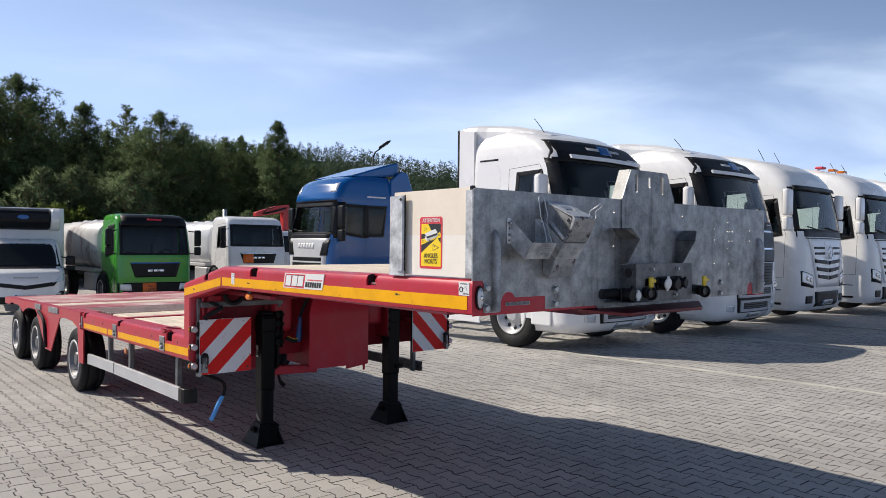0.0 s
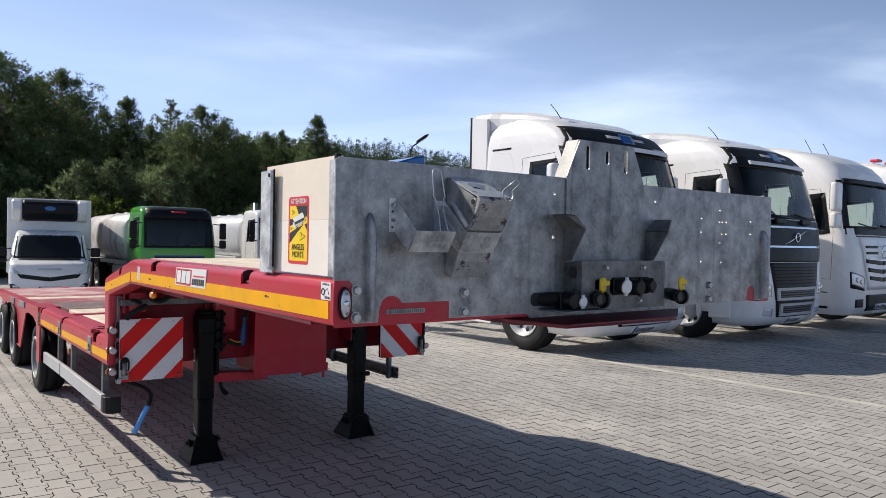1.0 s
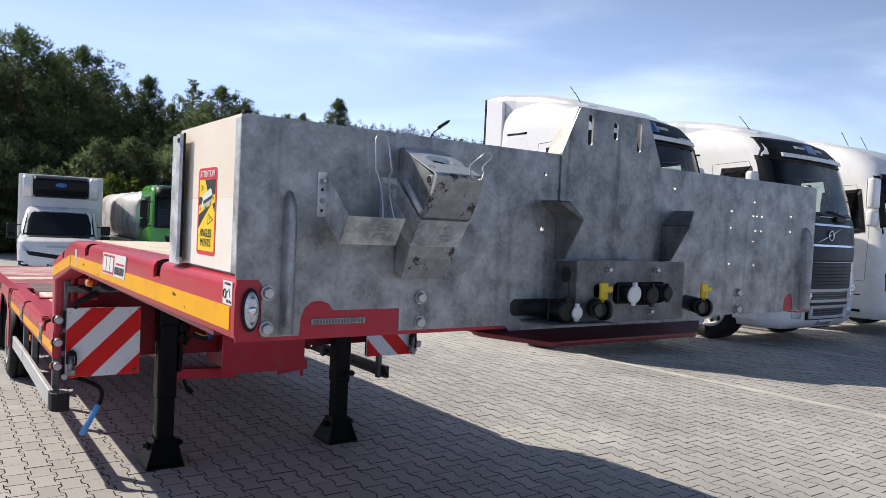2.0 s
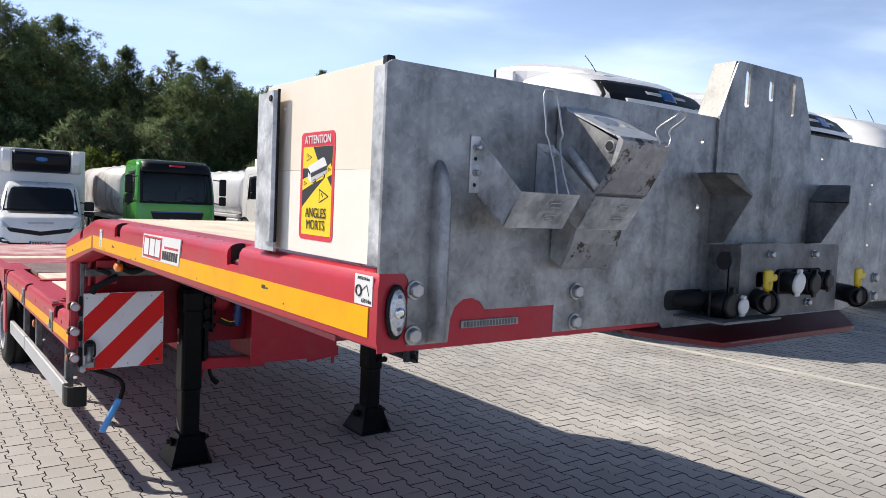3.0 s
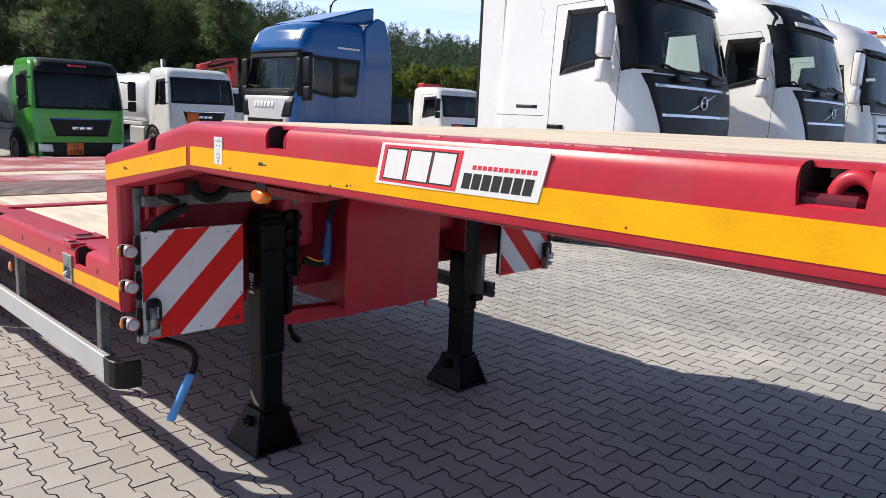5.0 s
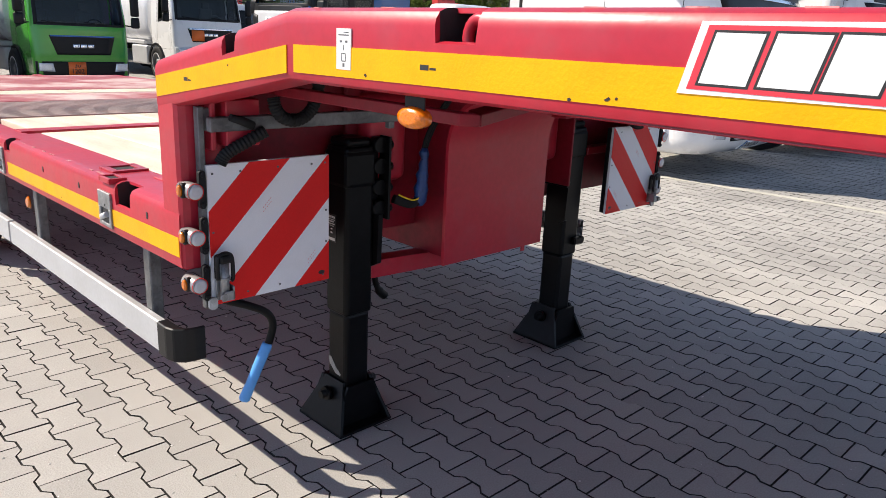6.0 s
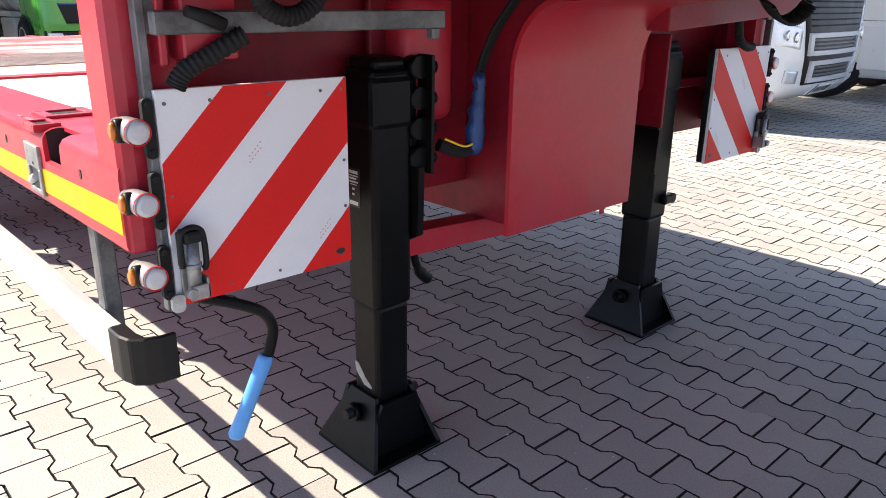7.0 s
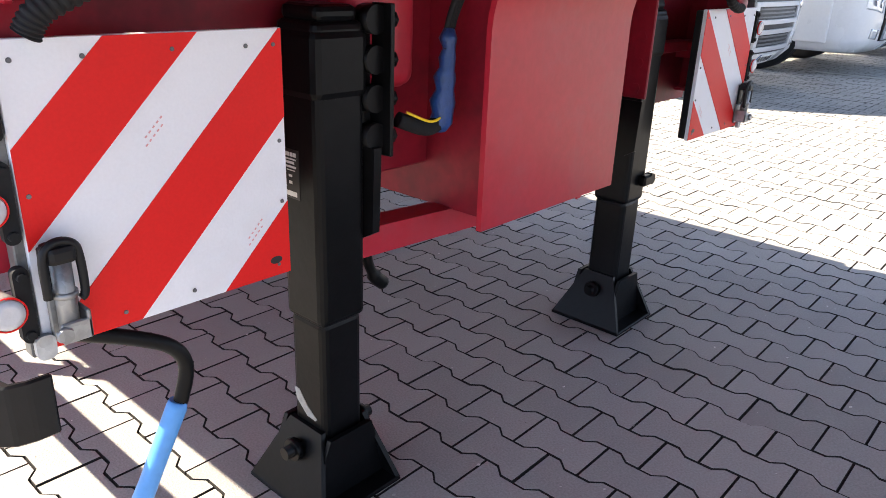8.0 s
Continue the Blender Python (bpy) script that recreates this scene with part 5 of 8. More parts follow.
M_GRATE = mat("worn_tread_steel", (0.38, 0.27, 0.24), 0.6, 0.3, var=0.2, fine=60, bump=0.3, dirt=(0.45, 0.40, 0.33), dirt_amt=0.5, dirt_scale=4)
for k in range(16):
    y = 5.68 + k * 0.062
    deck("tread_bar", y, y + 0.034, M_GRATE, 0.20, TW - 0.20, 0.004)
M_SCUFF = mat("scuffed_red_deck", (0.36, 0.07, 0.075), 0.6, var=0.2, scale=1.5, fine=30, bump=0.1, dirt=(0.58, 0.46, 0.43), dirt_amt=0.95, dirt_scale=1.5, dirt_lo=0.45, dirt_hi=0.62)
deck("rear_deck_panel", 6.70, 7.35, M_SCUFF, 0.10, TW - 0.10, 0.003)
deck("rear_deck_panel", 7.38, 7.75, M_DECK, 0.10, TW - 0.10, 0.003)
deck("rear_deck_panel", 7.78, 10.1, M_SCUFF, 0.10, TW - 0.10, 0.003)
# rope hooks, clamp plates and drain holes on the bed rail
for y in (3.648, 4.90, 6.06, 9.17):
    z = bed_top(y)
    bm = B()
    for za, zb, ya, yb in ((z - 0.098, z - 0.042, -0.052, 0.052), (z - 0.152, z - 0.098, -0.052, -0.034), (z - 0.152, z - 0.098, 0.034, 0.052), (z - 0.160, z - 0.148, -0.052, 0.052)):
        box(bm, -0.008, 0.001, y + ya, y + yb, za, zb, 0.0015)
    cl = T("clamp_plate", bm, M_GALV, "galvanised clamp plate on the rail")
    bm = B()
    box(bm, -0.0035, -0.0005, y - 0.035, y + 0.035, z - 0.150, z - 0.097)
    T("clamp_slot", bm, M_STK_K, parent=cl)
    bm = B()
    cyl(bm, (-0.008, y - 0.020, z - 0.116), (-0.008, y + 0.026, z - 0.132), 0.010, n=10)
    T("clamp_pin", bm, M_ALU, "pale round pin", parent=cl)
    bm = B()
    lathe(bm, [(0.0, 0.004), (-0.0012, 0.004)], (-0.008, y - 0.006, z - 0.086), "x", 10)
    T("clamp_slot", bm, M_STK_K, parent=cl)
for y in (3.318, 3.90, 4.30, 5.3, 5.6):
    bm = B()
    lathe(bm, [(0.0, 0.011), (-0.0015, 0.011)], (0.0, y, bed_top(y) - 0.062), "x", 14)
    for q in bm.verts:
        q.co.y = y + (q.co.y - y) * 0.6
    T("drain_hole", bm, M_STK_K)
# pocket frames let into the bed's corner: a raised rim round a dark slot
for x0, x1, y0, y1, rim in ((0.006, 0.066, 3.588, 3.680, 0.012), (0.070, 0.196, 3.722, 3.850, 0.026), (0.24, 0.33, 3.30, 3.40, 0.014)):
    zt = bed_top(y0)
    frame_top = zt + 0.0075
    bm = B()
    for xa, xb, ya, yb in ((x0, x1, y0, y0 + rim), (x0, x1, y1 - rim, y1), (x0, x0 + rim, y0 + rim, y1 - rim), (x1 - rim, x1, y0 + rim, y1 - rim)):
        box(bm, xa, xb, ya, yb, zt - 0.010, frame_top, 0.0015)
    pocket = T("pocket_frame", bm, M_RED, "red frame of a stake pocket")
    # dark plate that paints the shade down in the slot
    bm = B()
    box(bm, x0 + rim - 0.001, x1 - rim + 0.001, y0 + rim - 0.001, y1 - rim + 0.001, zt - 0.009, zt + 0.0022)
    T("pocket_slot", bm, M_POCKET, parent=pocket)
bm = B()
cyl(bm, (0.06, 4.72, 0.62), (0.05, 4.72, 0.62), 0.03, 0.02, 14)
T("side_marker", bm, M_AMBER, "small amber side marker")
bm = B()
prism(bm, [(3.31, 0.880), (10.2, 0.760), (10.2, 0.68), (3.31, 0.80)], "x", 0.11, TW - 0.11)
T("bed_frame", bm, M_RED)
bm = B()
for x in (0.85, 1.65):
    box(bm, x, x + 0.08, 3.8, 10.2, 0.50, 0.80)
T("chassis_beam", bm, M_RED)
# rear part of the bed over the axles
bm = B()
prism(bm, [(6.05, 0.876), (10.2, 0.79), (10.2, 0.70), (9.9, 0.70), (9.75, 0.74), (9.2, 0.735), (8.95, 0.66), (8.85, 0.70), (8.6, 0.745), (8.2, 0.75), (8.12, 0.72), (7.62, 0.315), (7.35, 0.315), (6.93, 0.74),
           (6.72, 0.765), (6.35, 0.755), (6.15, 0.70), (6.1, 0.35), (5.93, 0.35), (5.93, 0.70), (6.05, 0.70)], "x", 0.0, 0.012, 0.0)
T("rear_side_plate", bm, M_RED, "red side plate with wheel cut-outs")
bm = B()
prism(bm, [(6.05, 0.876), (10.2, 0.79), (10.2, 0.70), (6.05, 0.70)], "x", TW - 0.012, TW)
T("rear_side_plate", bm, M_RED)
bm = B()
prism(bm, [(6.05, 0.8765), (10.2, 0.7905), (10.2, 0.78), (6.05, 0.866)], "x", 0.012, TW - 0.012)
T("rear_deck", bm, M_RED, "scuffed red rear deck")
for a, b in (((8.10, 0.735), (7.60, 0.33)), ((7.60, 0.33), (7.36, 0.33)), ((7.36, 0.33), (6.94, 0.745))):
    bm = B()
    n = Vector((-(b[1] - a[1]), b[0] - a[0])).normalized() * 0.05
    if n.y < 0:
        n = -n
    prism(bm, [a, b, (b[0] + n.x * 0.9, b[1] + n.y), (a[0] + n.x * 0.9, a[1] + n.y)], "x", -0.003, -0.0005)
    T("reflective_tape", bm, M_YEL)


bm = B()
tube(bm, curve_points([(-0.012, 7.95, 0.74), (-0.02, 7.72, 0.70), (-0.02, 7.60, 0.62), (-0.016, 7.56, 0.45), (-0.012, 7.54, 0.34)], 5), 0.018, 8)
T("lashing_strap", bm, M_RUBBER, "black lashing strap hanging at the side")
for ya, yb in ((8.16, 7.85), (7.42, 6.98)):
    bm = B()
    prism(bm, [(ya, bed_top(ya) - 0.004), (yb, bed_top(yb) - 0.004), (yb, bed_top(yb) - 0.07), (ya, bed_top(ya) - 0.07)], "x", -0.012, 0.02, 0.002)
    T("rub_bar", bm, M_GALV, "pale galvanised rub bar")


def wheel(parent, x, y, r, w, face, hub=M_RIM, rim_r=0.6, name="wheel"):
    """A tyre with tread grooves, a dished rim and a hub; face is the side it is seen from (-1 or 1)."""
    bm = B()
    lathe(bm, [(-w / 2, r * rim_r), (-w / 2, r * 0.90), (-w / 2 + 0.02, r * 0.97), (-w / 2 + 0.045, r), (-0.06, r), (-0.055, r - 0.012), (-0.045, r - 0.012), (-0.04, r), (0.04, r),
               (0.045, r - 0.012), (0.055, r - 0.012), (0.06, r), (w / 2 - 0.045, r), (w / 2 - 0.02, r * 0.97), (w / 2, r * 0.90), (w / 2, r * rim_r)], (x, y, r), "x", 36, True)
    ob = part(name, bm, M_RUBBER, parent)
    bm = B()
    e = face * w / 2
    lathe(bm, [(0.0, r * rim_r + 0.004), (e * 1.0, r * rim_r + 0.006), (e * 1.04, r * rim_r), (e * 0.98, r * rim_r * 0.90), (e * 0.35, r * rim_r * 0.82), (e * 0.30, r * rim_r * 0.55), (e * 0.5, r * 0.24), (e * 0.85, r * 0.22), (e * 0.92, r * 0.16)],
          (x, y, r), "x", 32)
    rim = part("rim", bm, hub, ob)
    for k in range(10):
        bm = B()
        a = 2 * math.pi * (k + 0.5) / 10
        cy, cz = y + math.cos(a) * r * rim_r * 0.70, r + math.sin(a) * r * rim_r * 0.70
        lathe(bm, [(e * 0.30, r * 0.066), (e * 0.356, r * 0.066)], (x, cy, cz), "x", 10)
        part("hand_hole", bm, M_STK_K, ob)
    bm = B()
    lathe(bm, [(e * 0.99, r * rim_r + 0.010), (e * 1.06, r * rim_r + 0.004), (e * 1.06, r * rim_r - 0.012), (e * 0.97, r * rim_r - 0.018)], (x, y, r), "x", 36, True)
    part("rim_flange", bm, M_RIM_S, ob)
    for k in range(8):
        bm = B()
        a = 2 * math.pi * k / 8
        cy, cz = y + math.cos(a) * r * 0.36, r + math.sin(a) * r * 0.36
        cyl(bm, (x + e * 0.30, cy, cz), (x + e * 0.55, cy, cz), 0.016, 0.013, 8)
        part("wheel_nut", bm, M_STEEL, ob)
    return ob


for y in (6.40, 8.32, 9.55):
    for x, f in ((0.15, -1), (TW - 0.15, 1)):
        wheel(trailer, x, y, 0.345, 0.24, f).location.z = ground_z(y)

# side guard with its end cap
for ya, yb, z0 in ((3.32, 4.97, 0.0), (5.0, 5.88, 0.022)):
    bm = B()
    loft(bm, [[(x, y, z - z0 - d) for x, z in ((0.030, 0.500), (0.036, 0.503), (0.056, 0.503), (0.056, 0.398), (0.036, 0.398), (0.030, 0.401))]
              for y, d in ((ya, 0.0), (yb, 0.022))])
    T("side_guard_rail", bm, M_ALU, "pale aluminium side guard rail")
bm = B()
prism(bm, [(0.024, 3.33), (0.024, 3.27), (0.034, 3.235), (0.06, 3.212), (0.09, 3.205), (0.128, 3.205), (0.128, 3.215), (0.095, 3.216), (0.07, 3.225), (0.062, 3.26), (0.062, 3.33)], "z", 0.394, 0.507, 0.004)
T("end_cap", bm, M_PLASTIC, "black plastic end cap")
for y in (3.46, 4.62, 5.25):
    bm = B()
    box(bm, 0.058, 0.098, y - 0.025, y + 0.025, 0.40, 0.74, 0.004)
    T("guard_post", bm, M_GALV_D, "grey guard post")
# the far side's guard, an open channel without a cap
# dark steel instead of aluminium: the inner face's shade is in its colour
for ya, yb, zb in ((3.47, 4.97, 0.355), (5.0, 5.88, 0.345)):
    bm = B()
    xo = TW - 0.03
    prism(bm, [(xo, zb), (xo, zb + 0.098), (xo - 0.030, zb + 0.098), (xo - 0.030, zb + 0.072), (xo - 0.026, zb + 0.072), (xo - 0.026, zb + 0.094), (xo - 0.004, zb + 0.094), (xo - 0.004, zb + 0.054),
               (xo - 0.016, zb + 0.054), (xo - 0.016, zb + 0.044), (xo - 0.004, zb + 0.044), (xo - 0.004, zb + 0.004), (xo - 0.026, zb + 0.004), (xo - 0.026, zb + 0.026), (xo - 0.030, zb + 0.026), (xo - 0.030, zb)], "y", ya, yb)
    bmesh.ops.recalc_face_normals(bm, faces=bm.faces)
    T("side_guard_rail", bm, M_GALV_D, "open grey side guard channel")
for y in (3.56, 4.62, 5.25):
    bm = B()
    box(bm, TW - 0.098, TW - 0.062, y - 0.025, y + 0.025, 0.35, 0.74, 0.004)
    T("guard_post", bm, M_GALV_D, "grey guard post")

# ---- stickers ----
LY, LZ = 1.637, 1.364


def on_logo(name, m, pts, level):
    """A printed field on the sticker; points run across (0 to 1) and up (0 to 1), leaning with its slant."""
    bm = B()
    prism(bm, [(LY - u * 0.441 - v * 0.022, LZ + u * 0.006 + v * 0.087) for u, v in pts], "x", -0.0030 - level * 0.0006, -0.0002)
    return T(name, bm, m, "white and red maker's sticker" if name == "logo_sticker" else "", None if name == "logo_sticker" else logo)


logo = on_logo("logo_sticker", M_STK_W, [(0, 0), (1, 0), (1, 1), (0, 1)], 1)
on_logo("red_field", M_STK_R, [(0.025, 0.07), (0.545, 0.03), (0.545, 0.93), (0.025, 0.95)], 2)
for u in (0.055, 0.22, 0.375):
    on_logo("black_block", M_STK_K, [(u - 0.008, 0.125), (u + 0.143, 0.115), (u + 0.143, 0.875), (u - 0.008, 0.885)], 2.5)
    on_logo("white_block", M_STK_W, [(u, 0.16), (u + 0.135, 0.15), (u + 0.135, 0.84), (u, 0.85)], 3)
for k in range(7):
    u = 0.575 + k * 0.0562
    on_logo("black_block", M_STK_K, [(u, 0.12), (u + 0.046, 0.12), (u + 0.046, 0.46), (u, 0.46)], 2)
for k in range(12):
    u = 0.615 + k * 0.0295
    on_logo("red_bar", M_STK_R, [(u, 0.55), (u + 0.021, 0.55), (u + 0.021, 0.64), (u, 0.64)], 2)

# blind-spot warning sticker
SX = 0.0305


def on_board(y, z):
    return Matrix.Translation((SX - 0.0022, y, z)) @ SIDE_LEFT


SY, SZ, SWD, SHT = 0.369, 1.7505, 0.1600, 0.2345
bm = B()
prism(bm, rounded_rect(SY - SWD, SY, SZ - SHT, SZ, 0.013), "x", SX - 0.0005, SX + 0.001)
warn = T("warning_sticker", bm, M_STK_R, "yellow and red blind-spot warning sticker")


def print_on(name, m, pts, level, bevel=0.0):
    """A printed field on the sticker; points run across and down in shares of its size."""
    bm = B()
    prism(bm, [(SY - u * SWD, SZ - v * SHT) for u, v in pts], "x", SX - 0.0005 - level * 0.00025, SX - 0.0003)
    return T(name, bm, m, parent=warn)


print_on("yellow_field", M_STK_Y, [(0.076, 0.135), (0.94, 0.135), (0.942, 0.953), (0.074, 0.953)], 1)
print_on("black_field", M_STK_K, [(0.38, 0.136), (0.94, 0.136), (0.934, 0.33), (0.89, 0.29), (0.79, 0.33), (0.60, 0.33)], 2)
print_on("black_field", M_STK_K, [(0.076, 0.333), (0.30, 0.333), (0.30, 0.40), (0.076, 0.436)], 2)
print_on("black_field", M_STK_K, [(0.076, 0.543), (0.347, 0.486), (0.753, 0.417), (0.417, 0.549), (0.076, 0.697)], 2)
print_on("black_field", M_STK_K, [(0.809, 0.418), (0.936, 0.394), (0.936, 0.503)], 2)
print_on("bus_shape", M_STK_W, [(0.231, 0.327), (0.25, 0.316), (0.683, 0.235), (0.73, 0.25), (0.799, 0.312), (0.805, 0.351), (0.782, 0.381), (0.345, 0.472), (0.306, 0.46), (0.244, 0.428)], 3)
print_on("bus_side", M_PALE_GREY, [(0.325, 0.372), (0.798, 0.307), (0.805, 0.351), (0.782, 0.381), (0.345, 0.472)], 4)
print_on("bus_windows", M_STK_K, [(0.333, 0.381), (0.795, 0.311), (0.80, 0.35), (0.338, 0.42)], 5)
print_on("bus_windows", M_STK_K, [(0.243, 0.338), (0.31, 0.371), (0.314, 0.401), (0.246, 0.366)], 5)
for u, v in ((0.422, 0.456), (0.469, 0.446), (0.717, 0.403)):
    print_on("bus_wheel", M_STK_K, [(u + 0.024 * math.cos(a), v + 0.018 * math.sin(a)) for a in [2 * math.pi * k / 12 for k in range(12)]], 5)
    print_on("bus_hub", M_STK_W, [(u + 0.012 * math.cos(a), v + 0.009 * math.sin(a)) for a in [2 * math.pi * k / 10 for k in range(10)]], 6)
for u, v, s in ((0.19, 0.23, 0.15), (0.125, 0.473, 0.09), (0.835, 0.348, 0.075), (0.597, 0.59, 0.26)):
    q = [Vector((u, v - s * 0.23)), Vector((u + s, v)), Vector((u, v + s * 0.23))]
    for k in range(3):
        p, r = q[k], q[(k + 1) % 3]
        d = (r - p).normalized()
        n = Vector((d.y * 0.67, -d.x)) * s * 0.022
        print_on("warning_triangle", M_STK_K, [(p + n)[:], (r + n)[:], (r - n)[:], (p - n)[:]], 3)
    print_on("warning_mark", M_STK_K, [(u + s * 0.20, v - s * 0.09), (u + s * 0.26, v - s * 0.12), (u + s * 0.42, v + s * 0.02), (u + s * 0.38, v + s * 0.04)], 3)
lettering("ATTENTION", 0.0250, M_STK_W, "lettering", warn, on_board(SY - 0.516 * SWD, SZ - 0.0725 * SHT), squeeze=0.88, bold=0.012)
lettering("ANGLES", 0.0300, M_STK_K, "lettering", warn, on_board(SY - 0.510 * SWD, SZ - 0.751 * SHT), squeeze=0.90, bold=0.005)
lettering("MORTS", 0.0300, M_STK_K, "lettering", warn, on_board(SY - 0.510 * SWD, SZ - 0.862 * SHT), squeeze=0.90, bold=0.0)
# wheel nut sticker
bm = B()
box(bm, -0.0012, 0.001, 0.010, 0.076, 1.410, 1.467)
tq = T("torque_sticker", bm, M_STK_W, "white torque sticker")
lettering("650 Nm", 0.011, M_STK_K, "lettering", tq, Matrix.Translation((RAIL_IN - 0.0016, 0.031, 1.418)) @ SIDE_LEFT)
lettering("AFTER 50 km", 0.008, M_STK_K, "lettering", tq, Matrix.Translation((RAIL_IN - 0.0016, 0.043, 1.460)) @ SIDE_LEFT)
bm = B()
ring = [(-0.0016, 0.060 + 0.010 * math.cos(a), 1.436 + 0.010 * math.sin(a)) for a in [2 * math.pi * k / 20 for k in range(21)]]
tube(bm, ring, 0.002, 6)
tube(bm, [(-0.0016, 0.050, 1.436), (-0.0016, 0.030, 1.449), (-0.0016, 0.022, 1.429)], 0.0009, 5)
T("symbol", bm, M_STK_K, parent=tq)
bm = B()
box(bm, -0.0030, 0.001, 2.312, 2.357, 1.348, 1.424)
lb = T("hook_sticker", bm, M_STK_W, "small white sticker")
bm = B()
for ya, yb, za, zb in ((2.333, 2.335, 1.384, 1.394), (2.331, 2.337, 1.353, 1.360), (2.326, 2.328, 1.364, 1.378), (2.340, 2.342, 1.364, 1.378), (2.328, 2.340, 1.363, 1.365), (2.328, 2.340, 1.377, 1.379), (2.322, 2.329, 1.398, 1.402), (2.339, 2.346, 1.398, 1.402),
                       (2.318, 2.334, 1.416, 1.4175), (2.318, 2.350, 1.411, 1.413)):
    box(bm, -0.0034, -0.003, ya, yb, za, zb)
T("symbol", bm, M_RIM, parent=lb)
for y, z in ((0.51, 1.388), (2.10, 1.366), (3.0, 1.282)):
    bm = B()
    box(bm, -0.0026, 0.0, y - 0.003, y + 0.018, z - 0.0045, z + 0.0045)
    box(bm, -0.0026, 0.0, y - 0.021, y - 0.006, z - 0.0035, z + 0.0005)
    T("tape_mark", bm, M_STK_K, "small black maker's mark")

# chips in the tape edge
rnd = random.Random(21)
for y, z, s in ((1.802, 1.340, 0.006), (1.738, 1.346, 0.007), (1.724, 1.348, 0.005), (2.267, 1.342, 0.006), (2.786, 1.330, 0.005), (1.02, 1.352, 0.004), (0.40, 1.362, 0.004), (4.1, 0.766, 0.005), (4.45, 0.752, 0.005)):
    bm = B()
    prism(bm, [(y + s * rnd.uniform(0.3, 0.85) * math.cos(a), z + s * rnd.uniform(0.25, 0.7) * math.sin(a)) for a in [2 * math.pi * k / 7 for k in range(7)]], "x", -0.0026, -0.0015)
    T("tape_chip", bm, M_POCKET, "dark chip in the tape")
M_WORN = mat("worn_pale_red", (0.56, 0.22, 0.22), 0.6, var=0.2, fine=60, bump=0.1, dirt=(0.40, 0.34, 0.30), dirt_amt=0.7, dirt_scale=30)
for k in range(46):
    y = rnd.uniform(0.1, 5.6)
    if 2.5 < y < 3.25 or any(p - 0.06 < y < q + 0.06 for p, q, _ in NECK_CUTS + BED_CUTS):
        continue
    zt = bed_top(y) if y > 3.2 else float(np.interp(y, [n[0] for n in NECK], [n[1] for n in NECK]))
    a, c = rnd.uniform(0.008, 0.05), rnd.uniform(0.0012, 0.004)
    bm = B()
    prism(bm, [(0.026 + c * rnd.uniform(-1, 1) + (0.010 if j > 2 else 0.0) * rnd.uniform(0.4, 1.2), y + a * (t - 0.5)) for j, t in enumerate((0.0, 0.45, 1.0, 0.9, 0.5, 0.1))], "z", zt - 0.003, zt + 0.0004)
    T("paint_scuff", bm, M_WORN, "pale scuff on the rail's edge")
M_SCRAPE = mat("bare_scrape", (0.30, 0.29, 0.27), 0.55, var=0.3, fine=80, bump=0.1)
bm = B()
prism(bm, [(3.243, 0.252), (3.226, 0.250), (3.198, 0.218), (3.166, 0.196), (3.172, 0.190), (3.200, 0.192), (3.236, 0.222)], "x", 0.6268, 0.6284)
T("paint_scrape", bm, M_SCRAPE, "pale scrape in the black paint")
bm = B()
tube(bm, curve_points([(0.800, 3.20, 0.600), (0.806, 3.20, 0.545), (0.812, 3.20, 0.510), (0.832, 3.20, 0.472), (0.858, 3.20, 0.448)], 5), [0.012] * 14 + [0.017] * 7, 12)
T("leg_hook", bm, M_BLACK, "black hook beside the leg")

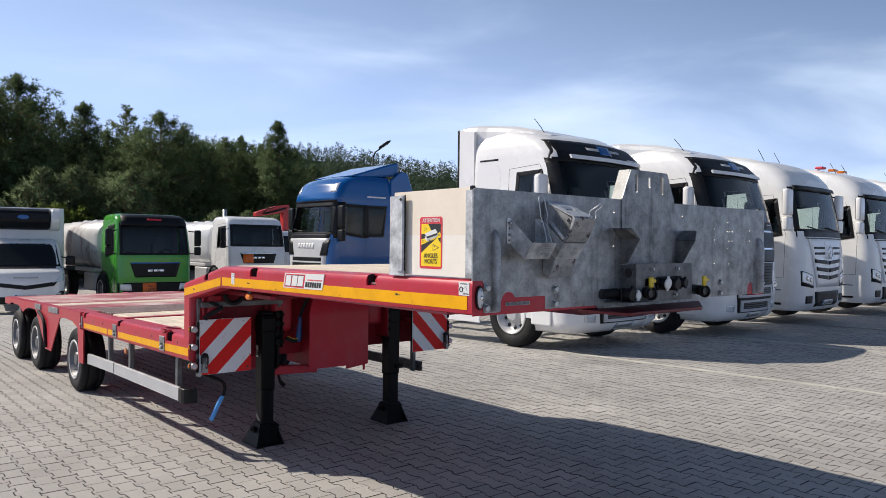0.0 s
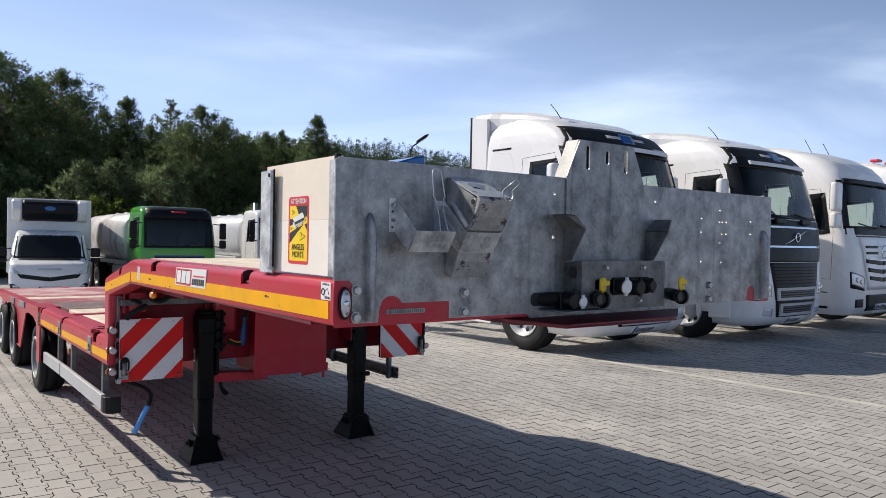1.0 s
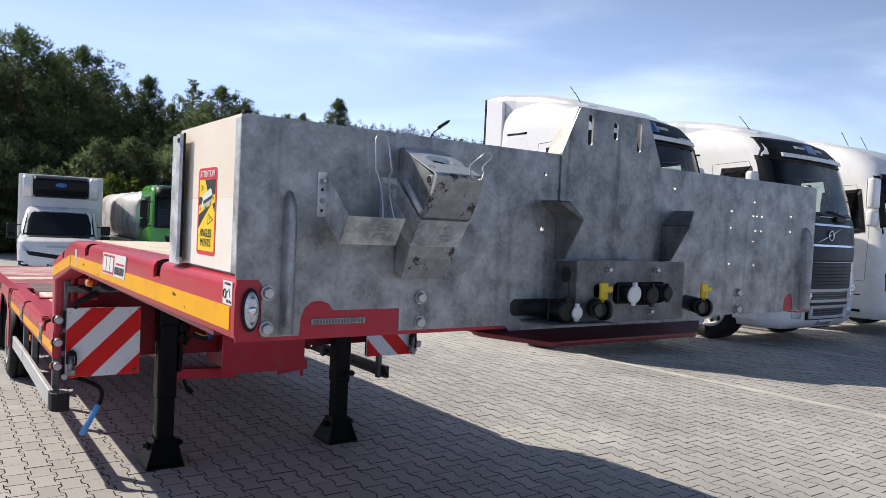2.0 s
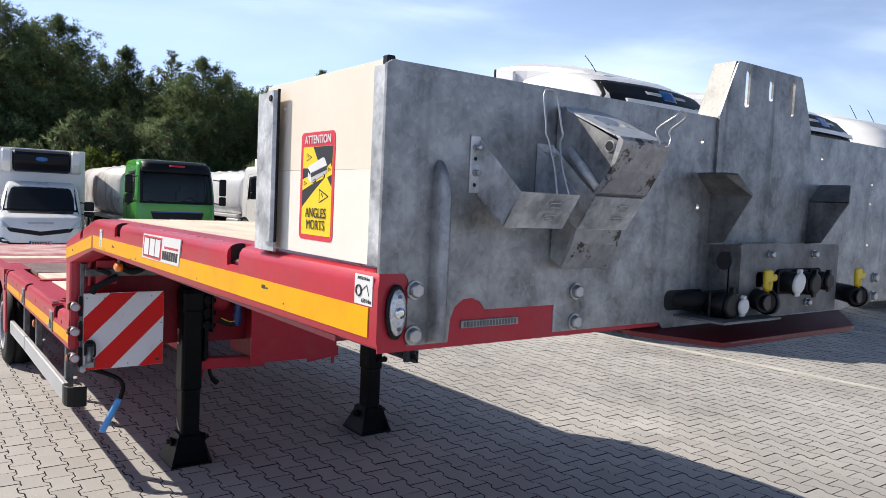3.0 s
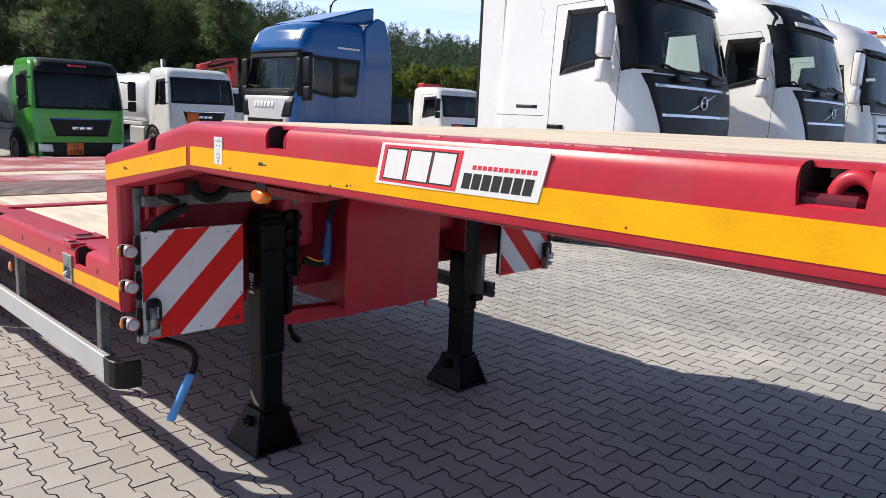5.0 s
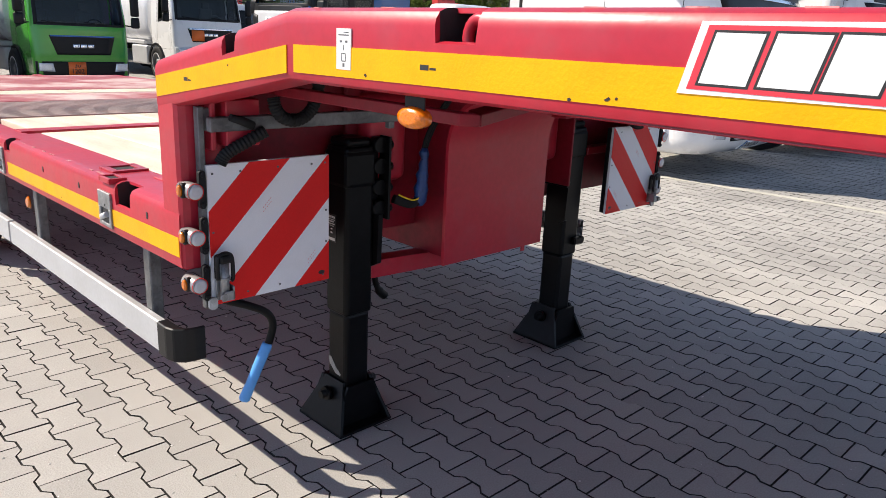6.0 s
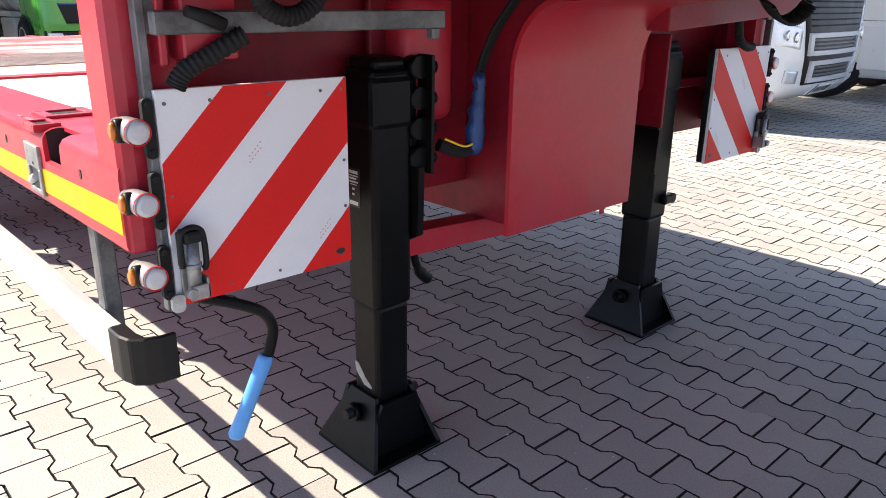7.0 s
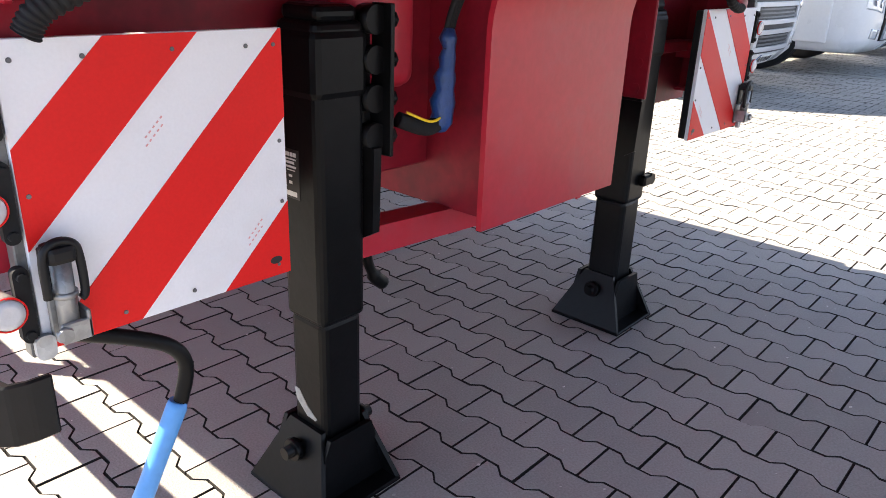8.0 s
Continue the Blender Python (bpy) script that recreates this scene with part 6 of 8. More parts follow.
# ---- vehicles ----
class Shell:
    """A cab as a stack of horizontal sections: rows of z, front, back, half width, front corner radius, bow of the front."""

    def __init__(self, rows, rear_r=0.08):
        self.rows, self.rear_r = rows, rear_r

    def sec(self, z):
        zs = [r[0] for r in self.rows]
        return [float(np.interp(z, zs, [r[k] for r in self.rows])) for k in range(1, 6)]

    def front(self, x, z):
        yf, yb, hw, rf, bow = self.sec(z)
        x = min(abs(x), hw - 0.0005)
        xc = hw - rf
        if x <= xc:
            return yf + bow * (x / max(xc, 0.01)) ** 2
        return yf + bow + rf - math.sqrt(max(rf * rf - (x - xc) ** 2, 0))

    def side(self, y, z):
        yf, yb, hw, rf, bow = self.sec(z)
        yc = yf + bow + rf
        if y >= yc:
            return hw
        d = min(yc - y, rf)
        return hw - rf + math.sqrt(max(rf * rf - d * d, 0))

    def outline(self, z):
        yf, yb, hw, rf, bow = self.sec(z)
        xc, pts, rr = hw - rf, [], self.rear_r
        for k in range(6):
            x = xc * k / 6
            pts.append((x, yf + bow * (k / 6) ** 2))
        for k in range(7):
            a = math.pi / 2 * k / 6
            pts.append((xc + rf * math.sin(a), yf + bow + rf - rf * math.cos(a)))
        y0 = yf + bow + rf
        for k in range(1, 25):
            pts.append((hw, y0 + (yb - rr - y0) * k / 24))
        for k in range(1, 4):
            a = math.pi / 2 * k / 3
            pts.append((hw - rr + rr * math.cos(a), yb - rr + rr * math.sin(a)))
        return pts

    def body(self, step=0.05, openings=(), inset=0.0):
        """The skin; openings: (side, four corners) of the windows, which go through it; inset makes the lining."""
        bm, rings, zs = B(), [], []
        for a, b in zip(self.rows, self.rows[1:]):
            n = max(1, round((b[0] - a[0]) / step))
            zs += [a[0] + (b[0] - a[0]) * k / n for k in range(n)]
        zs.append(self.rows[-1][0])
        for z in zs:
            right = [(max(x - inset, 0.0) if x > 0.3 else x, y + (inset if k < 13 else -inset)) for k, (x, y) in enumerate(self.outline(z))]
            pts = right + [(-x, y) for x, y in right[:0:-1]]
            rings.append([(x, y, z) for x, y in pts])
        loft(bm, rings)
        def inside(q, a, z):
            s = [(q[(k + 1) % 4][0] - q[k][0]) * (z - q[k][1]) - (q[(k + 1) % 4][1] - q[k][1]) * (a - q[k][0]) for k in range(4)]
            return min(s) > 0 or max(s) < 0
        gone = []
        for f in bm.faces:
            f.smooth = len(f.verts) == 4
            c = f.calc_center_median()
            yf, yb, hw, rf, bow = self.sec(c.z)
            for side, q in openings:
                if side == 0 and c.y < yf + bow + rf * 0.8 and inside(q, c.x, c.z):
                    gone.append(f)
                elif side and c.x * side > hw * 0.85 and c.y > yf + bow + rf * 0.2 and inside(q, c.y, c.z):
                    gone.append(f)
        if gone:
            bmesh.ops.delete(bm, geom=list(set(gone)), context="FACES")
        return bm

    def patch(self, quad, off=0.006, side=0, n=8, skirt=0.03):
        """A sheet that lies on the shell. quad: four (x or y, z) corners, round; side: 0 front, -1 or 1 a flank."""
        bm, grid = B(), []

        def at(u, v, o):
            (ax, az), (bx, bz), (cx, cz), (dx, dz) = quad
            s = (ax * (1 - u) + bx * u) * (1 - v) + (dx * (1 - u) + cx * u) * v
            z = (az * (1 - u) + bz * u) * (1 - v) + (dz * (1 - u) + cz * u) * v
            if side:
                return (side * (self.side(s, z) + o), s, z)
            return (s, self.front(s, z) - o, z)
        grid = [[bm.verts.new(at(i / n, j / n, off)) for i in range(n + 1)] for j in range(n + 1)]
        for j in range(n):
            for i in range(n):
                bm.faces.new((grid[j][i], grid[j][i + 1], grid[j + 1][i + 1], grid[j + 1][i])).smooth = True
        rim = [(i, 0) for i in range(n)] + [(n, j) for j in range(n)] + [(i, n) for i in range(n, 0, -1)] + [(0, j) for j in range(n, 0, -1)]
        low = [bm.verts.new(at(i / n, j / n, off - skirt)) for i, j in rim]
        for k in range(len(rim)):
            a, b = rim[k], rim[(k + 1) % len(rim)]
            bm.faces.new((grid[a[1]][a[0]], low[k], low[(k + 1) % len(rim)], grid[b[1]][b[0]]))
        bmesh.ops.recalc_face_normals(bm, faces=bm.faces)
        return bm

    def seam(self, pts, side=0, r=0.004, off=-0.001):
        """A thin dark joint line along points on the shell."""
        out = []
        for (a, az), (b, bz) in zip(pts, pts[1:]):
            for k in range(8):
                s, z = a + (b - a) * k / 8, az + (bz - az) * k / 8
                out.append((side * (self.side(s, z) + off), s, z) if side else (s, self.front(s, z) - off, z))
        s, z = pts[-1]
        out.append((side * (self.side(s, z) + off), s, z) if side else (s, self.front(s, z) - off, z))
        bm = B()
        tube(bm, out, r, 5)
        return bm


def glaze(veh, sh, paint, windows, seats=True, step=0.05, label="", band=0.05):
    """Cab skin, dark lining, panes with a black border, seats and dashboard. windows: (name, side, quad)."""
    holes = [(s, q) for _, s, q in windows]
    body = part("cab", sh.body(step, holes), paint, veh, label)
    part("cab_lining", sh.body(step, holes, 0.05), M_LINING, body, "dark cab lining")
    for name, s, q in windows:
        cx, cz = sum(p[0] for p in q) / 4, sum(p[1] for p in q) / 4
        pane = part(name, sh.patch(q, 0.004, s, 12 if s == 0 else 8, 0.006), M_PANE, veh, "tinted pane in a black border")
        pane.visible_shadow = False
        for k in range(4):
            a, c = q[k], q[(k + 1) % 4]
            grow = 1.03 if s == 0 else 1.05

            def out(p, g):
                return (cx + (p[0] - cx) * g, cz + (p[1] - cz) * g)

            def into(p):
                dx, dz = p[0] - cx, p[1] - cz
                return (p[0] - math.copysign(min(band, abs(dx) * 0.5), dx), p[1] - math.copysign(min(band, abs(dz) * 0.5), dz))
            strip_q = [out(a, grow), out(c, grow), into(c), into(a)]
            part("border", sh.patch(strip_q, 0.008, s, 10, 0.014), M_PLASTIC, pane)
    if seats:
        z0 = min(q[k][1] for _, s, q in windows for k in range(4))
        yf = sh.front(0, z0 + 0.1)
        for x in (-0.55, 0.55):
            bm = B()
            box(bm, x - 0.24, x + 0.24, yf + 0.85, yf + 1.35, z0 - 0.35, z0 - 0.18, 0.06, 2)
            box(bm, x - 0.23, x + 0.23, yf + 1.28, yf + 1.42, z0 - 0.25, z0 + 0.45, 0.06, 2)
            box(bm, x - 0.13, x + 0.13, yf + 1.30, yf + 1.40, z0 + 0.42, z0 + 0.62, 0.04, 2)
            part("cab_seat", bm, M_LINING, veh, "dark cab seat")
        bm = B()
        box(bm, -1.0, 1.0, yf + 0.10, yf + 0.50, z0 - 0.40, z0 + 0.01, 0.05, 2)
        part("dashboard", bm, M_PLASTIC, veh)
        bm = B()
        c = Vector((0.55, yf + 0.62, z0 + 0.03))
        tube(bm, [c + Vector((0.22 * math.cos(a), 0.10 * math.sin(a), 0.20 * math.sin(a))) for a in [2 * math.pi * k / 20 for k in range(21)]], 0.017, 8, False)
        tube(bm, [c + Vector((-0.2, 0, 0)), c + Vector((0.2, 0, 0))], 0.015, 6)
        tube(bm, [c, c + Vector((0, -0.15, -0.25))], 0.03, 8)
        part("steering_wheel", bm, M_PLASTIC, veh)
    return body


def mirrors(veh, x, y, z0, z1, shell_mat, arm=0.16, w=0.22):
    for s in (-1, 1):
        bm = B()
        box(bm, s * (x + arm) - w / 2, s * (x + arm) + w / 2, y - 0.06, y + 0.07, z0 + (z1 - z0) * 0.36, z1, 0.045, 3)
        box(bm, s * (x + arm) - w / 2, s * (x + arm) + w / 2, y - 0.06, y + 0.07, z0, z0 + (z1 - z0) * 0.33, 0.04, 3)
        mir = part("mirror", bm, shell_mat, veh, "door mirror in its housing", smooth=True)
        for z in (z0 + 0.05, z1 - 0.05):
            bm = B()
            tube(bm, [(s * (x - 0.04), y + 0.12, z + 0.02), (s * (x + 0.06), y + 0.03, z), (s * (x + arm), y, z)], 0.016, 8)
            part("mirror_arm", bm, M_PLASTIC, mir)
        bm = B()
        box(bm, s * (x + arm) - w / 2 + 0.02, s * (x + arm) + w / 2 - 0.02, y + 0.069, y + 0.074, z0 + (z1 - z0) * 0.4, z1 - 0.03)
        part("mirror_glass", bm, M_CHROME, mir)


def headlamp(veh, sh, x0, x1, z0, z1, rise=0.03):
    for s in (-1, 1):
        q = [(s * x0, z0), (s * x1, z0 + rise), (s * x1, z1 + rise), (s * x0, z1)]
        lamp = part("headlamp", sh.patch(q, 0.010), M_LENS, veh, "clear headlamp")
        bm = B()
        for f in (0.3, 0.68):
            x = s * (x0 + (x1 - x0) * f)
            z = (z0 + z1) / 2 + rise * f
            lathe(bm, [(-0.014, 0.05), (-0.018, 0.03)], (x, sh.front(x, z), z), "y", 14)
        part("reflector", bm, M_CHROME, lamp)


def chassis(veh, length, axle_y, rears=(), r=0.51, tank_side=True, guard=True, wheel_mat=None, fuel=M_ALU):
    bm = B()
    for x in (-0.42, 0.36):
        box(bm, x, x + 0.08, 0.9, length, 0.78, 1.02)
    for k in range(4):
        y = 1.6 + (length - 1.8) * k / 3
        box(bm, -0.36, 0.38, y, y + 0.10, 0.82, 0.98)
    part("chassis_frame", bm, M_PLASTIC, veh, "dark chassis frame")
    for y in (axle_y, *rears):
        for s in (-1, 1):
            wheel(veh, s * 1.07, y, r, 0.31, s, hub=wheel_mat or M_RIM, rim_r=0.60)
    for s in (-1, 1):
        for y in rears:
            bm = B()
            rr = r + 0.06
            tube(bm, [(s * 1.05, y + rr * math.cos(a), r + rr * math.sin(a)) for a in [math.pi * k / 8 for k in range(9)]], 0.02, 6)
            part("mudguard", bm, M_PLASTIC, veh)
        bm = B()
        box(bm, s * 1.2 - 0.28 if s > 0 else -1.2, s * 1.2 if s > 0 else -0.92, axle_y + 0.75, axle_y + 2.0, 0.42, 1.0, 0.06, 3)
        part("fuel_tank", bm, fuel, veh, "side fuel tank")


def wiper(veh, sh, pts):
    out = [(x, sh.front(x, z) - 0.035, z) for x, z in pts]
    bm = B()
    tube(bm, out, 0.012, 6)
    part("wiper", bm, M_PLASTIC, veh)


def plate(veh, sh, z, w=0.52, h=0.11, x=0.0):
    p = part("number_plate", sh.patch([(x - w / 2, z - h / 2), (x + w / 2, z - h / 2), (x + w / 2, z + h / 2), (x - w / 2, z + h / 2)], 0.022, n=2), M_STK_W, veh, "white number plate")
    for k in range(7):
        a = x - w / 2 + 0.07 + k * 0.06
        part("bar", sh.patch([(a, z - h * 0.28), (a + 0.035, z - h * 0.28), (a + 0.035, z + h * 0.28), (a, z + h * 0.28)], 0.0235, n=2, skirt=0.002), M_STK_K, p)
    part("blue_strip", sh.patch([(x - w / 2, z - h / 2), (x - w / 2 + 0.045, z - h / 2), (x - w / 2 + 0.045, z + h / 2), (x - w / 2, z + h / 2)], 0.0235, n=2, skirt=0.002), M_BLUE, p)


def tractor_curved(label):
    """A tall white tractor unit with a black upper windscreen panel and a slanting badge."""
    v = thing("tractor_unit", label=label, category="truck", group="parked white tractors")
    sh = Shell([(0.30, 0.16, 1.2, 1.16, 0.30, 0.05), (0.42, 0.04, 1.2, 1.22, 0.34, 0.06), (0.70, 0.0, 1.2, 1.24, 0.36, 0.07), (0.98, 0.0, 2.28, 1.245, 0.36, 0.07), (1.5, 0.02, 2.28, 1.25, 0.34, 0.08),
                (1.92, 0.08, 2.28, 1.25, 0.30, 0.08), (2.4, 0.20, 2.28, 1.235, 0.28, 0.07), (2.85, 0.34, 2.28, 1.215, 0.28, 0.07), (3.1, 0.43, 2.28, 1.20, 0.30, 0.08), (3.26, 0.56, 2.28, 1.17, 0.34, 0.10),
                (3.38, 0.76, 2.28, 1.12, 0.36, 0.12), (3.47, 1.05, 2.28, 1.05, 0.38, 0.14), (3.53, 1.45, 2.26, 0.96, 0.36, 0.16), (3.56, 1.75, 2.22, 0.88, 0.30, 0.12)])
    glaze(v, sh, M_WHITE, [("windscreen", 0, [(-1.22, 2.10), (1.22, 2.10), (1.17, 2.98), (-1.17, 2.98)])] +
          [("side_window", s, [(0.64, 2.20), (1.30, 2.06), (1.26, 2.78), (0.76, 2.80)]) for s in (-1, 1)], label="glossy white cab")
    top = part("upper_panel", sh.patch([(-1.21, 2.93), (1.21, 2.93), (1.10, 3.30), (-1.10, 3.30)], 0.013, n=20), M_PLASTIC, v, "black upper panel")
    bm = sh.patch([(-0.94, 2.98), (0.94, 2.98), (0.94, 3.045), (-0.94, 3.045)], 0.075, n=12, skirt=0.03)
    part("sun_visor", bm, M_WHITE, v, "white slatted sun visor")
    part("badge_bar", sh.patch([(-0.44, 3.155), (0.44, 3.155), (0.44, 3.20), (-0.44, 3.20)], 0.018, n=6), M_PALE_GREY, top)
    part("badge_emblem", sh.patch([(-0.16, 3.10), (0.14, 3.10), (0.18, 3.25), (-0.12, 3.25)], 0.019, n=6), M_BLUE, top)
    part("web_bar", sh.patch([(0.62, 3.065), (0.98, 3.065), (0.98, 3.085), (0.62, 3.085)], 0.019, n=4), M_STK_W, top)
    # dark mid panel with its slanting badge, grille below
    mid = part("grille_panel", sh.patch([(-0.90, 1.36), (0.90, 1.36), (1.16, 2.07), (-1.16, 2.07)], 0.014, n=24), M_PLASTIC, v, "black upper grille panel")
    for z, w in ((1.93, 1.02), (1.60, 0.92)):
        part("trim_bar", sh.patch([(-w, z), (w, z), (w, z + 0.035), (-w, z + 0.035)], 0.028, n=10), M_CHROME, mid)
    part("badge_slash", sh.patch([(-0.42, 1.66), (-0.38, 1.66), (0.42, 1.90), (0.38, 1.90)], 0.022, n=4), M_CHROME, mid)
    bm = B()
    y = sh.front(0, 1.78) - 0.03
    tube(bm, [(0.075 * math.cos(a), y, 1.78 + 0.075 * math.sin(a)) for a in [2 * math.pi * k / 24 for k in range(25)]], 0.013, 6, False)
    part("badge_ring", bm, M_CHROME, mid)
    low = part("lower_grille", sh.patch([(-0.62, 0.44), (0.62, 0.44), (0.84, 1.35), (-0.84, 1.35)], 0.010, n=16), M_PLASTIC, v, "black lower grille")
    for za, zb, w in ((0.46, 0.67, 0.54), (0.72, 0.93, 0.64)):
        for q in ([(-w, za), (w, za), (w + 0.03, za + 0.045), (-w - 0.03, za + 0.045)], [(-w - 0.03, zb - 0.045), (w + 0.03, zb - 0.045), (w, zb), (-w, zb)],
                  [(-w - 0.02, za), (-w + 0.05, za), (-w + 0.03, zb), (-w - 0.04, zb)], [(w - 0.05, za), (w + 0.02, za), (w + 0.04, zb), (w - 0.03, zb)]):
            part("grille_frame", sh.patch(q, 0.034, n=10), M_PALE_GREY, low, "pale grille frame")
        for k in range(1, 4):
            z = za + 0.03 + (zb - za - 0.06) * k / 4
            part("grille_bar", sh.patch([(-w + 0.04, z - 0.008), (w - 0.04, z - 0.008), (w - 0.04, z + 0.008), (-w + 0.04, z + 0.008)], 0.020, n=8), M_RIM, low)
    headlamp(v, sh, 0.80, 1.14, 0.78, 0.98, 0.05)
    for k in range(6):
        z = 0.99 + k * 0.055
        part("mesh_bar", sh.patch([(-0.66 - k * 0.02, z), (0.66 + k * 0.02, z), (0.66 + k * 0.02, z + 0.014), (-0.66 - k * 0.02, z + 0.014)], 0.016, n=8), M_RUBBER, low)
    part("fog_lamp", sh.patch([(0.74, 0.46), (0.98, 0.48), (0.98, 0.60), (0.74, 0.58)], 0.008, n=5), M_LENS, v)
    part("fog_lamp", sh.patch([(-0.74, 0.46), (-0.98, 0.48), (-0.98, 0.60), (-0.74, 0.58)], 0.008, n=5), M_LENS, v)
    plate(v, sh, 0.37)
    for s in (-1, 1):
        part("door_seam", sh.seam([(0.50, 2.15), (0.52, 1.0), (1.44, 1.0), (1.44, 2.86), (0.80, 2.90), (0.50, 2.15)], s), M_PLASTIC, v)
        part("door_handle", sh.patch([(1.22, 1.40), (1.44, 1.40), (1.44, 1.45), (1.22, 1.45)], 0.02, s, 3), M_PLASTIC, v)
        part("panel_seam", sh.seam([(1.52, 1.55), (2.27, 1.55)], s), M_PLASTIC, v)
        part("panel_seam", sh.seam([(1.65, 2.55), (1.62, 2.80), (1.72, 2.95), (2.1, 3.0)], s, 0.003), M_PALE_GREY, v)
        part("script_bar", sh.patch([(1.62, 1.64), (1.95, 1.64), (1.95, 1.68), (1.62, 1.68)], 0.004, s, 3), M_STK_K, v)
        part("script_bar", sh.patch([(1.70, 3.02), (2.12, 3.02), (2.12, 3.05), (1.70, 3.05)], 0.004, s, 3), M_PLASTIC, v)
        # step and wheel arch
        bm = B()
        box(bm, s * 1.235 - 0.02, s * 1.235 + 0.02, 0.52, 0.92, 0.40, 0.95, 0.02, 2)
        part("step_box", bm, M_WHITE, v)
        bm = B()
        arch = [(1.36 + 0.60 * math.cos(a), 0.50 + 0.58 * math.sin(a)) for a in [math.pi * k / 14 for k in range(15)]]
        arch2 = [(1.36 + 0.53 * math.cos(a), 0.50 + 0.52 * math.sin(a)) for a in [math.pi * k / 14 for k in range(14, -1, -1)]]
        prism(bm, arch + arch2, "x", s * 0.92, s * 1.25)
        part("wheel_arch", bm, M_PLASTIC, v)
        # side deflector and skirt
        bm = B()
        prism(bm, [(2.26, 1.0), (2.64, 1.0), (2.64, 3.62), (2.26, 3.55)], "x", s * 1.14, s * 1.20, 0.012)
        sd = part("side_deflector", bm, M_WHITE, v, "white side air deflector")
        bm = B()
        box(bm, s * 1.165 - 0.03, s * 1.165 + 0.03, 2.64, 2.69, 1.0, 3.62, 0.008)
        part("rubber_edge", bm, M_RUBBER, sd)
        bm = B()
        prism(bm, [(2.05, 0.32), (4.3, 0.32), (4.3, 0.98), (2.05, 0.98)], "x", s * 1.215, s * 1.24, 0.01)
        part("side_skirt", bm, M_WHITE, v, "white chassis side skirt")
        bm = B()
        tube(bm, [(s * 0.78, 1.05, 3.42), (s * 0.80, 1.16, 3.58), (s * 0.82, 1.26, 3.70)], 0.006, 6)
        if s < 0:
            part("aerial", bm, M_PLASTIC, v)
        else:
            bm.free()
    bm = B()
    rows = []
    for y, zt, hw in ((0.95, 3.42, 0.90), (1.2, 3.52, 0.96), (1.6, 3.61, 1.02), (2.1, 3.67, 1.08), (2.3, 3.69, 1.135), (2.64, 3.70, 1.14)):
        zb = 3.30
        rows.append([(-hw, y, zb), (-hw, y, zt - 0.12), (-hw + 0.04, y, zt - 0.05), (-hw + 0.16, y, zt), (hw - 0.16, y, zt), (hw - 0.04, y, zt - 0.05), (hw, y, zt - 0.12), (hw, y, zb)])
    loft(bm, rows)
    part("roof_deflector", bm, M_WHITE, v, "white roof air deflector")
    mirrors(v, 1.25, 0.62, 1.95, 2.72, M_WHITE, 0.14)
    wiper(v, sh, [(-0.1, 2.10), (-0.55, 2.13), (-0.9, 2.18)])
    wiper(v, sh, [(0.85, 2.10), (0.4, 2.13), (0.0, 2.17)])
    for x in (-0.5, 0.35):
        bm = B()
        box(bm, x - 0.16, x + 0.16, sh.front(x, 2.04) - 0.075, sh.front(x, 2.04) - 0.01, 2.0, 2.09, 0.02, 2)
        part("wiper_motor_cover", bm, M_PLASTIC, v)
    chassis(v, 5.9, 1.36, (5.0,), 0.51, fuel=M_ALU, wheel_mat=M_RIM_S)
    return v


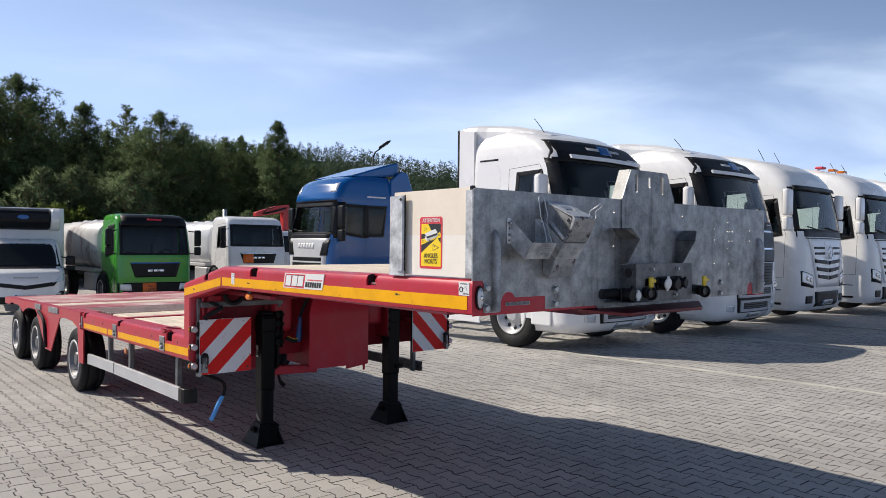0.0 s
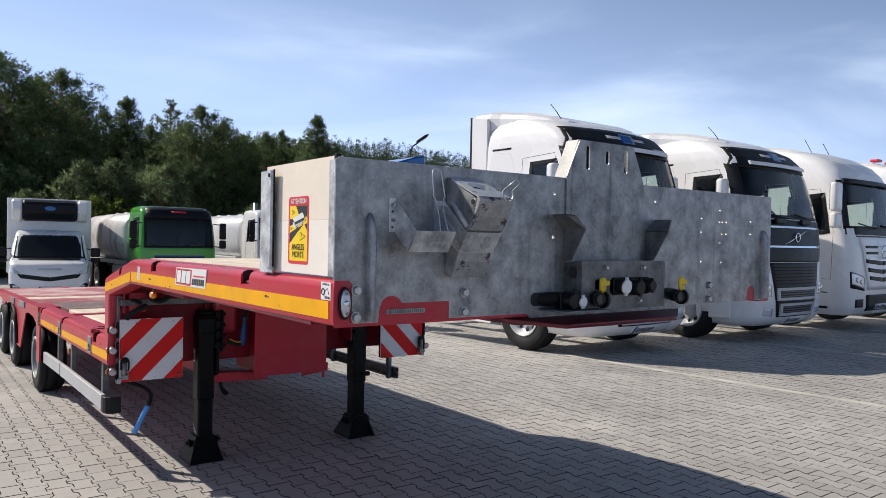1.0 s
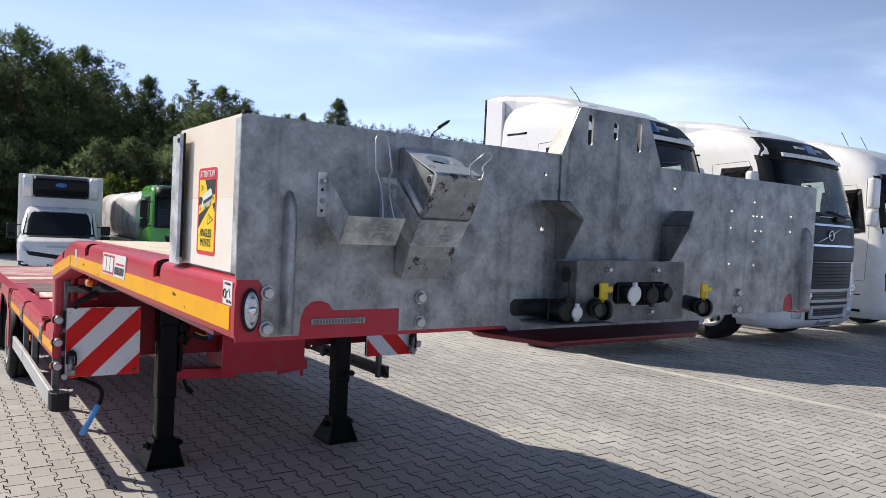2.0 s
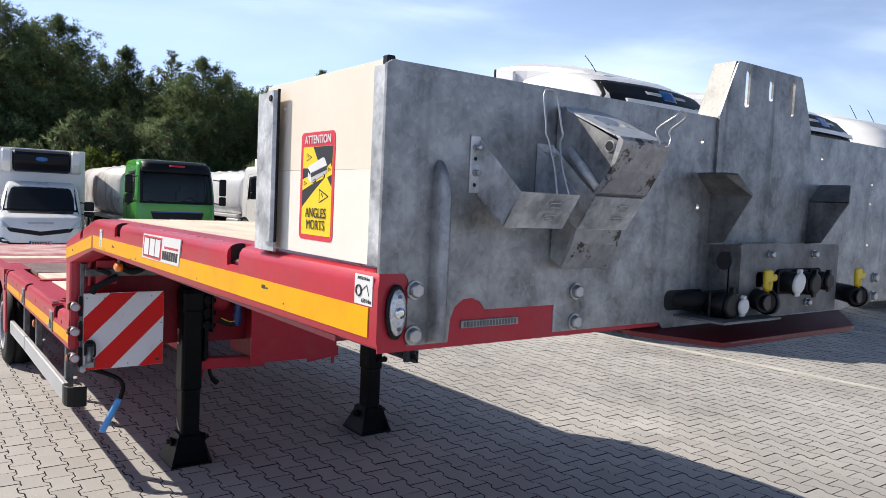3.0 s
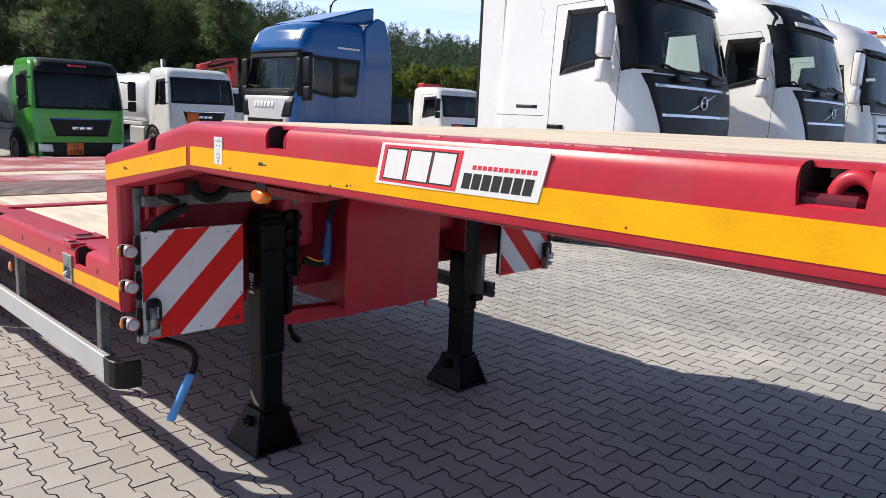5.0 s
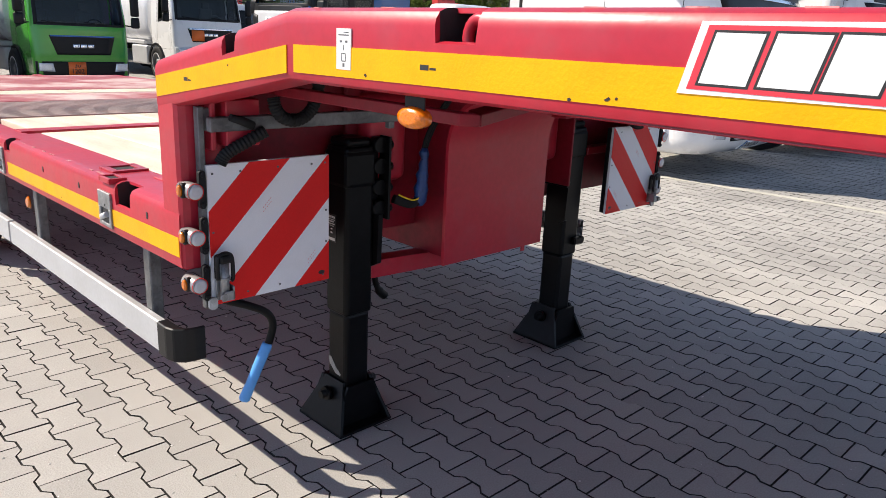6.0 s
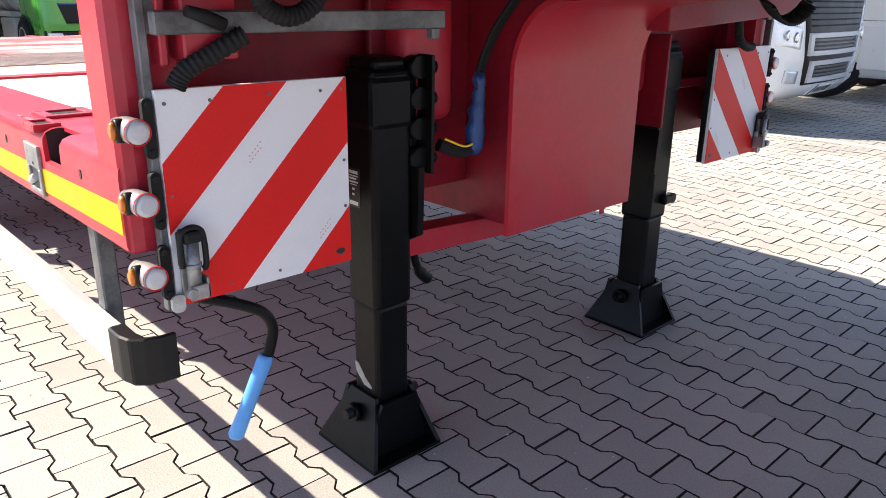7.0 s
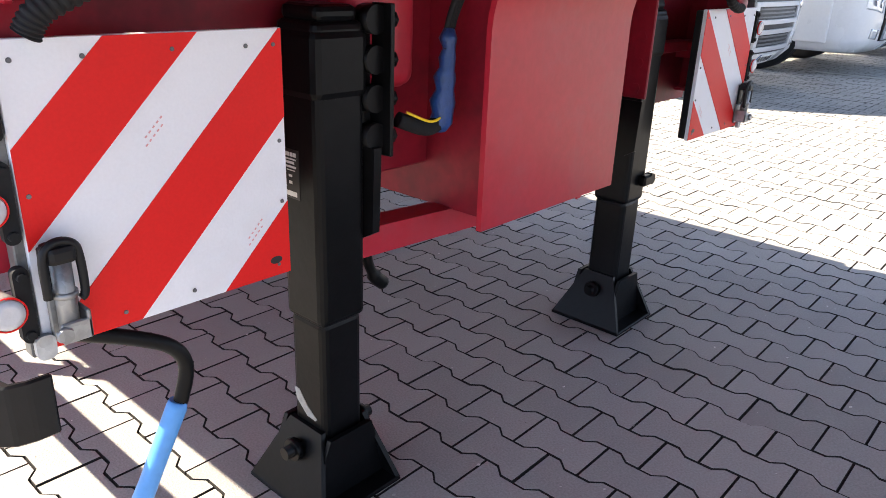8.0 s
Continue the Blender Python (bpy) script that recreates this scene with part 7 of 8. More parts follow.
def tractor_slatted(label):
    """A tall white tractor unit with a wide slatted grille and a round badge."""
    v = thing("tractor_unit", label=label, category="truck", group="parked white tractors")
    sh = Shell([(0.30, 0.12, 1.2, 1.18, 0.26, 0.05), (0.45, 0.02, 1.2, 1.23, 0.30, 0.05), (0.9, 0.0, 2.28, 1.245, 0.30, 0.05), (1.6, 0.02, 2.28, 1.25, 0.30, 0.05), (1.95, 0.06, 2.28, 1.25, 0.30, 0.06),
                (2.5, 0.16, 2.28, 1.235, 0.28, 0.06), (2.95, 0.27, 2.28, 1.22, 0.28, 0.06), (3.12, 0.34, 2.28, 1.20, 0.30, 0.07), (3.32, 0.50, 2.28, 1.17, 0.34, 0.08), (3.48, 0.75, 2.28, 1.12, 0.36, 0.10),
                (3.58, 1.05, 2.28, 1.06, 0.38, 0.12), (3.66, 1.5, 2.26, 0.96, 0.36, 0.12), (3.69, 1.8, 2.22, 0.86, 0.3, 0.1)])
    glaze(v, sh, M_WHITE, [("windscreen", 0, [(-1.16, 2.0), (1.16, 2.0), (1.13, 2.94), (-1.13, 2.94)])] +
          [("side_window", s, [(0.50, 1.92), (1.34, 1.78), (1.30, 2.62), (0.62, 2.68)]) for s in (-1, 1)], label="glossy white cab")
    part("sun_visor", sh.patch([(-1.12, 2.90), (1.12, 2.90), (1.10, 2.98), (-1.10, 2.98)], 0.07, n=12, skirt=0.03), M_PLASTIC, v, "dark sun visor")
    part("windscreen_surround", sh.patch([(-1.18, 1.88), (1.18, 1.88), (1.18, 2.0), (-1.18, 2.0)], 0.010, n=12), M_PLASTIC, v)
    g = part("grille_panel", sh.patch([(-0.60, 0.80), (0.60, 0.80), (0.92, 1.86), (-0.92, 1.86)], 0.022, n=12), M_WHITE, v, "white grille mask")
    for z, w0, w1, hgt in ((1.62, 0.20, 0.72, 0.05), (1.50, 0.20, 0.70, 0.05)):
        for s in (-1, 1):
            part("grille_slot", sh.patch([(s * w0, z), (s * w1, z), (s * w1, z + hgt), (s * w0, z + hgt)], 0.026, n=6), M_PLASTIC, g, "dark grille slot")
    for z, w in ((1.33, 0.70), (1.16, 0.62), (1.00, 0.56)):
        for s in (-1, 1):
            part("grille_slot", sh.patch([(0.0, z - 0.05), (s * w, z), (s * (w + 0.02), z + 0.075), (0.0, z + 0.035)], 0.026, n=6), M_PLASTIC, g, "dark grille slot")
            part("slat_trim", sh.patch([(0.0, z + 0.035), (s * (w + 0.02), z + 0.075), (s * (w + 0.02), z + 0.09), (0.0, z + 0.05)], 0.034, n=6), M_CHROME, g)
    part("mask_gap", sh.patch([(-0.98, 1.84), (0.98, 1.84), (0.98, 1.862), (-0.98, 1.862)], 0.026, n=8), M_PLASTIC, g)
    bm = B()
    y = sh.front(0, 1.55) - 0.06
    tube(bm, [(0.13 * math.cos(a), y, 1.55 + 0.13 * math.sin(a)) for a in [2 * math.pi * k / 24 for k in range(25)]], 0.014, 6, False)
    lathe(bm, [(0.0, 0.03), (-0.02, 0.02)], (0, y, 1.55), "y", 12)
    part("badge_ring", bm, M_CHROME, g)
    for s in (-1, 1):
        part("lamp_surround", sh.patch([(s * 0.72, 0.78), (s * 1.14, 0.84), (s * 1.15, 1.16), (s * 0.76, 1.06)], 0.006, n=6), M_PLASTIC, v)
    headlamp(v, sh, 0.74, 1.12, 0.82, 1.04, 0.10)
    part("bumper_intake", sh.patch([(-0.60, 0.38), (0.60, 0.38), (0.64, 0.70), (-0.64, 0.70)], 0.012, n=10), M_PLASTIC, v)
    for s in (-1, 1):
        part("fog_lamp", sh.patch([(s * 0.74, 0.46), (s * 1.02, 0.46), (s * 1.02, 0.62), (s * 0.74, 0.62)], 0.008, n=5), M_PLASTIC, v)
    plate(v, sh, 0.46)
    for s in (-1, 1):
        part("door_seam", sh.seam([(0.42, 1.95), (0.45, 1.0), (1.48, 1.0), (1.48, 2.74), (0.70, 2.78), (0.42, 1.95)], s), M_PLASTIC, v)
        part("door_handle", sh.patch([(1.18, 1.42), (1.40, 1.42), (1.40, 1.47), (1.18, 1.47)], 0.02, s, 3), M_PLASTIC, v)
        part("script_bar", sh.patch([(0.75, 1.40), (1.05, 1.40), (1.05, 1.435), (0.75, 1.435)], 0.004, s, 3), M_STK_K, v)
        bm = B()
        arch = [(1.40 + 0.60 * math.cos(a), 0.50 + 0.58 * math.sin(a)) for a in [math.pi * k / 14 for k in range(15)]]
        arch2 = [(1.40 + 0.53 * math.cos(a), 0.50 + 0.52 * math.sin(a)) for a in [math.pi * k / 14 for k in range(14, -1, -1)]]
        prism(bm, arch + arch2, "x", s * 0.92, s * 1.25)
        part("wheel_arch", bm, M_PLASTIC, v)
        bm = B()
        prism(bm, [(2.28, 1.0), (2.60, 1.0), (2.60, 3.55), (2.28, 3.5)], "x", s * 1.20, s * 1.235, 0.008)
        part("side_deflector", bm, M_WHITE, v)
        bm = B()
        prism(bm, [(2.05, 0.32), (4.3, 0.32), (4.3, 0.98), (2.05, 0.98)], "x", s * 1.215, s * 1.24, 0.01)
        part("side_skirt", bm, M_WHITE, v)
        for z in (0.42, 0.72):
            bm = B()
            box(bm, s * 1.19 - 0.05, s * 1.19 + 0.05, 0.50, 0.86, z, z + 0.05, 0.01)
            part("step", bm, M_PLASTIC, v)
    bm = B()
    rows = []
    for y, zt, hw in ((1.1, 3.56, 0.92), (1.5, 3.67, 0.98), (2.0, 3.75, 1.04), (2.60, 3.79, 1.10)):
        rows.append([(-hw, y, 3.45), (-hw, y, zt - 0.12), (-hw + 0.04, y, zt - 0.05), (-hw + 0.16, y, zt), (hw - 0.16, y, zt), (hw - 0.04, y, zt - 0.05), (hw, y, zt - 0.12), (hw, y, 3.45)])
    loft(bm, rows)
    part("roof_deflector", bm, M_WHITE, v, "white roof air deflector")
    for x in (-0.72, 0.1):
        bm = B()
        tube(bm, [(x, 1.12, 3.58), (x + 0.02, 1.2, 3.72), (x + 0.03, 1.28, 3.86)], 0.006, 6)
        part("aerial", bm, M_PLASTIC, v)
    mirrors(v, 1.25, 0.30, 2.0, 2.88, M_WHITE, 0.17, 0.30)
    wiper(v, sh, [(-0.1, 2.02), (-0.55, 2.05), (-0.9, 2.10)])
    wiper(v, sh, [(0.85, 2.02), (0.4, 2.05), (0.0, 2.09)])
    chassis(v, 5.9, 1.40, (5.0,), 0.51, wheel_mat=M_RIM_S)
    return v


def low_cab_truck(name, label, paint, dark_visor, tank, tank_mat, exhaust=False, d=0.0, wide=1.0):
    """A day-cab lorry with a tank body; front at y = 0. d lowers the face of the cab."""
    v = thing(name, label=label, category="truck")
    sh = Shell([(0.32, 0.10, 1.0, 1.14, 0.16, 0.03), (0.45, 0.02, 1.0, 1.18, 0.18, 0.03), (0.88, 0.0, 1.75, 1.19, 0.18, 0.03), (1.5, 0.02, 1.75, 1.20, 0.18, 0.04), (1.78, 0.06, 1.75, 1.20, 0.18, 0.04),
                (2.3, 0.16, 1.75, 1.17, 0.18, 0.04), (2.62, 0.26, 1.75, 1.14, 0.18, 0.04), (2.74, 0.34, 1.75, 1.12, 0.2, 0.05), (2.82, 0.48, 1.72, 1.06, 0.22, 0.05), (2.86, 0.68, 1.65, 0.95, 0.22, 0.05)])
    sh.rows = [(r[0], r[1], r[2], r[3] * wide, *r[4:]) for r in sh.rows]
    k = wide
    glaze(v, sh, paint, [("windscreen", 0, [(-1.08 * k, 1.80 - d), (1.08 * k, 1.80 - d), (1.04 * k, 2.56), (-1.04 * k, 2.56)])] +
          [("side_window", s, [(0.36, 1.85 - d), (1.15, 1.72 - d), (1.12, 2.46), (0.48, 2.50)]) for s in (-1, 1)], label="painted steel day cab")
    if dark_visor:
        part("sun_visor", sh.patch([(-1.06 * k, 2.50), (1.06 * k, 2.50), (1.0 * k, 2.80), (-1.0 * k, 2.80)], 0.10, n=10), M_PLASTIC, v, "black sun visor")
        part("roof_cap", sh.patch([(-1.0 * k, 2.72), (1.0 * k, 2.72), (0.9 * k, 2.85), (-0.9 * k, 2.85)], 0.03, n=8), M_PLASTIC, v)
        part("badge_bar", sh.patch([(-0.22, 2.66), (0.22, 2.66), (0.22, 2.71), (-0.22, 2.71)], 0.115, n=4), M_STK_R, v)
    e = d * 1.35
    g = part("grille_panel", sh.patch([(-0.62, 1.18 - e), (0.62, 1.18 - e), (0.76, 1.56 - d), (-0.76, 1.56 - d)], 0.012, n=8), M_PLASTIC, v, "black grille")
    part("trim_bar", sh.patch([(-0.74, 1.53 - d), (0.74, 1.53 - d), (0.74, 1.565 - d), (-0.74, 1.565 - d)], 0.03, n=8), M_BLUE if dark_visor else M_CHROME, g)
    for q in range(3):
        part("badge_bar", sh.patch([(-0.24 + q * 0.17, 1.34 - e), (-0.10 + q * 0.17, 1.34 - e), (-0.10 + q * 0.17, 1.43 - e), (-0.24 + q * 0.17, 1.43 - e)], 0.022, n=3), M_CHROME, g)
    part("bumper", sh.patch([(-1.15 * k, 0.42 - d * 0.4), (1.15 * k, 0.42 - d * 0.4), (1.16 * k, 1.02 - e), (-1.16 * k, 1.02 - e)], 0.03, n=10), M_PLASTIC if dark_visor else paint, v, "front bumper")
    for s in (-1, 1):
        q = [(s * 0.70, 0.78 - e), (s * 1.10 * k, 0.80 - e), (s * 1.10 * k, 0.98 - e), (s * 0.74, 0.98 - e)]
        part("headlamp", sh.patch(q, 0.045, n=5), M_LENS, v, "clear headlamp")
        part("fog_lamp", sh.patch([(s * 0.72, 0.58 - e), (s * 1.02, 0.58 - e), (s * 1.02, 0.68 - e), (s * 0.72, 0.68 - e)], 0.04, n=4), M_LENS, v)
    bx, bz = (-0.20, 0.86 - e) if dark_visor else (-0.45, 1.36)
    ad = part("orange_board", sh.patch([(bx - 0.20, bz - 0.15), (bx + 0.20, bz - 0.15), (bx + 0.20, bz + 0.15), (bx - 0.20, bz + 0.15)], 0.06, n=2), M_ORANGE, v, "orange hazard number board")
    if dark_visor:
        for txt, dz in (("30", 0.07), ("1202", -0.07)):
            lettering(txt, 0.15, M_STK_K, "lettering", ad, Matrix.Translation((bx, sh.front(bx, bz) - 0.063, bz + dz)) @ FRONTAL, 0.001)
    for s in (-1, 1):
        part("door_seam", sh.seam([(0.28, 1.9 - d), (0.28, 0.95), (1.26, 0.95), (1.26, 2.56), (0.5, 2.6), (0.28, 1.9 - d)], s), M_PLASTIC, v)
        bm = B()
        arch = [(1.40 + 0.60 * math.cos(a), 0.50 + 0.60 * math.sin(a)) for a in [math.pi * n / 12 for n in range(13)]]
        arch2 = [(1.40 + 0.53 * math.cos(a), 0.50 + 0.53 * math.sin(a)) for a in [math.pi * n / 12 for n in range(12, -1, -1)]]
        prism(bm, arch + arch2, "x", s * 0.86, s * 1.22 * k)
        part("wheel_arch", bm, M_PLASTIC, v)
    mirrors(v, 1.19 * k, 0.12, 1.72 - d * 0.7, 2.44 - d * 0.3, M_PLASTIC, 0.22, 0.20)
    wiper(v, sh, [(-0.05, 1.82 - d), (-0.5, 1.84 - d), (-0.9, 1.88 - d)])
    wiper(v, sh, [(0.9, 1.82 - d), (0.45, 1.84 - d), (0.05, 1.88 - d)])
    chassis(v, 8.6, 1.40, (5.6, 6.95), 0.50)
    if tank:
        bm = B()
        rings = []
        for y, g in ((2.02, 0.60), (2.05, 0.80), (2.12, 0.94), (2.24, 1.0), (8.0, 1.0), (8.22, 0.94), (8.3, 0.75)):
            rings.append([(x * g, y, 1.86 + (z - 1.86) * g) for x, z in rounded_rect(-1.20, 1.20, 1.06, 2.68, 0.55, 7)])
        loft(bm, rings)
        shade(bm)
        tk = part("tank", bm, tank_mat, v, "elliptical pale tank body")
        bm = B()
        box(bm, -0.5, 0.5, 2.4, 7.9, 2.64, 2.72, 0.02)
        for n in range(4):
            box(bm, -0.28, 0.28, 2.8 + n * 1.3, 3.3 + n * 1.3, 2.7, 2.78, 0.03)
        part("tank_walkway", bm, M_PALE_GREY, tk)
        bm = B()
        box(bm, -1.2, 1.2, 2.3, 8.0, 1.02, 1.14, 0.02)
        part("tank_saddle", bm, M_PALE_GREY, v)
    if exhaust:
        bm = B()
        cyl(bm, (-0.55, 1.95, 1.2), (-0.55, 1.95, 3.15), 0.075, n=14)
        part("exhaust_stack", bm, M_STEEL, v, "upright steel exhaust stack")
    return v


def blue_tractor(label):
    v = thing("tractor_unit", label=label, category="truck")
    sh = Shell([(0.30, 0.10, 1.2, 1.18, 0.20, 0.05), (0.5, 0.02, 1.2, 1.23, 0.24, 0.05), (0.9, 0.0, 2.28, 1.245, 0.24, 0.06), (1.6, 0.03, 2.28, 1.25, 0.24, 0.06), (1.90, 0.08, 2.28, 1.25, 0.24, 0.07),
                (2.4, 0.20, 2.28, 1.23, 0.22, 0.06), (2.72, 0.28, 2.28, 1.21, 0.22, 0.06), (2.80, 0.20, 2.28, 1.21, 0.22, 0.08), (2.95, 0.24, 2.28, 1.20, 0.24, 0.08), (3.20, 0.36, 2.28, 1.16, 0.28, 0.10),
                (3.32, 0.52, 2.28, 1.12, 0.30, 0.12), (3.40, 0.80, 2.28, 1.05, 0.32, 0.12), (3.46, 1.3, 2.26, 0.95, 0.3, 0.1)])
    glaze(v, sh, M_BLUE, [("windscreen", 0, [(-1.14, 1.90), (1.14, 1.90), (1.10, 2.66), (-1.10, 2.66)])] +
          [("side_window", s, [(0.42, 1.92), (1.26, 1.82), (1.26, 2.64), (0.55, 2.66)]) for s in (-1, 1)] +
          [("rear_window", s, [(1.36, 1.86), (1.92, 1.86), (2.06, 2.64), (1.36, 2.64)]) for s in (-1, 1)], label="glossy blue high-roof cab")
    part("visor_band", sh.patch([(-1.14, 2.62), (1.14, 2.62), (1.14, 2.76), (-1.14, 2.76)], 0.05, n=10), M_PLASTIC, v)
    for s in (-1, 1):
        part("roof_lamp", sh.patch([(s * 0.84, 2.98), (s * 1.08, 2.98), (s * 1.04, 3.22), (s * 0.90, 3.20)], 0.008, n=5), M_LENS, v)
    low = part("grille_panel", sh.patch([(-0.98, 0.9), (0.98, 0.9), (1.10, 1.82), (-1.10, 1.82)], 0.008, n=10), M_PALE_GREY, v, "silver grille surround")
    for k in range(6):
        x = -0.46 + k * 0.155
        part("badge_block", sh.patch([(x, 1.54), (x + 0.11, 1.54), (x + 0.11, 1.67), (x, 1.67)], 0.020, n=3), M_WHITE, low)
    part("wiper_well", sh.patch([(-1.08, 1.80), (1.08, 1.80), (1.12, 1.90), (-1.12, 1.90)], 0.012, n=8), M_PLASTIC, low)
    for k in range(3):
        z = 0.93 + k * 0.14
        part("grille_slot", sh.patch([(-0.80, z), (0.80, z), (0.80, z + 0.10), (-0.80, z + 0.10)], 0.012, n=8), M_PLASTIC, low)
    for s in (-1, 1):
        part("side_vent", sh.patch([(s * 0.74, 1.36), (s * 1.06, 1.36), (s * 1.14, 1.76), (s * 0.86, 1.70)], 0.020, n=5), M_PLASTIC, low)
        part("pillar_trim", sh.patch([(0.20, 1.80), (0.50, 1.80), (0.62, 2.72), (0.30, 2.72)], 0.004, s, 6), M_PLASTIC, v)
        part("door_seam", sh.seam([(0.36, 1.85), (0.38, 1.0), (1.31, 1.0), (1.31, 2.72)], s), M_PLASTIC, v)
        part("script_bar", sh.patch([(1.36, 2.86), (2.05, 2.86), (2.05, 2.90), (1.36, 2.90)], 0.004, s, 3), M_STK_W, v)
        bm = B()
        prism(bm, [(2.20, 0.95), (3.16, 0.95), (3.16, 2.4), (3.06, 3.1), (2.86, 3.56), (2.62, 3.62), (2.22, 3.36)], "x", s * 1.13, s * 1.243, 0.02)
        part("side_deflector", bm, M_BLUE, v)
        part("window_pillar", sh.patch([(1.22, 1.80), (1.40, 1.82), (1.40, 2.66), (1.22, 2.66)], 0.0095, s, 6), M_PLASTIC, v)
    bm = B()
    prism(bm, [(0.9, 3.42), (1.5, 3.58), (2.3, 3.80), (2.65, 3.86), (2.65, 3.5), (1.2, 3.38)], "x", -1.05, 1.05, 0.04)
    part("roof_deflector", bm, M_BLUE, v, "blue roof air deflector")
    mirrors(v, 1.25, 0.34, 1.72, 2.62, M_PLASTIC, 0.15, 0.28)
    wiper(v, sh, [(-0.1, 1.98), (-0.55, 2.0), (-0.9, 2.04)])
    chassis(v, 5.9, 1.46, (5.0,), 0.51)
    return v


def box_van(label):
    v = thing("refrigerated_van", label=label, category="van")
    sh = Shell([(0.25, 0.08, 0.9, 0.92, 0.20, 0.10), (0.45, 0.0, 0.9, 0.98, 0.26, 0.12), (0.85, 0.02, 2.3, 1.0, 0.28, 0.14), (1.10, 0.14, 2.3, 1.0, 0.28, 0.14), (1.28, 0.58, 2.3, 0.99, 0.22, 0.10),
                (1.62, 0.98, 2.3, 0.94, 0.18, 0.08), (1.91, 1.28, 2.3, 0.88, 0.18, 0.08), (2.02, 1.5, 2.3, 0.84, 0.2, 0.08), (2.06, 1.75, 2.25, 0.74, 0.2, 0.05)], 0.06)
    part("cab", sh.body(0.05), M_WHITE, v, "white van cab")
    part("windscreen", sh.patch([(-0.90, 1.26), (0.90, 1.26), (0.82, 1.92), (-0.82, 1.92)], 0.008, n=10), M_GLASS, v, "dark tinted windscreen")
    for s in (-1, 1):
        part("grille_slot", sh.patch([(0.0, 0.645), (s * 0.70, 0.735), (s * 0.80, 0.86), (0.0, 0.755)], 0.012, n=8), M_PLASTIC, v, "black curved grille slot")
        part("bumper_corner", sh.patch([(s * 0.62, 0.40), (s * 0.95, 0.46), (s * 0.97, 0.58), (s * 0.86, 0.58)], 0.012, n=6), M_PLASTIC, v)
        part("fog_lamp", sh.patch([(s * 0.76, 0.48), (s * 0.88, 0.49), (s * 0.88, 0.54), (s * 0.76, 0.53)], 0.016, n=3), M_LENS, v)
    part("bumper", sh.patch([(-0.94, 0.26), (0.94, 0.26), (0.95, 0.45), (-0.95, 0.45)], 0.012, n=8), M_PLASTIC, v, "black lower bumper")
    part("wiper_well", sh.patch([(-0.92, 1.215), (0.92, 1.215), (0.92, 1.262), (-0.92, 1.262)], 0.010, n=8), M_PLASTIC, v)
    part("badge_bar", sh.patch([(-0.30, 0.95), (0.30, 0.95), (0.30, 1.0), (-0.30, 1.0)], 0.008, n=4), M_PALE_GREY, v)
    for s in (-1, 1):
        part("headlamp", sh.patch([(s * 0.66, 0.82), (s * 0.95, 0.86), (s * 0.985, 1.12), (s * 0.86, 1.00)], 0.014, n=6), M_LENS, v, "clear headlamp")
        part("side_window", sh.patch([(1.10, 1.30), (2.0, 1.30), (2.0, 1.86), (1.5, 1.86)], 0.006, s, 5), M_GLASS, v)
    plate(v, sh, 0.45)
    mirrors(v, 1.0, 1.0, 1.14, 1.56, M_PLASTIC, 0.18, 0.25)
    bm = B()
    box(bm, -1.12, 1.12, 2.32, 6.4, 0.78, 3.0, 0.03, 2)
    part("cargo_box", bm, M_WHITE, v, "white refrigerated box body")
    bm = B()
    prism(bm, [(2.32, 2.32), (2.05, 2.36), (1.82, 2.60), (1.86, 2.86), (2.05, 2.96), (2.32, 2.96)], "x", -0.72, 0.72, 0.05)
    cool = part("cooling_unit", bm, M_PLASTIC, v, "black roof cooling unit")
    for s in (-1, 1):
        bm = B()
        prism(bm, [(2.32, 2.30), (2.0, 2.34), (1.80, 2.62), (1.88, 2.94), (2.32, 2.99)], "x", s * 0.73, s * 1.0, 0.05)
        part("side_cover", bm, M_WHITE, cool)
    bm = B()
    lathe(bm, [(0.0, 0.10), (-0.01, 0.09)], (0, 0, 0), "y", 20)
    for p in bm.verts:
        p.co = Vector((p.co.x * 1.6, p.co.y + 1.815, p.co.z * 0.7 + 2.70))
    part("badge_oval", bm, M_BLUE, cool)
    for y in (1.0, 4.9):
        for s in (-1, 1):
            wheel(v, s * 0.88, y, 0.35, 0.22, s)
    bm = B()
    box(bm, -0.45, 0.45, 1.0, 6.3, 0.55, 0.78)
    part("chassis_frame", bm, M_PLASTIC, v)
    return v


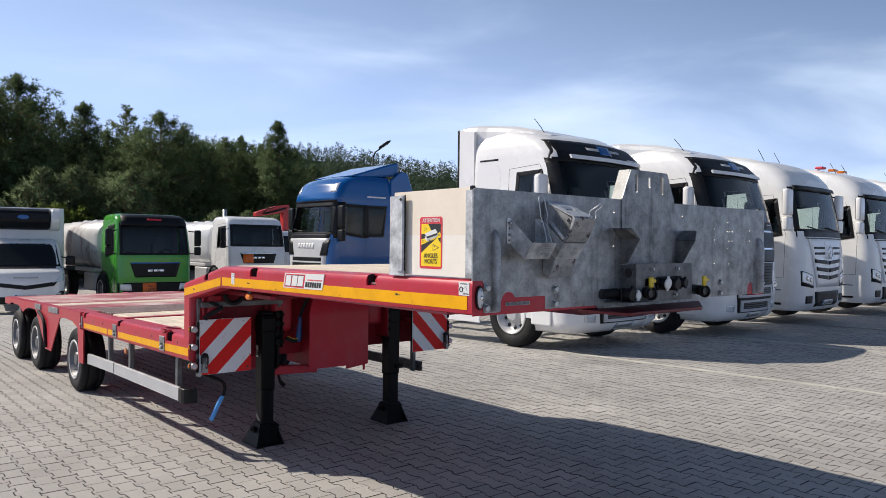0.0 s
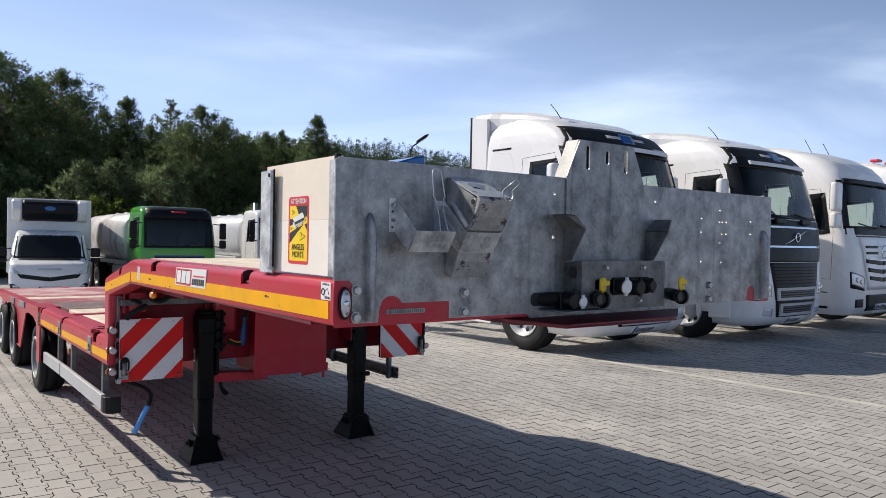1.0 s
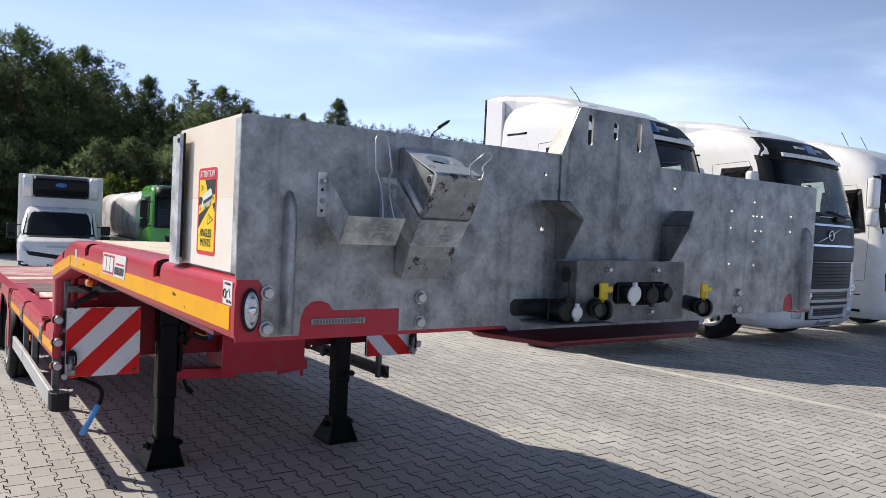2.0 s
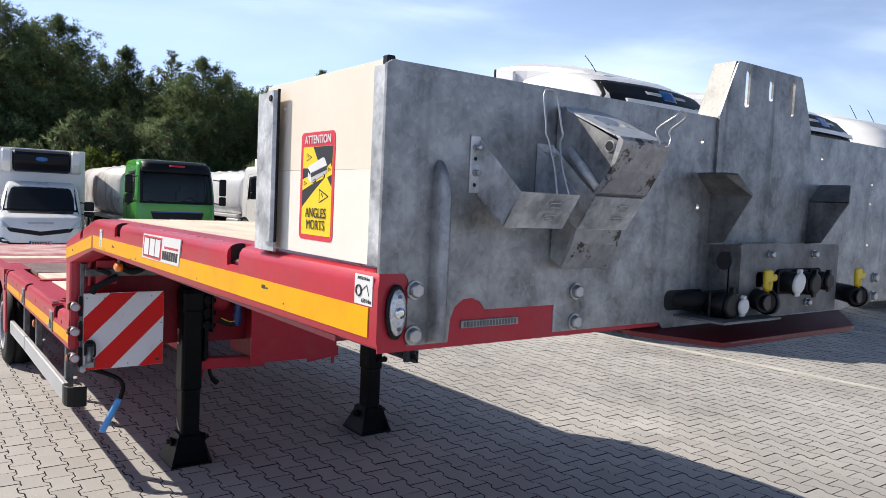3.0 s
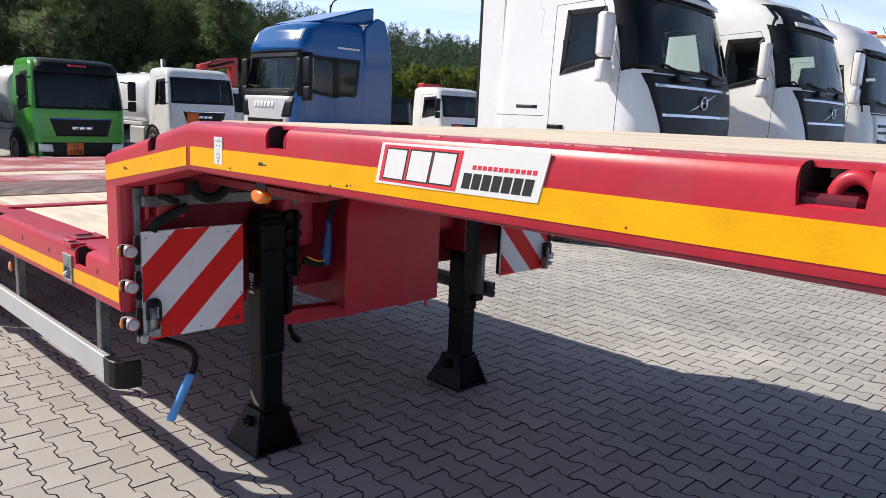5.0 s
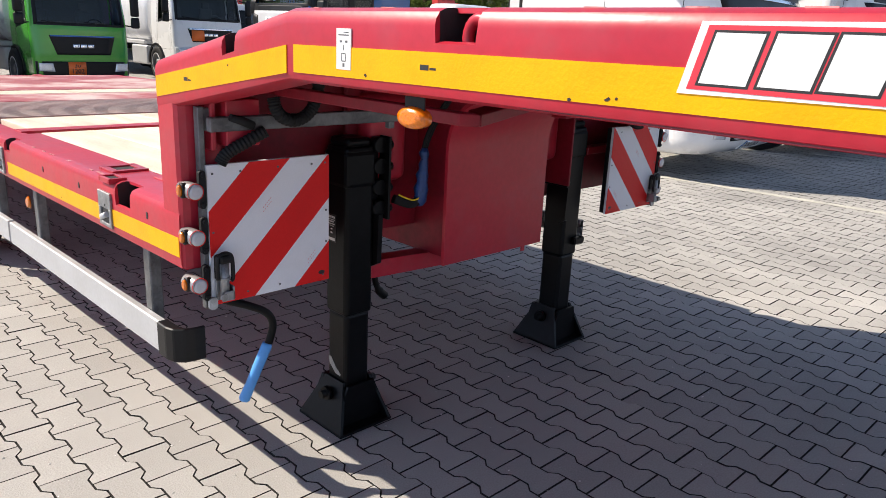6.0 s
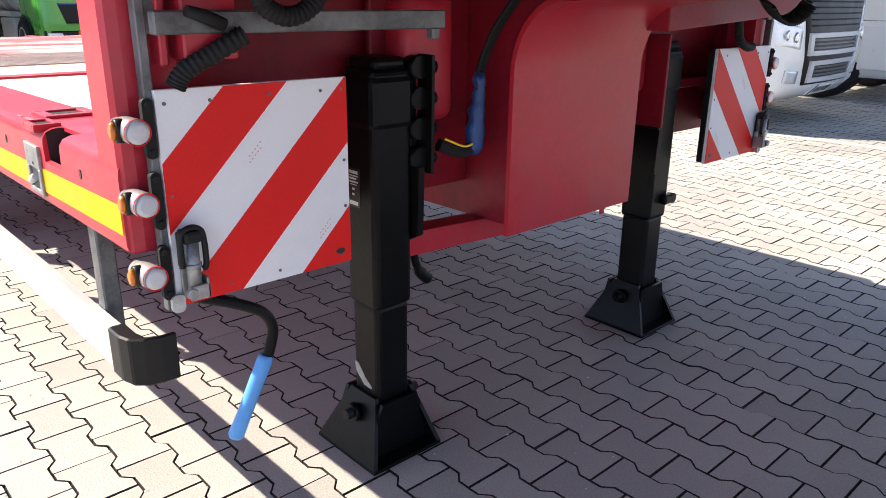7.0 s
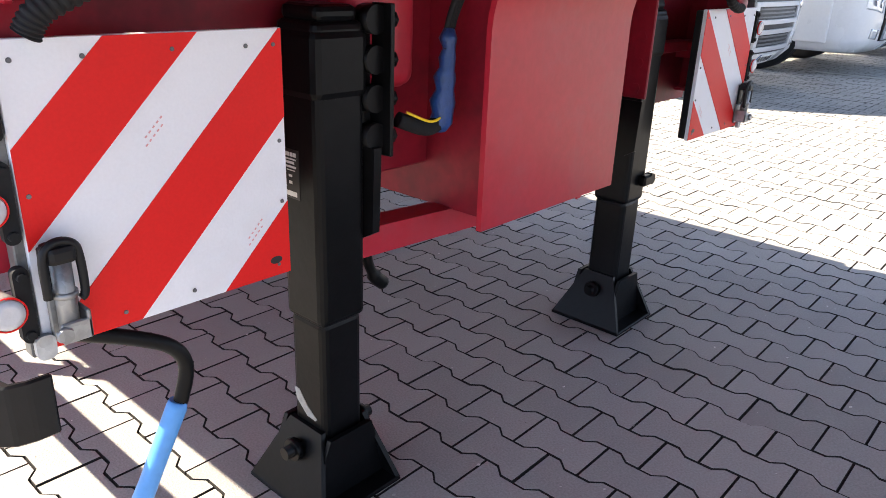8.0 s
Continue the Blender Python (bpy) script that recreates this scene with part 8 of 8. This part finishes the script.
def orange_loader(label):
    """A small dark-glazed machine with an orange hood and a beacon."""
    v = thing("wheel_loader", label=label, category="machine")
    sh = Shell([(0.7, 0.05, 1.7, 0.85, 0.08, 0.03), (1.35, 0.02, 1.7, 0.88, 0.10, 0.03), (1.4, 0.05, 1.7, 0.86, 0.10, 0.03), (2.45, 0.18, 1.65, 0.82, 0.12, 0.03), (2.55, 0.25, 1.6, 0.78, 0.15, 0.03)])
    part("cab", sh.body(), M_PLASTIC, v, "dark machine cab")
    part("hood", sh.patch([(-0.84, 0.80), (0.84, 0.80), (0.85, 1.36), (-0.85, 1.36)], 0.02, n=8), M_ORANGE, v, "orange front hood")
    part("windscreen", sh.patch([(-0.74, 1.45), (0.74, 1.45), (0.70, 2.40), (-0.70, 2.40)], 0.008, n=6), M_GLASS, v)
    for s in (-1, 1):
        part("side_window", sh.patch([(0.25, 1.45), (1.5, 1.45), (1.5, 2.38), (0.35, 2.38)], 0.006, s, 5), M_GLASS, v)
        part("side_panel", sh.patch([(0.15, 0.85), (1.6, 0.85), (1.6, 1.30), (0.15, 1.30)], 0.01, s, 5), M_ORANGE, v, "orange side panel")
    part("grille_panel", sh.patch([(-0.7, 0.75), (0.7, 0.75), (0.7, 1.0), (-0.7, 1.0)], 0.01, n=5), M_PLASTIC, v)
    bm = B()
    cyl(bm, (-0.5, 0.9, 2.54), (-0.5, 0.9, 2.72), 0.07, 0.06, 14)
    part("beacon", bm, M_AMBER, v, "orange beacon")
    for y in (0.1, 2.1):
        for s in (-1, 1):
            wheel(v, s * 0.80, y, 0.55, 0.35, s)
    bm = B()
    box(bm, -0.5, 0.5, -0.2, 2.6, 0.45, 0.75, 0.05)
    part("undercarriage", bm, M_PLASTIC, v)
    return v


def crane_truck(label):
    """A flatbed with a folded red loader crane."""
    v = thing("crane_truck", label=label, category="truck")
    sh = Shell([(0.4, 0.05, 1.8, 1.15, 0.15, 0.03), (1.6, 0.02, 1.8, 1.18, 0.16, 0.03), (2.4, 0.2, 1.8, 1.14, 0.18, 0.03), (2.6, 0.4, 1.75, 1.05, 0.2, 0.03)])
    part("cab", sh.body(), M_WHITE, v)
    part("windscreen", sh.patch([(-1.0, 1.65), (1.0, 1.65), (0.98, 2.38), (-0.98, 2.38)], 0.008, n=6), M_GLASS, v)
    bm = B()
    box(bm, -1.2, 1.2, 2.9, 8.0, 1.0, 1.25, 0.02)
    part("flatbed", bm, M_PLASTIC, v)
    bm = B()
    prism(bm, [(-0.1, 3.28), (1.6, 3.55), (1.6, 3.90), (0.9, 3.80), (-0.1, 3.48)], "y", 2.1, 2.45, 0.02)
    box(bm, 1.3, 1.6, 2.1, 2.5, 1.0, 3.6, 0.03)
    boom = part("boom", bm, M_DARKRED, v, "folded red crane boom")
    bm = B()
    tube(bm, [(0.3, 2.08, 3.42), (0.8, 2.08, 3.55), (1.4, 2.08, 3.72)], 0.05, 10)
    part("hydraulic_ram", bm, M_PLASTIC, boom)
    bm = B()
    tube(bm, [(0.2, 2.05, 3.4), (0.4, 2.05, 3.66), (0.8, 2.05, 3.72)], 0.025, 8)
    part("hydraulic_hose", bm, M_RUBBER, boom)
    chassis(v, 8.0, 1.4, (5.6,), 0.5)
    return v


def place(ob, x, y, heading, tall=1.0):
    """heading: degrees by which its front is turned from -y, counter-clockwise."""
    ob.matrix_basis = pose(x, y, ground_z(y), 0, 0, heading) @ Matrix.Diagonal((1, 1, tall, 1))
    return ob


V1 = place(tractor_curved("white tractor unit with black windscreen panel, parked"), 7.66, 4.68, 2)
copy_thing(V1, pose(11.22, 4.35, 0, 0, 0, 2))
V3 = place(tractor_slatted("white tractor unit with slatted grille and round badge"), 14.8, 4.52, 2)
V4 = copy_thing(V3, pose(18.6, 4.5, 0, 0, 0, 2))
for x, y in ((-0.75, 1.5), (0.1, 1.5), (0.75, 1.5)):
    bm = B()
    box(bm, x - 0.14, x + 0.12, y - 0.12, y + 0.08, 3.70, 3.765, 0.025, 2)
    bm.transform(V4.matrix_basis)
    part("beacon", bm, M_AMBER if x > 0 else M_STK_R, V4, "flat roof beacon")
copy_thing(V3, pose(22.4, 4.5, 0, 0, 0, 2))
copy_thing(V1, pose(16.35, 12.5, ground_z(12.5), 0, 0, 0))
van = place(box_van("white refrigerated box van with black cooling unit"), 2.20, 20.5, -8)
green = place(low_cab_truck("tanker_truck", "green tanker lorry with black bumper and visor", M_GREEN, True, True, M_TANK, d=0.19, wide=0.94), 5.72, 20.5, 0)
place(low_cab_truck("tanker_truck", "white tanker lorry with upright exhaust stack", M_WHITE, False, True, M_WHITE, True), 10.75, 23.8, 0, 1.07)
blue = place(blue_tractor("glossy blue high-roof tractor unit"), 8.8, 16.85, -89, 1.14)
far_w = place(low_cab_truck("tipper_truck", "white lorry with a red crane behind its cab", M_WHITE, False, False, M_WHITE), 19.4, 20.0, 0)
loader = place(orange_loader("orange wheel loader with dark cab glass"), 20.1, 24.6, 0)
crane = place(crane_truck("white flatbed lorry with a red loader crane"), 13.4, 27.2, 0)
bm = B()
box(bm, -0.4, 0.5, 2.0, 2.4, 2.75, 3.05, 0.04)
box(bm, 0.6, 0.75, 2.0, 2.4, 1.0, 2.95, 0.02)
part("loader_crane", bm, M_DARKRED, None).parent = far_w

# street lamp
lamp = thing("street_lamp", label="tall dark street lamp with a slanting head", category="lamp")
bm = B()
tube(bm, [(0, 0, 0), (0, 0, 4), (0, 0, 7.4)], [0.09, 0.07, 0.05], 12)
part("pole", bm, M_PLASTIC, lamp)
bm = B()
tube(bm, [(0, 0, 7.2), (0.12, 0, 7.55), (0.55, 0, 7.85)], 0.04, 10)
part("arm", bm, M_PLASTIC, lamp)
bm = B()
prism(bm, [(0.35, 7.72), (0.95, 8.12), (1.08, 8.28), (0.85, 8.24), (0.32, 7.86)], "y", -0.16, 0.16, 0.04)
head = part("lamp_head", bm, M_PLASTIC, lamp)
bm = B()
prism(bm, [(0.45, 7.765), (0.93, 8.09), (0.92, 8.08), (0.46, 7.75)], "y", -0.12, 0.12)
part("lamp_glass", bm, M_LENS, head)
lamp.matrix_basis = pose(-2.1 + 44 * math.sin(radians(34.8)), -2.24 + 44 * math.cos(radians(34.8)), ground_z(30), 0, 0, -35)

# ---- trees ----
M_BARK = mat("pine_bark", (0.16, 0.09, 0.055), 0.9, var=0.3, scale=3, fine=30, bump=0.5)


def leaf_material(name, c, spread, through=0.22):
    m = mat(name, c, 0.7, var=0.25, scale=0.5, fine=4, bump=0.0, random_amt=spread, spec=0.08)
    nt = m.node_tree
    L, N = nt.links.new, nt.nodes.new
    # some light passes through the sprays
    tl, ms = N("ShaderNodeBsdfTranslucent"), N("ShaderNodeMixShader")
    bs = nt.nodes["Principled BSDF"]
    L(bs.inputs["Base Color"].links[0].from_socket, tl.inputs["Color"])
    ms.inputs["Fac"].default_value = through
    L(bs.outputs[0], ms.inputs[1])
    L(tl.outputs[0], ms.inputs[2])
    L(ms.outputs[0], nt.nodes["Material Output"].inputs["Surface"])
    return m


M_NEEDLE = leaf_material("pine_needles", (0.112, 0.160, 0.072), 0.4, 0.38)
M_NEEDLE2 = leaf_material("fresh_needles", (0.135, 0.185, 0.090), 0.3, 0.35)
M_LEAF = leaf_material("broad_leaves", (0.11, 0.15, 0.030), 0.4, 0.35)
M_BIRCH = leaf_material("birch_leaves", (0.12, 0.155, 0.065), 0.35, 0.4)


def tuft(vs, fs, c, r, rnd, n, size):
    """n small pointed leaves about a centre."""
    for _ in range(n):
        d = Vector((rnd.gauss(0, 1), rnd.gauss(0, 1), rnd.gauss(0, 0.8))).normalized()
        p = c + d * r * rnd.uniform(0.25, 1.0)
        a = Vector((rnd.gauss(0, 1), rnd.gauss(0, 1), rnd.gauss(0, 1))).normalized()
        b = d.cross(a).normalized()
        s = size * rnd.uniform(0.6, 1.3)
        i = len(vs)
        vs += [p - b * s * 0.30, p + b * s * 0.30, p + (d * 0.8 + a * 0.6 + Vector((0, 0, 0.45))) * s * 1.35]
        fs.append((i, i + 1, i + 2))


def clump(vs, fs, ns, c, radial, rnd, n, size, wide):
    """A spray of n pointed shoots that fan out from one twig end; ns takes their rounded shading normals."""
    lead = (radial + Vector((rnd.gauss(0, 0.5), rnd.gauss(0, 0.5), rnd.uniform(0.1, 0.7)))).normalized()
    for _ in range(n):
        q = Vector((rnd.gauss(0, 1), rnd.gauss(0, 1), rnd.gauss(0, 1))).normalized()
        d = (lead * 0.55 + q * 0.95).normalized()
        side = d.cross(Vector((rnd.gauss(0, 1), rnd.gauss(0, 1), rnd.gauss(0, 1)))).normalized()
        ln, w = size * rnd.uniform(0.55, 1.3), size * wide * rnd.uniform(0.7, 1.3)
        p = c + q * size * 0.45
        tri = [p - side * w, p + side * w, p + d * ln]
        nm = (radial * 0.55 + d * 0.75 + Vector((0, 0, 0.25))).normalized()
        if (tri[1] - tri[0]).cross(tri[2] - tri[0]).dot(nm) < 0:
            tri[0], tri[1] = tri[1], tri[0]
        i = len(vs)
        vs += tri
        ns += [nm] * 3
        fs.append((i, i + 1, i + 2))


def tree(name, height, spread, base, seed, leaf, label, profile="pine", clumps=2200, shoots=20, size=0.22, wide=0.105, bark=M_BARK):
    """profile: pine (ragged cone with a rounded head), spire (narrow cone), round (broad crown)."""
    rnd = random.Random(seed)
    v = thing(name, label=label, category="tree", group="trees at the edge of the yard")
    bm = B()
    lean = Vector((rnd.uniform(-0.3, 0.3), rnd.uniform(-0.3, 0.3), 0))
    pts = [Vector((0, 0, height * 0.97 * k / 6)) + lean * (k / 6) ** 2 for k in range(7)]
    tube(bm, pts, [height * 0.016 * (1 - 0.92 * k / 6) + 0.01 for k in range(7)], 8)
    ends, nl = [], 76
    lobes = [rnd.uniform(0.62, 1.12) for _ in range(13)]
    for k in range(nl):
        u = ((k + 0.5) / nl) ** 0.92
        f = base + (0.97 - base) * u
        a = k * 2.4 + rnd.uniform(-0.4, 0.4)
        lobe = lobes[int(u * 9 + a * 1.7) % 13]
        if profile == "pine":
            reach = spread * (1.0 - u ** 2.1) ** 0.85 * (0.70 + 0.30 * min(1, u * 4)) * lobe * rnd.uniform(0.8, 1.08) + 0.30
        elif profile == "spire":
            reach = spread * (1.0 - u ** 1.25) * lobe * rnd.uniform(0.8, 1.1) + 0.22
        else:
            reach = spread * math.sqrt(max(0.05, 1 - (2 * u - 0.95) ** 2)) * lobe * rnd.uniform(0.75, 1.1)
        up = 0.05 + 0.60 * u
        p0 = Vector((0, 0, height * f - reach * up * 0.6)) + lean * f * f
        out = Vector((math.cos(a), math.sin(a), 0))
        p1 = p0 + (out + Vector((0, 0, up * 0.6))) * reach * 0.55
        p2 = p0 + (out + Vector((0, 0, up + rnd.uniform(-0.1, 0.2)))) * reach
        tube(bm, [p0, p1, p2], [0.034, 0.022, 0.008], 4, False)
        ends.append((p0, p1, p2, reach, out))
    part("trunk", bm, bark, v, "tapered trunk with bare limbs")
    vs, fs, ns = [], [], []
    weight = [float(w) for w in np.cumsum([0.25 + e[3] for e in ends])]
    for _ in range(clumps):
        p0, p1, p2, reach, out = ends[min(nl - 1, bisect_in(weight, rnd.random() * weight[-1]))]
        t = rnd.uniform(0.25, 1.05) ** 0.7
        mid = p0.lerp(p1, t / 0.55) if t < 0.55 else p1.lerp(p2, (t - 0.55) / 0.45)
        c = mid + Vector((rnd.gauss(0, 1), rnd.gauss(0, 1), rnd.gauss(0.15, 0.6))) * (0.10 + reach * 0.11)
        clump(vs, fs, ns, c, out * t, rnd, shoots, size, wide)
    for _ in range(int(clumps * 0.02) + 6):
        c = Vector((rnd.gauss(0, 0.14), rnd.gauss(0, 0.14), height * rnd.uniform(0.92, 1.0))) + lean
        clump(vs, fs, ns, c, Vector((0, 0, 0.6)), rnd, shoots, size * 0.8, wide)
    me = bpy.data.meshes.new("crown")
    me.from_pydata([tuple(p) for p in vs], [], fs)
    me.polygons.foreach_set("use_smooth", [True] * len(fs))
    me.normals_split_custom_set_from_vertices([tuple(n) for n in ns])
    part("crown", me, leaf, v, "uneven crown of many small sprays")
    return v


def bisect_in(sums, x):
    lo, hi = 0, len(sums)
    while lo < hi:
        m = (lo + hi) // 2
        lo, hi = (m + 1, hi) if sums[m] < x else (lo, m)
    return lo


def plant(ob, spots, rnd):
    """The first spot takes the tree itself, the rest take copies."""
    for k, (x, y, s, broad) in enumerate(spots):
        m = pose(x, y, -0.40, 0, 0, rnd.uniform(0, 360)) @ Matrix.Diagonal((s * broad, s * broad, s, 1))
        if k == 0:
            m0 = m
        else:
            c = copy_thing(ob, Matrix.Identity(4))
            c.matrix_basis = m
    ob.matrix_basis = m0


def polar(deg, dist):
    """A spot seen from the yard's corner, by bearing (clockwise from +y) and distance."""
    return -2.1 + dist * math.sin(radians(deg)), -2.2 + dist * math.cos(radians(deg))


rnd = random.Random(11)
# the main stand: bearing (clockwise from +y), distance, height, kind, breadth
STAND = [(10.4, 47, 11.2, 0, 1.05), (6.4, 46, 11.6, 2, 1.0), (8.4, 51, 11.4, 0, 1.0), (4.0, 48, 11.8, 0, 1.0), (1.0, 47, 11.5, 2, 1.0), (-3.0, 48, 11.5, 0, 1.0), (-8.0, 48, 11.5, 2, 1.0),
         (12.5, 51, 9.9, 2, 0.85), (14.4, 50, 10.5, 1, 1.05), (15.8, 55, 9.6, 0, 0.9), (17.6, 52, 9.4, 2, 0.9), (19.4, 50, 10.3, 0, 1.0), (20.6, 52, 9.9, 2, 0.9), (22.2, 53, 9.0, 0, 0.9),
         (23.8, 55, 9.6, 2, 0.85), (25.0, 57, 10.0, 0, 0.8), (26.3, 55, 9.2, 2, 0.8), (27.6, 52, 10.5, 1, 1.0), (28.9, 56, 8.8, 0, 0.8), (30.3, 58, 8.2, 2, 0.8), (31.8, 61, 7.6, 0, 0.75), (33.3, 63, 7.0, 2, 0.8)]
KINDS = [tree("pine_tree", 11.0, 3.9, 0.10, 1, M_NEEDLE, "dark green pine tree with dense crown"),
         tree("pine_tree", 11.0, 3.3, 0.08, 2, M_NEEDLE, "dark green pine tree with pointed top", "spire"),
         tree("pine_tree", 11.0, 4.3, 0.12, 3, M_NEEDLE, "broad dark green pine tree")]
spots = [[], [], []]
for b, d, h, kind, broad in STAND:
    spots[kind].append((*polar(b, d), h / 11.0, broad))
    spots[(kind + 1) % 3].append((*polar(b + rnd.uniform(-1.0, 1.0), d + rnd.uniform(6, 10)), h / 11.0 * rnd.uniform(0.88, 1.02), broad))
for kind, sp in zip(KINDS, spots):
    plant(kind, sp, rnd)
young = tree("young_pine", 5.0, 1.7, 0.03, 5, M_NEEDLE2, "bushy young pine tree", clumps=700, shoots=20, size=0.22)
plant(young, [(*polar(rnd.uniform(1, 18), rnd.uniform(38, 42)), rnd.uniform(0.7, 1.1), 1.0) for _ in range(20)] + [(*polar(rnd.uniform(18, 31), rnd.uniform(41, 45)), rnd.uniform(0.5, 0.8), 1.0) for _ in range(8)], rnd)
birch = tree("birch_tree", 13.0, 1.9, 0.3, 7, M_BIRCH, "pale green birch tree", "round", clumps=520, shoots=9, size=0.22, wide=0.26)
plant(birch, [(*polar(16.9, 60), 0.95, 1.0), (*polar(30.6, 66), 0.60, 1.0)], rnd)
shrub = tree("broadleaf_tree", 7.0, 3.0, 0.12, 8, M_LEAF, "light green broadleaf tree", "round", clumps=520, shoots=14, size=0.30, wide=0.24)
plant(shrub, [(*polar(b, d), s, 1.0) for b, d, s in ((34.6, 70, 0.95), (36.2, 66, 0.75), (37.8, 72, 0.95), (39.5, 70, 0.8), (41.5, 74, 0.9), (12.7, 37, 0.52), (43.5, 75, 0.9), (46, 78, 0.95))], rnd)

# wooded hill far behind
M_FAR = mat("distant_woods", (0.085, 0.115, 0.065), 0.9, var=0.3, scale=0.15, fine=0.8, bump=0.0, random_amt=0.3, spec=0.1)


def ridge(b):
    """Height of the crest at a bearing."""
    return 40.5 + 1.2 * math.sin(radians(b * 7.0)) - 0.85 * max(0, b - 32)


vs, fs = [], []
for k in range(2100):
    b = rnd.uniform(20, 62)
    row = rnd.random()
    d = 150 + 190 * row
    x, y = polar(b, d)
    top = ridge(b) * row
    h = rnd.uniform(5, 9)
    for j in range(24):
        f = rnd.random()
        c = Vector((x + rnd.gauss(0, 1.6) * (1.15 - f), y + rnd.gauss(0, 1.6) * (1.15 - f), top + h * f))
        tuft(vs, fs, c, 0.8, rnd, 8, 0.42)
me = bpy.data.meshes.new("far_woods")
me.from_pydata([tuple(p) for p in vs], [], fs)
tagged(part("far_woods", me, M_FAR), "dark green woods on a distant hillside", "woods", kind="stuff")
bm = B()
rings = []
for d, f in ((140, 0.0), (200, 0.30), (270, 0.68), (345, 1.02), (420, 1.0)):
    ring = []
    for k in range(40):
        b = -30 + 110 * k / 39
        x, y = polar(b, d)
        ring.append(bm.verts.new((x, y, -0.5 + f * ridge(b))))
    rings.append(ring)
for a, b in zip(rings, rings[1:]):
    for k in range(39):
        bm.faces.new((a[k], a[k + 1], b[k + 1], b[k]))
tagged(part("hillside", bm, M_FAR), "dark wooded hillside", "hill", kind="structure")

# ---- marks on the paving ----
for x0, y0, x1, y1 in ((6.55, 5.3, 7.35, -3.0), (10.4, 5.0, 11.1, -3.0), (14.2, 5.2, 14.9, -3.0), (18.0, 5.2, 18.7, -3.0)):
    bm = B()
    prism(bm, [(x0, y0), (x0 + 0.11, y0), (x1 + 0.11, y1), (x1, y1)], "z", 0.0, 0.004)
    tagged(part("parking_line", bm, M_LINE), "worn white parking line on the paving", "line", kind="structure")

# ---- paving stones ----
HW, HN, G, C = 0.0775, 0.0535, 0.0022, 0.0013


def stone_outline(inset):
    """Interlocking stone with wide ends and a narrow waist; its start is at y = 0."""
    a, b = 0.0348, 0.0617
    w, n = HW - inset, HN - inset
    half = [(w, inset), (w, a), (n, b), (n, LEN - b), (w, LEN - a), (w, LEN - inset)]
    return half + [(-x, y) for x, y in half[::-1]]


def stone_mesh(dx=0.0, dy=0.0, dz=0.0, tilt=(0, 0), vs=None, fs=None):
    top, low = stone_outline(G + C), stone_outline(G)
    i = len(vs)
    vs += [(x + dx, y + dy, dz + x * tilt[0] + (y - LEN / 2) * tilt[1]) for x, y in top]
    vs += [(x + dx, y + dy, dz - 0.0155) for x, y in low]
    n = len(top)
    fs.append(tuple(range(i, i + n)))
    for k in range(n):
        fs.append((i + n + k, i + n + (k + 1) % n, i + (k + 1) % n, i + k))


# dark sand in the joints
bm = B()
for x0, x1, ya, yb in ((-4.05, 13.65, -3.87, 5.5), (-4.05, 13.65, 5.5, 8.4), (-1.45, 13.65, 8.4, 9.5), (-1.45, 13.65, 9.5, 12.2)):
    bm.faces.new([bm.verts.new((x, y, ground_z(y) - 0.0125)) for x, y in ((x0, ya), (x1, ya), (x1, yb), (x0, yb))])
M_SAND = mat("joint_sand", (0.022, 0.020, 0.018), 0.95, var=0.3, scale=2, fine=90, bump=0.3)
tagged(part("joint_sand", bm, M_SAND), "dark sand in the paving joints", "sand", kind="structure")

rnd = random.Random(5)
near, vs, fs = [], [], []
for r in range(-40, 96):
    x = X0 + r * ROW
    for k in range(-34, 50):
        y = Y0 + (k + 0.5 * (r % 2)) * LEN
        if -0.1 < x < 2.4 and 2.3 < y < 4.95 and len(near) < 300:
            near.append((x, y))
        elif y < 8.5 or x > -1.5:
            stone_mesh(x, y, ground_z(y + LEN / 2) + rnd.uniform(-0.0015, 0.001), (rnd.gauss(0, 0.004), rnd.gauss(0, 0.004)), vs, fs)
me = bpy.data.meshes.new("paving_stones")
me.from_pydata(vs, [], fs)
me.polygons.foreach_set("material_index", [int(len(f) == 4) for f in fs])
field = tagged(part("pavement", me, M_PAVER), "interlocking grey concrete paving stones", "pavement", kind="structure")
field.data.materials.append(M_SAND)
vs, fs = [], []
stone_mesh(vs=vs, fs=fs)
me = bpy.data.meshes.new("paver")
me.from_pydata(vs, [], fs)
me.materials.append(M_PAVER)
me.materials.append(M_SAND)
me.polygons.foreach_set("material_index", [int(len(f) == 4) for f in fs])
for x, y in near:
    ob = new("paver", me)
    ob.parent = field
    ob.location = (x, y, rnd.uniform(-0.0015, 0.001))
    ob.rotation_euler = (rnd.gauss(0, 0.004), rnd.gauss(0, 0.004), 0)

# grit and small pale chips lying on the stones
vs, fs = [], []
for _ in range(2600):
    x, y = rnd.uniform(-2.2, 5.5), rnd.uniform(0.2, 6.5)
    s = abs(rnd.gauss(0.0012, 0.0013)) + 0.0008
    a = rnd.uniform(0, 6.28)
    i, z = len(vs), ground_z(y) + 0.0012
    vs += [(x + s * math.cos(a + q * 1.57) * (1 + 0.6 * (q % 2)), y + s * math.sin(a + q * 1.57), z) for q in range(4)] + [(x, y, z + s * 0.6)]
    fs += [(i + q, i + (q + 1) % 4, i + 4) for q in range(4)]
me = bpy.data.meshes.new("grit")
me.from_pydata(vs, [], fs)
tagged(part("grit", me, mat("pale_grit", (0.55, 0.53, 0.50), 0.9, random_amt=0.5)), "small pale stone chips on the paving", "grit", kind="stuff")
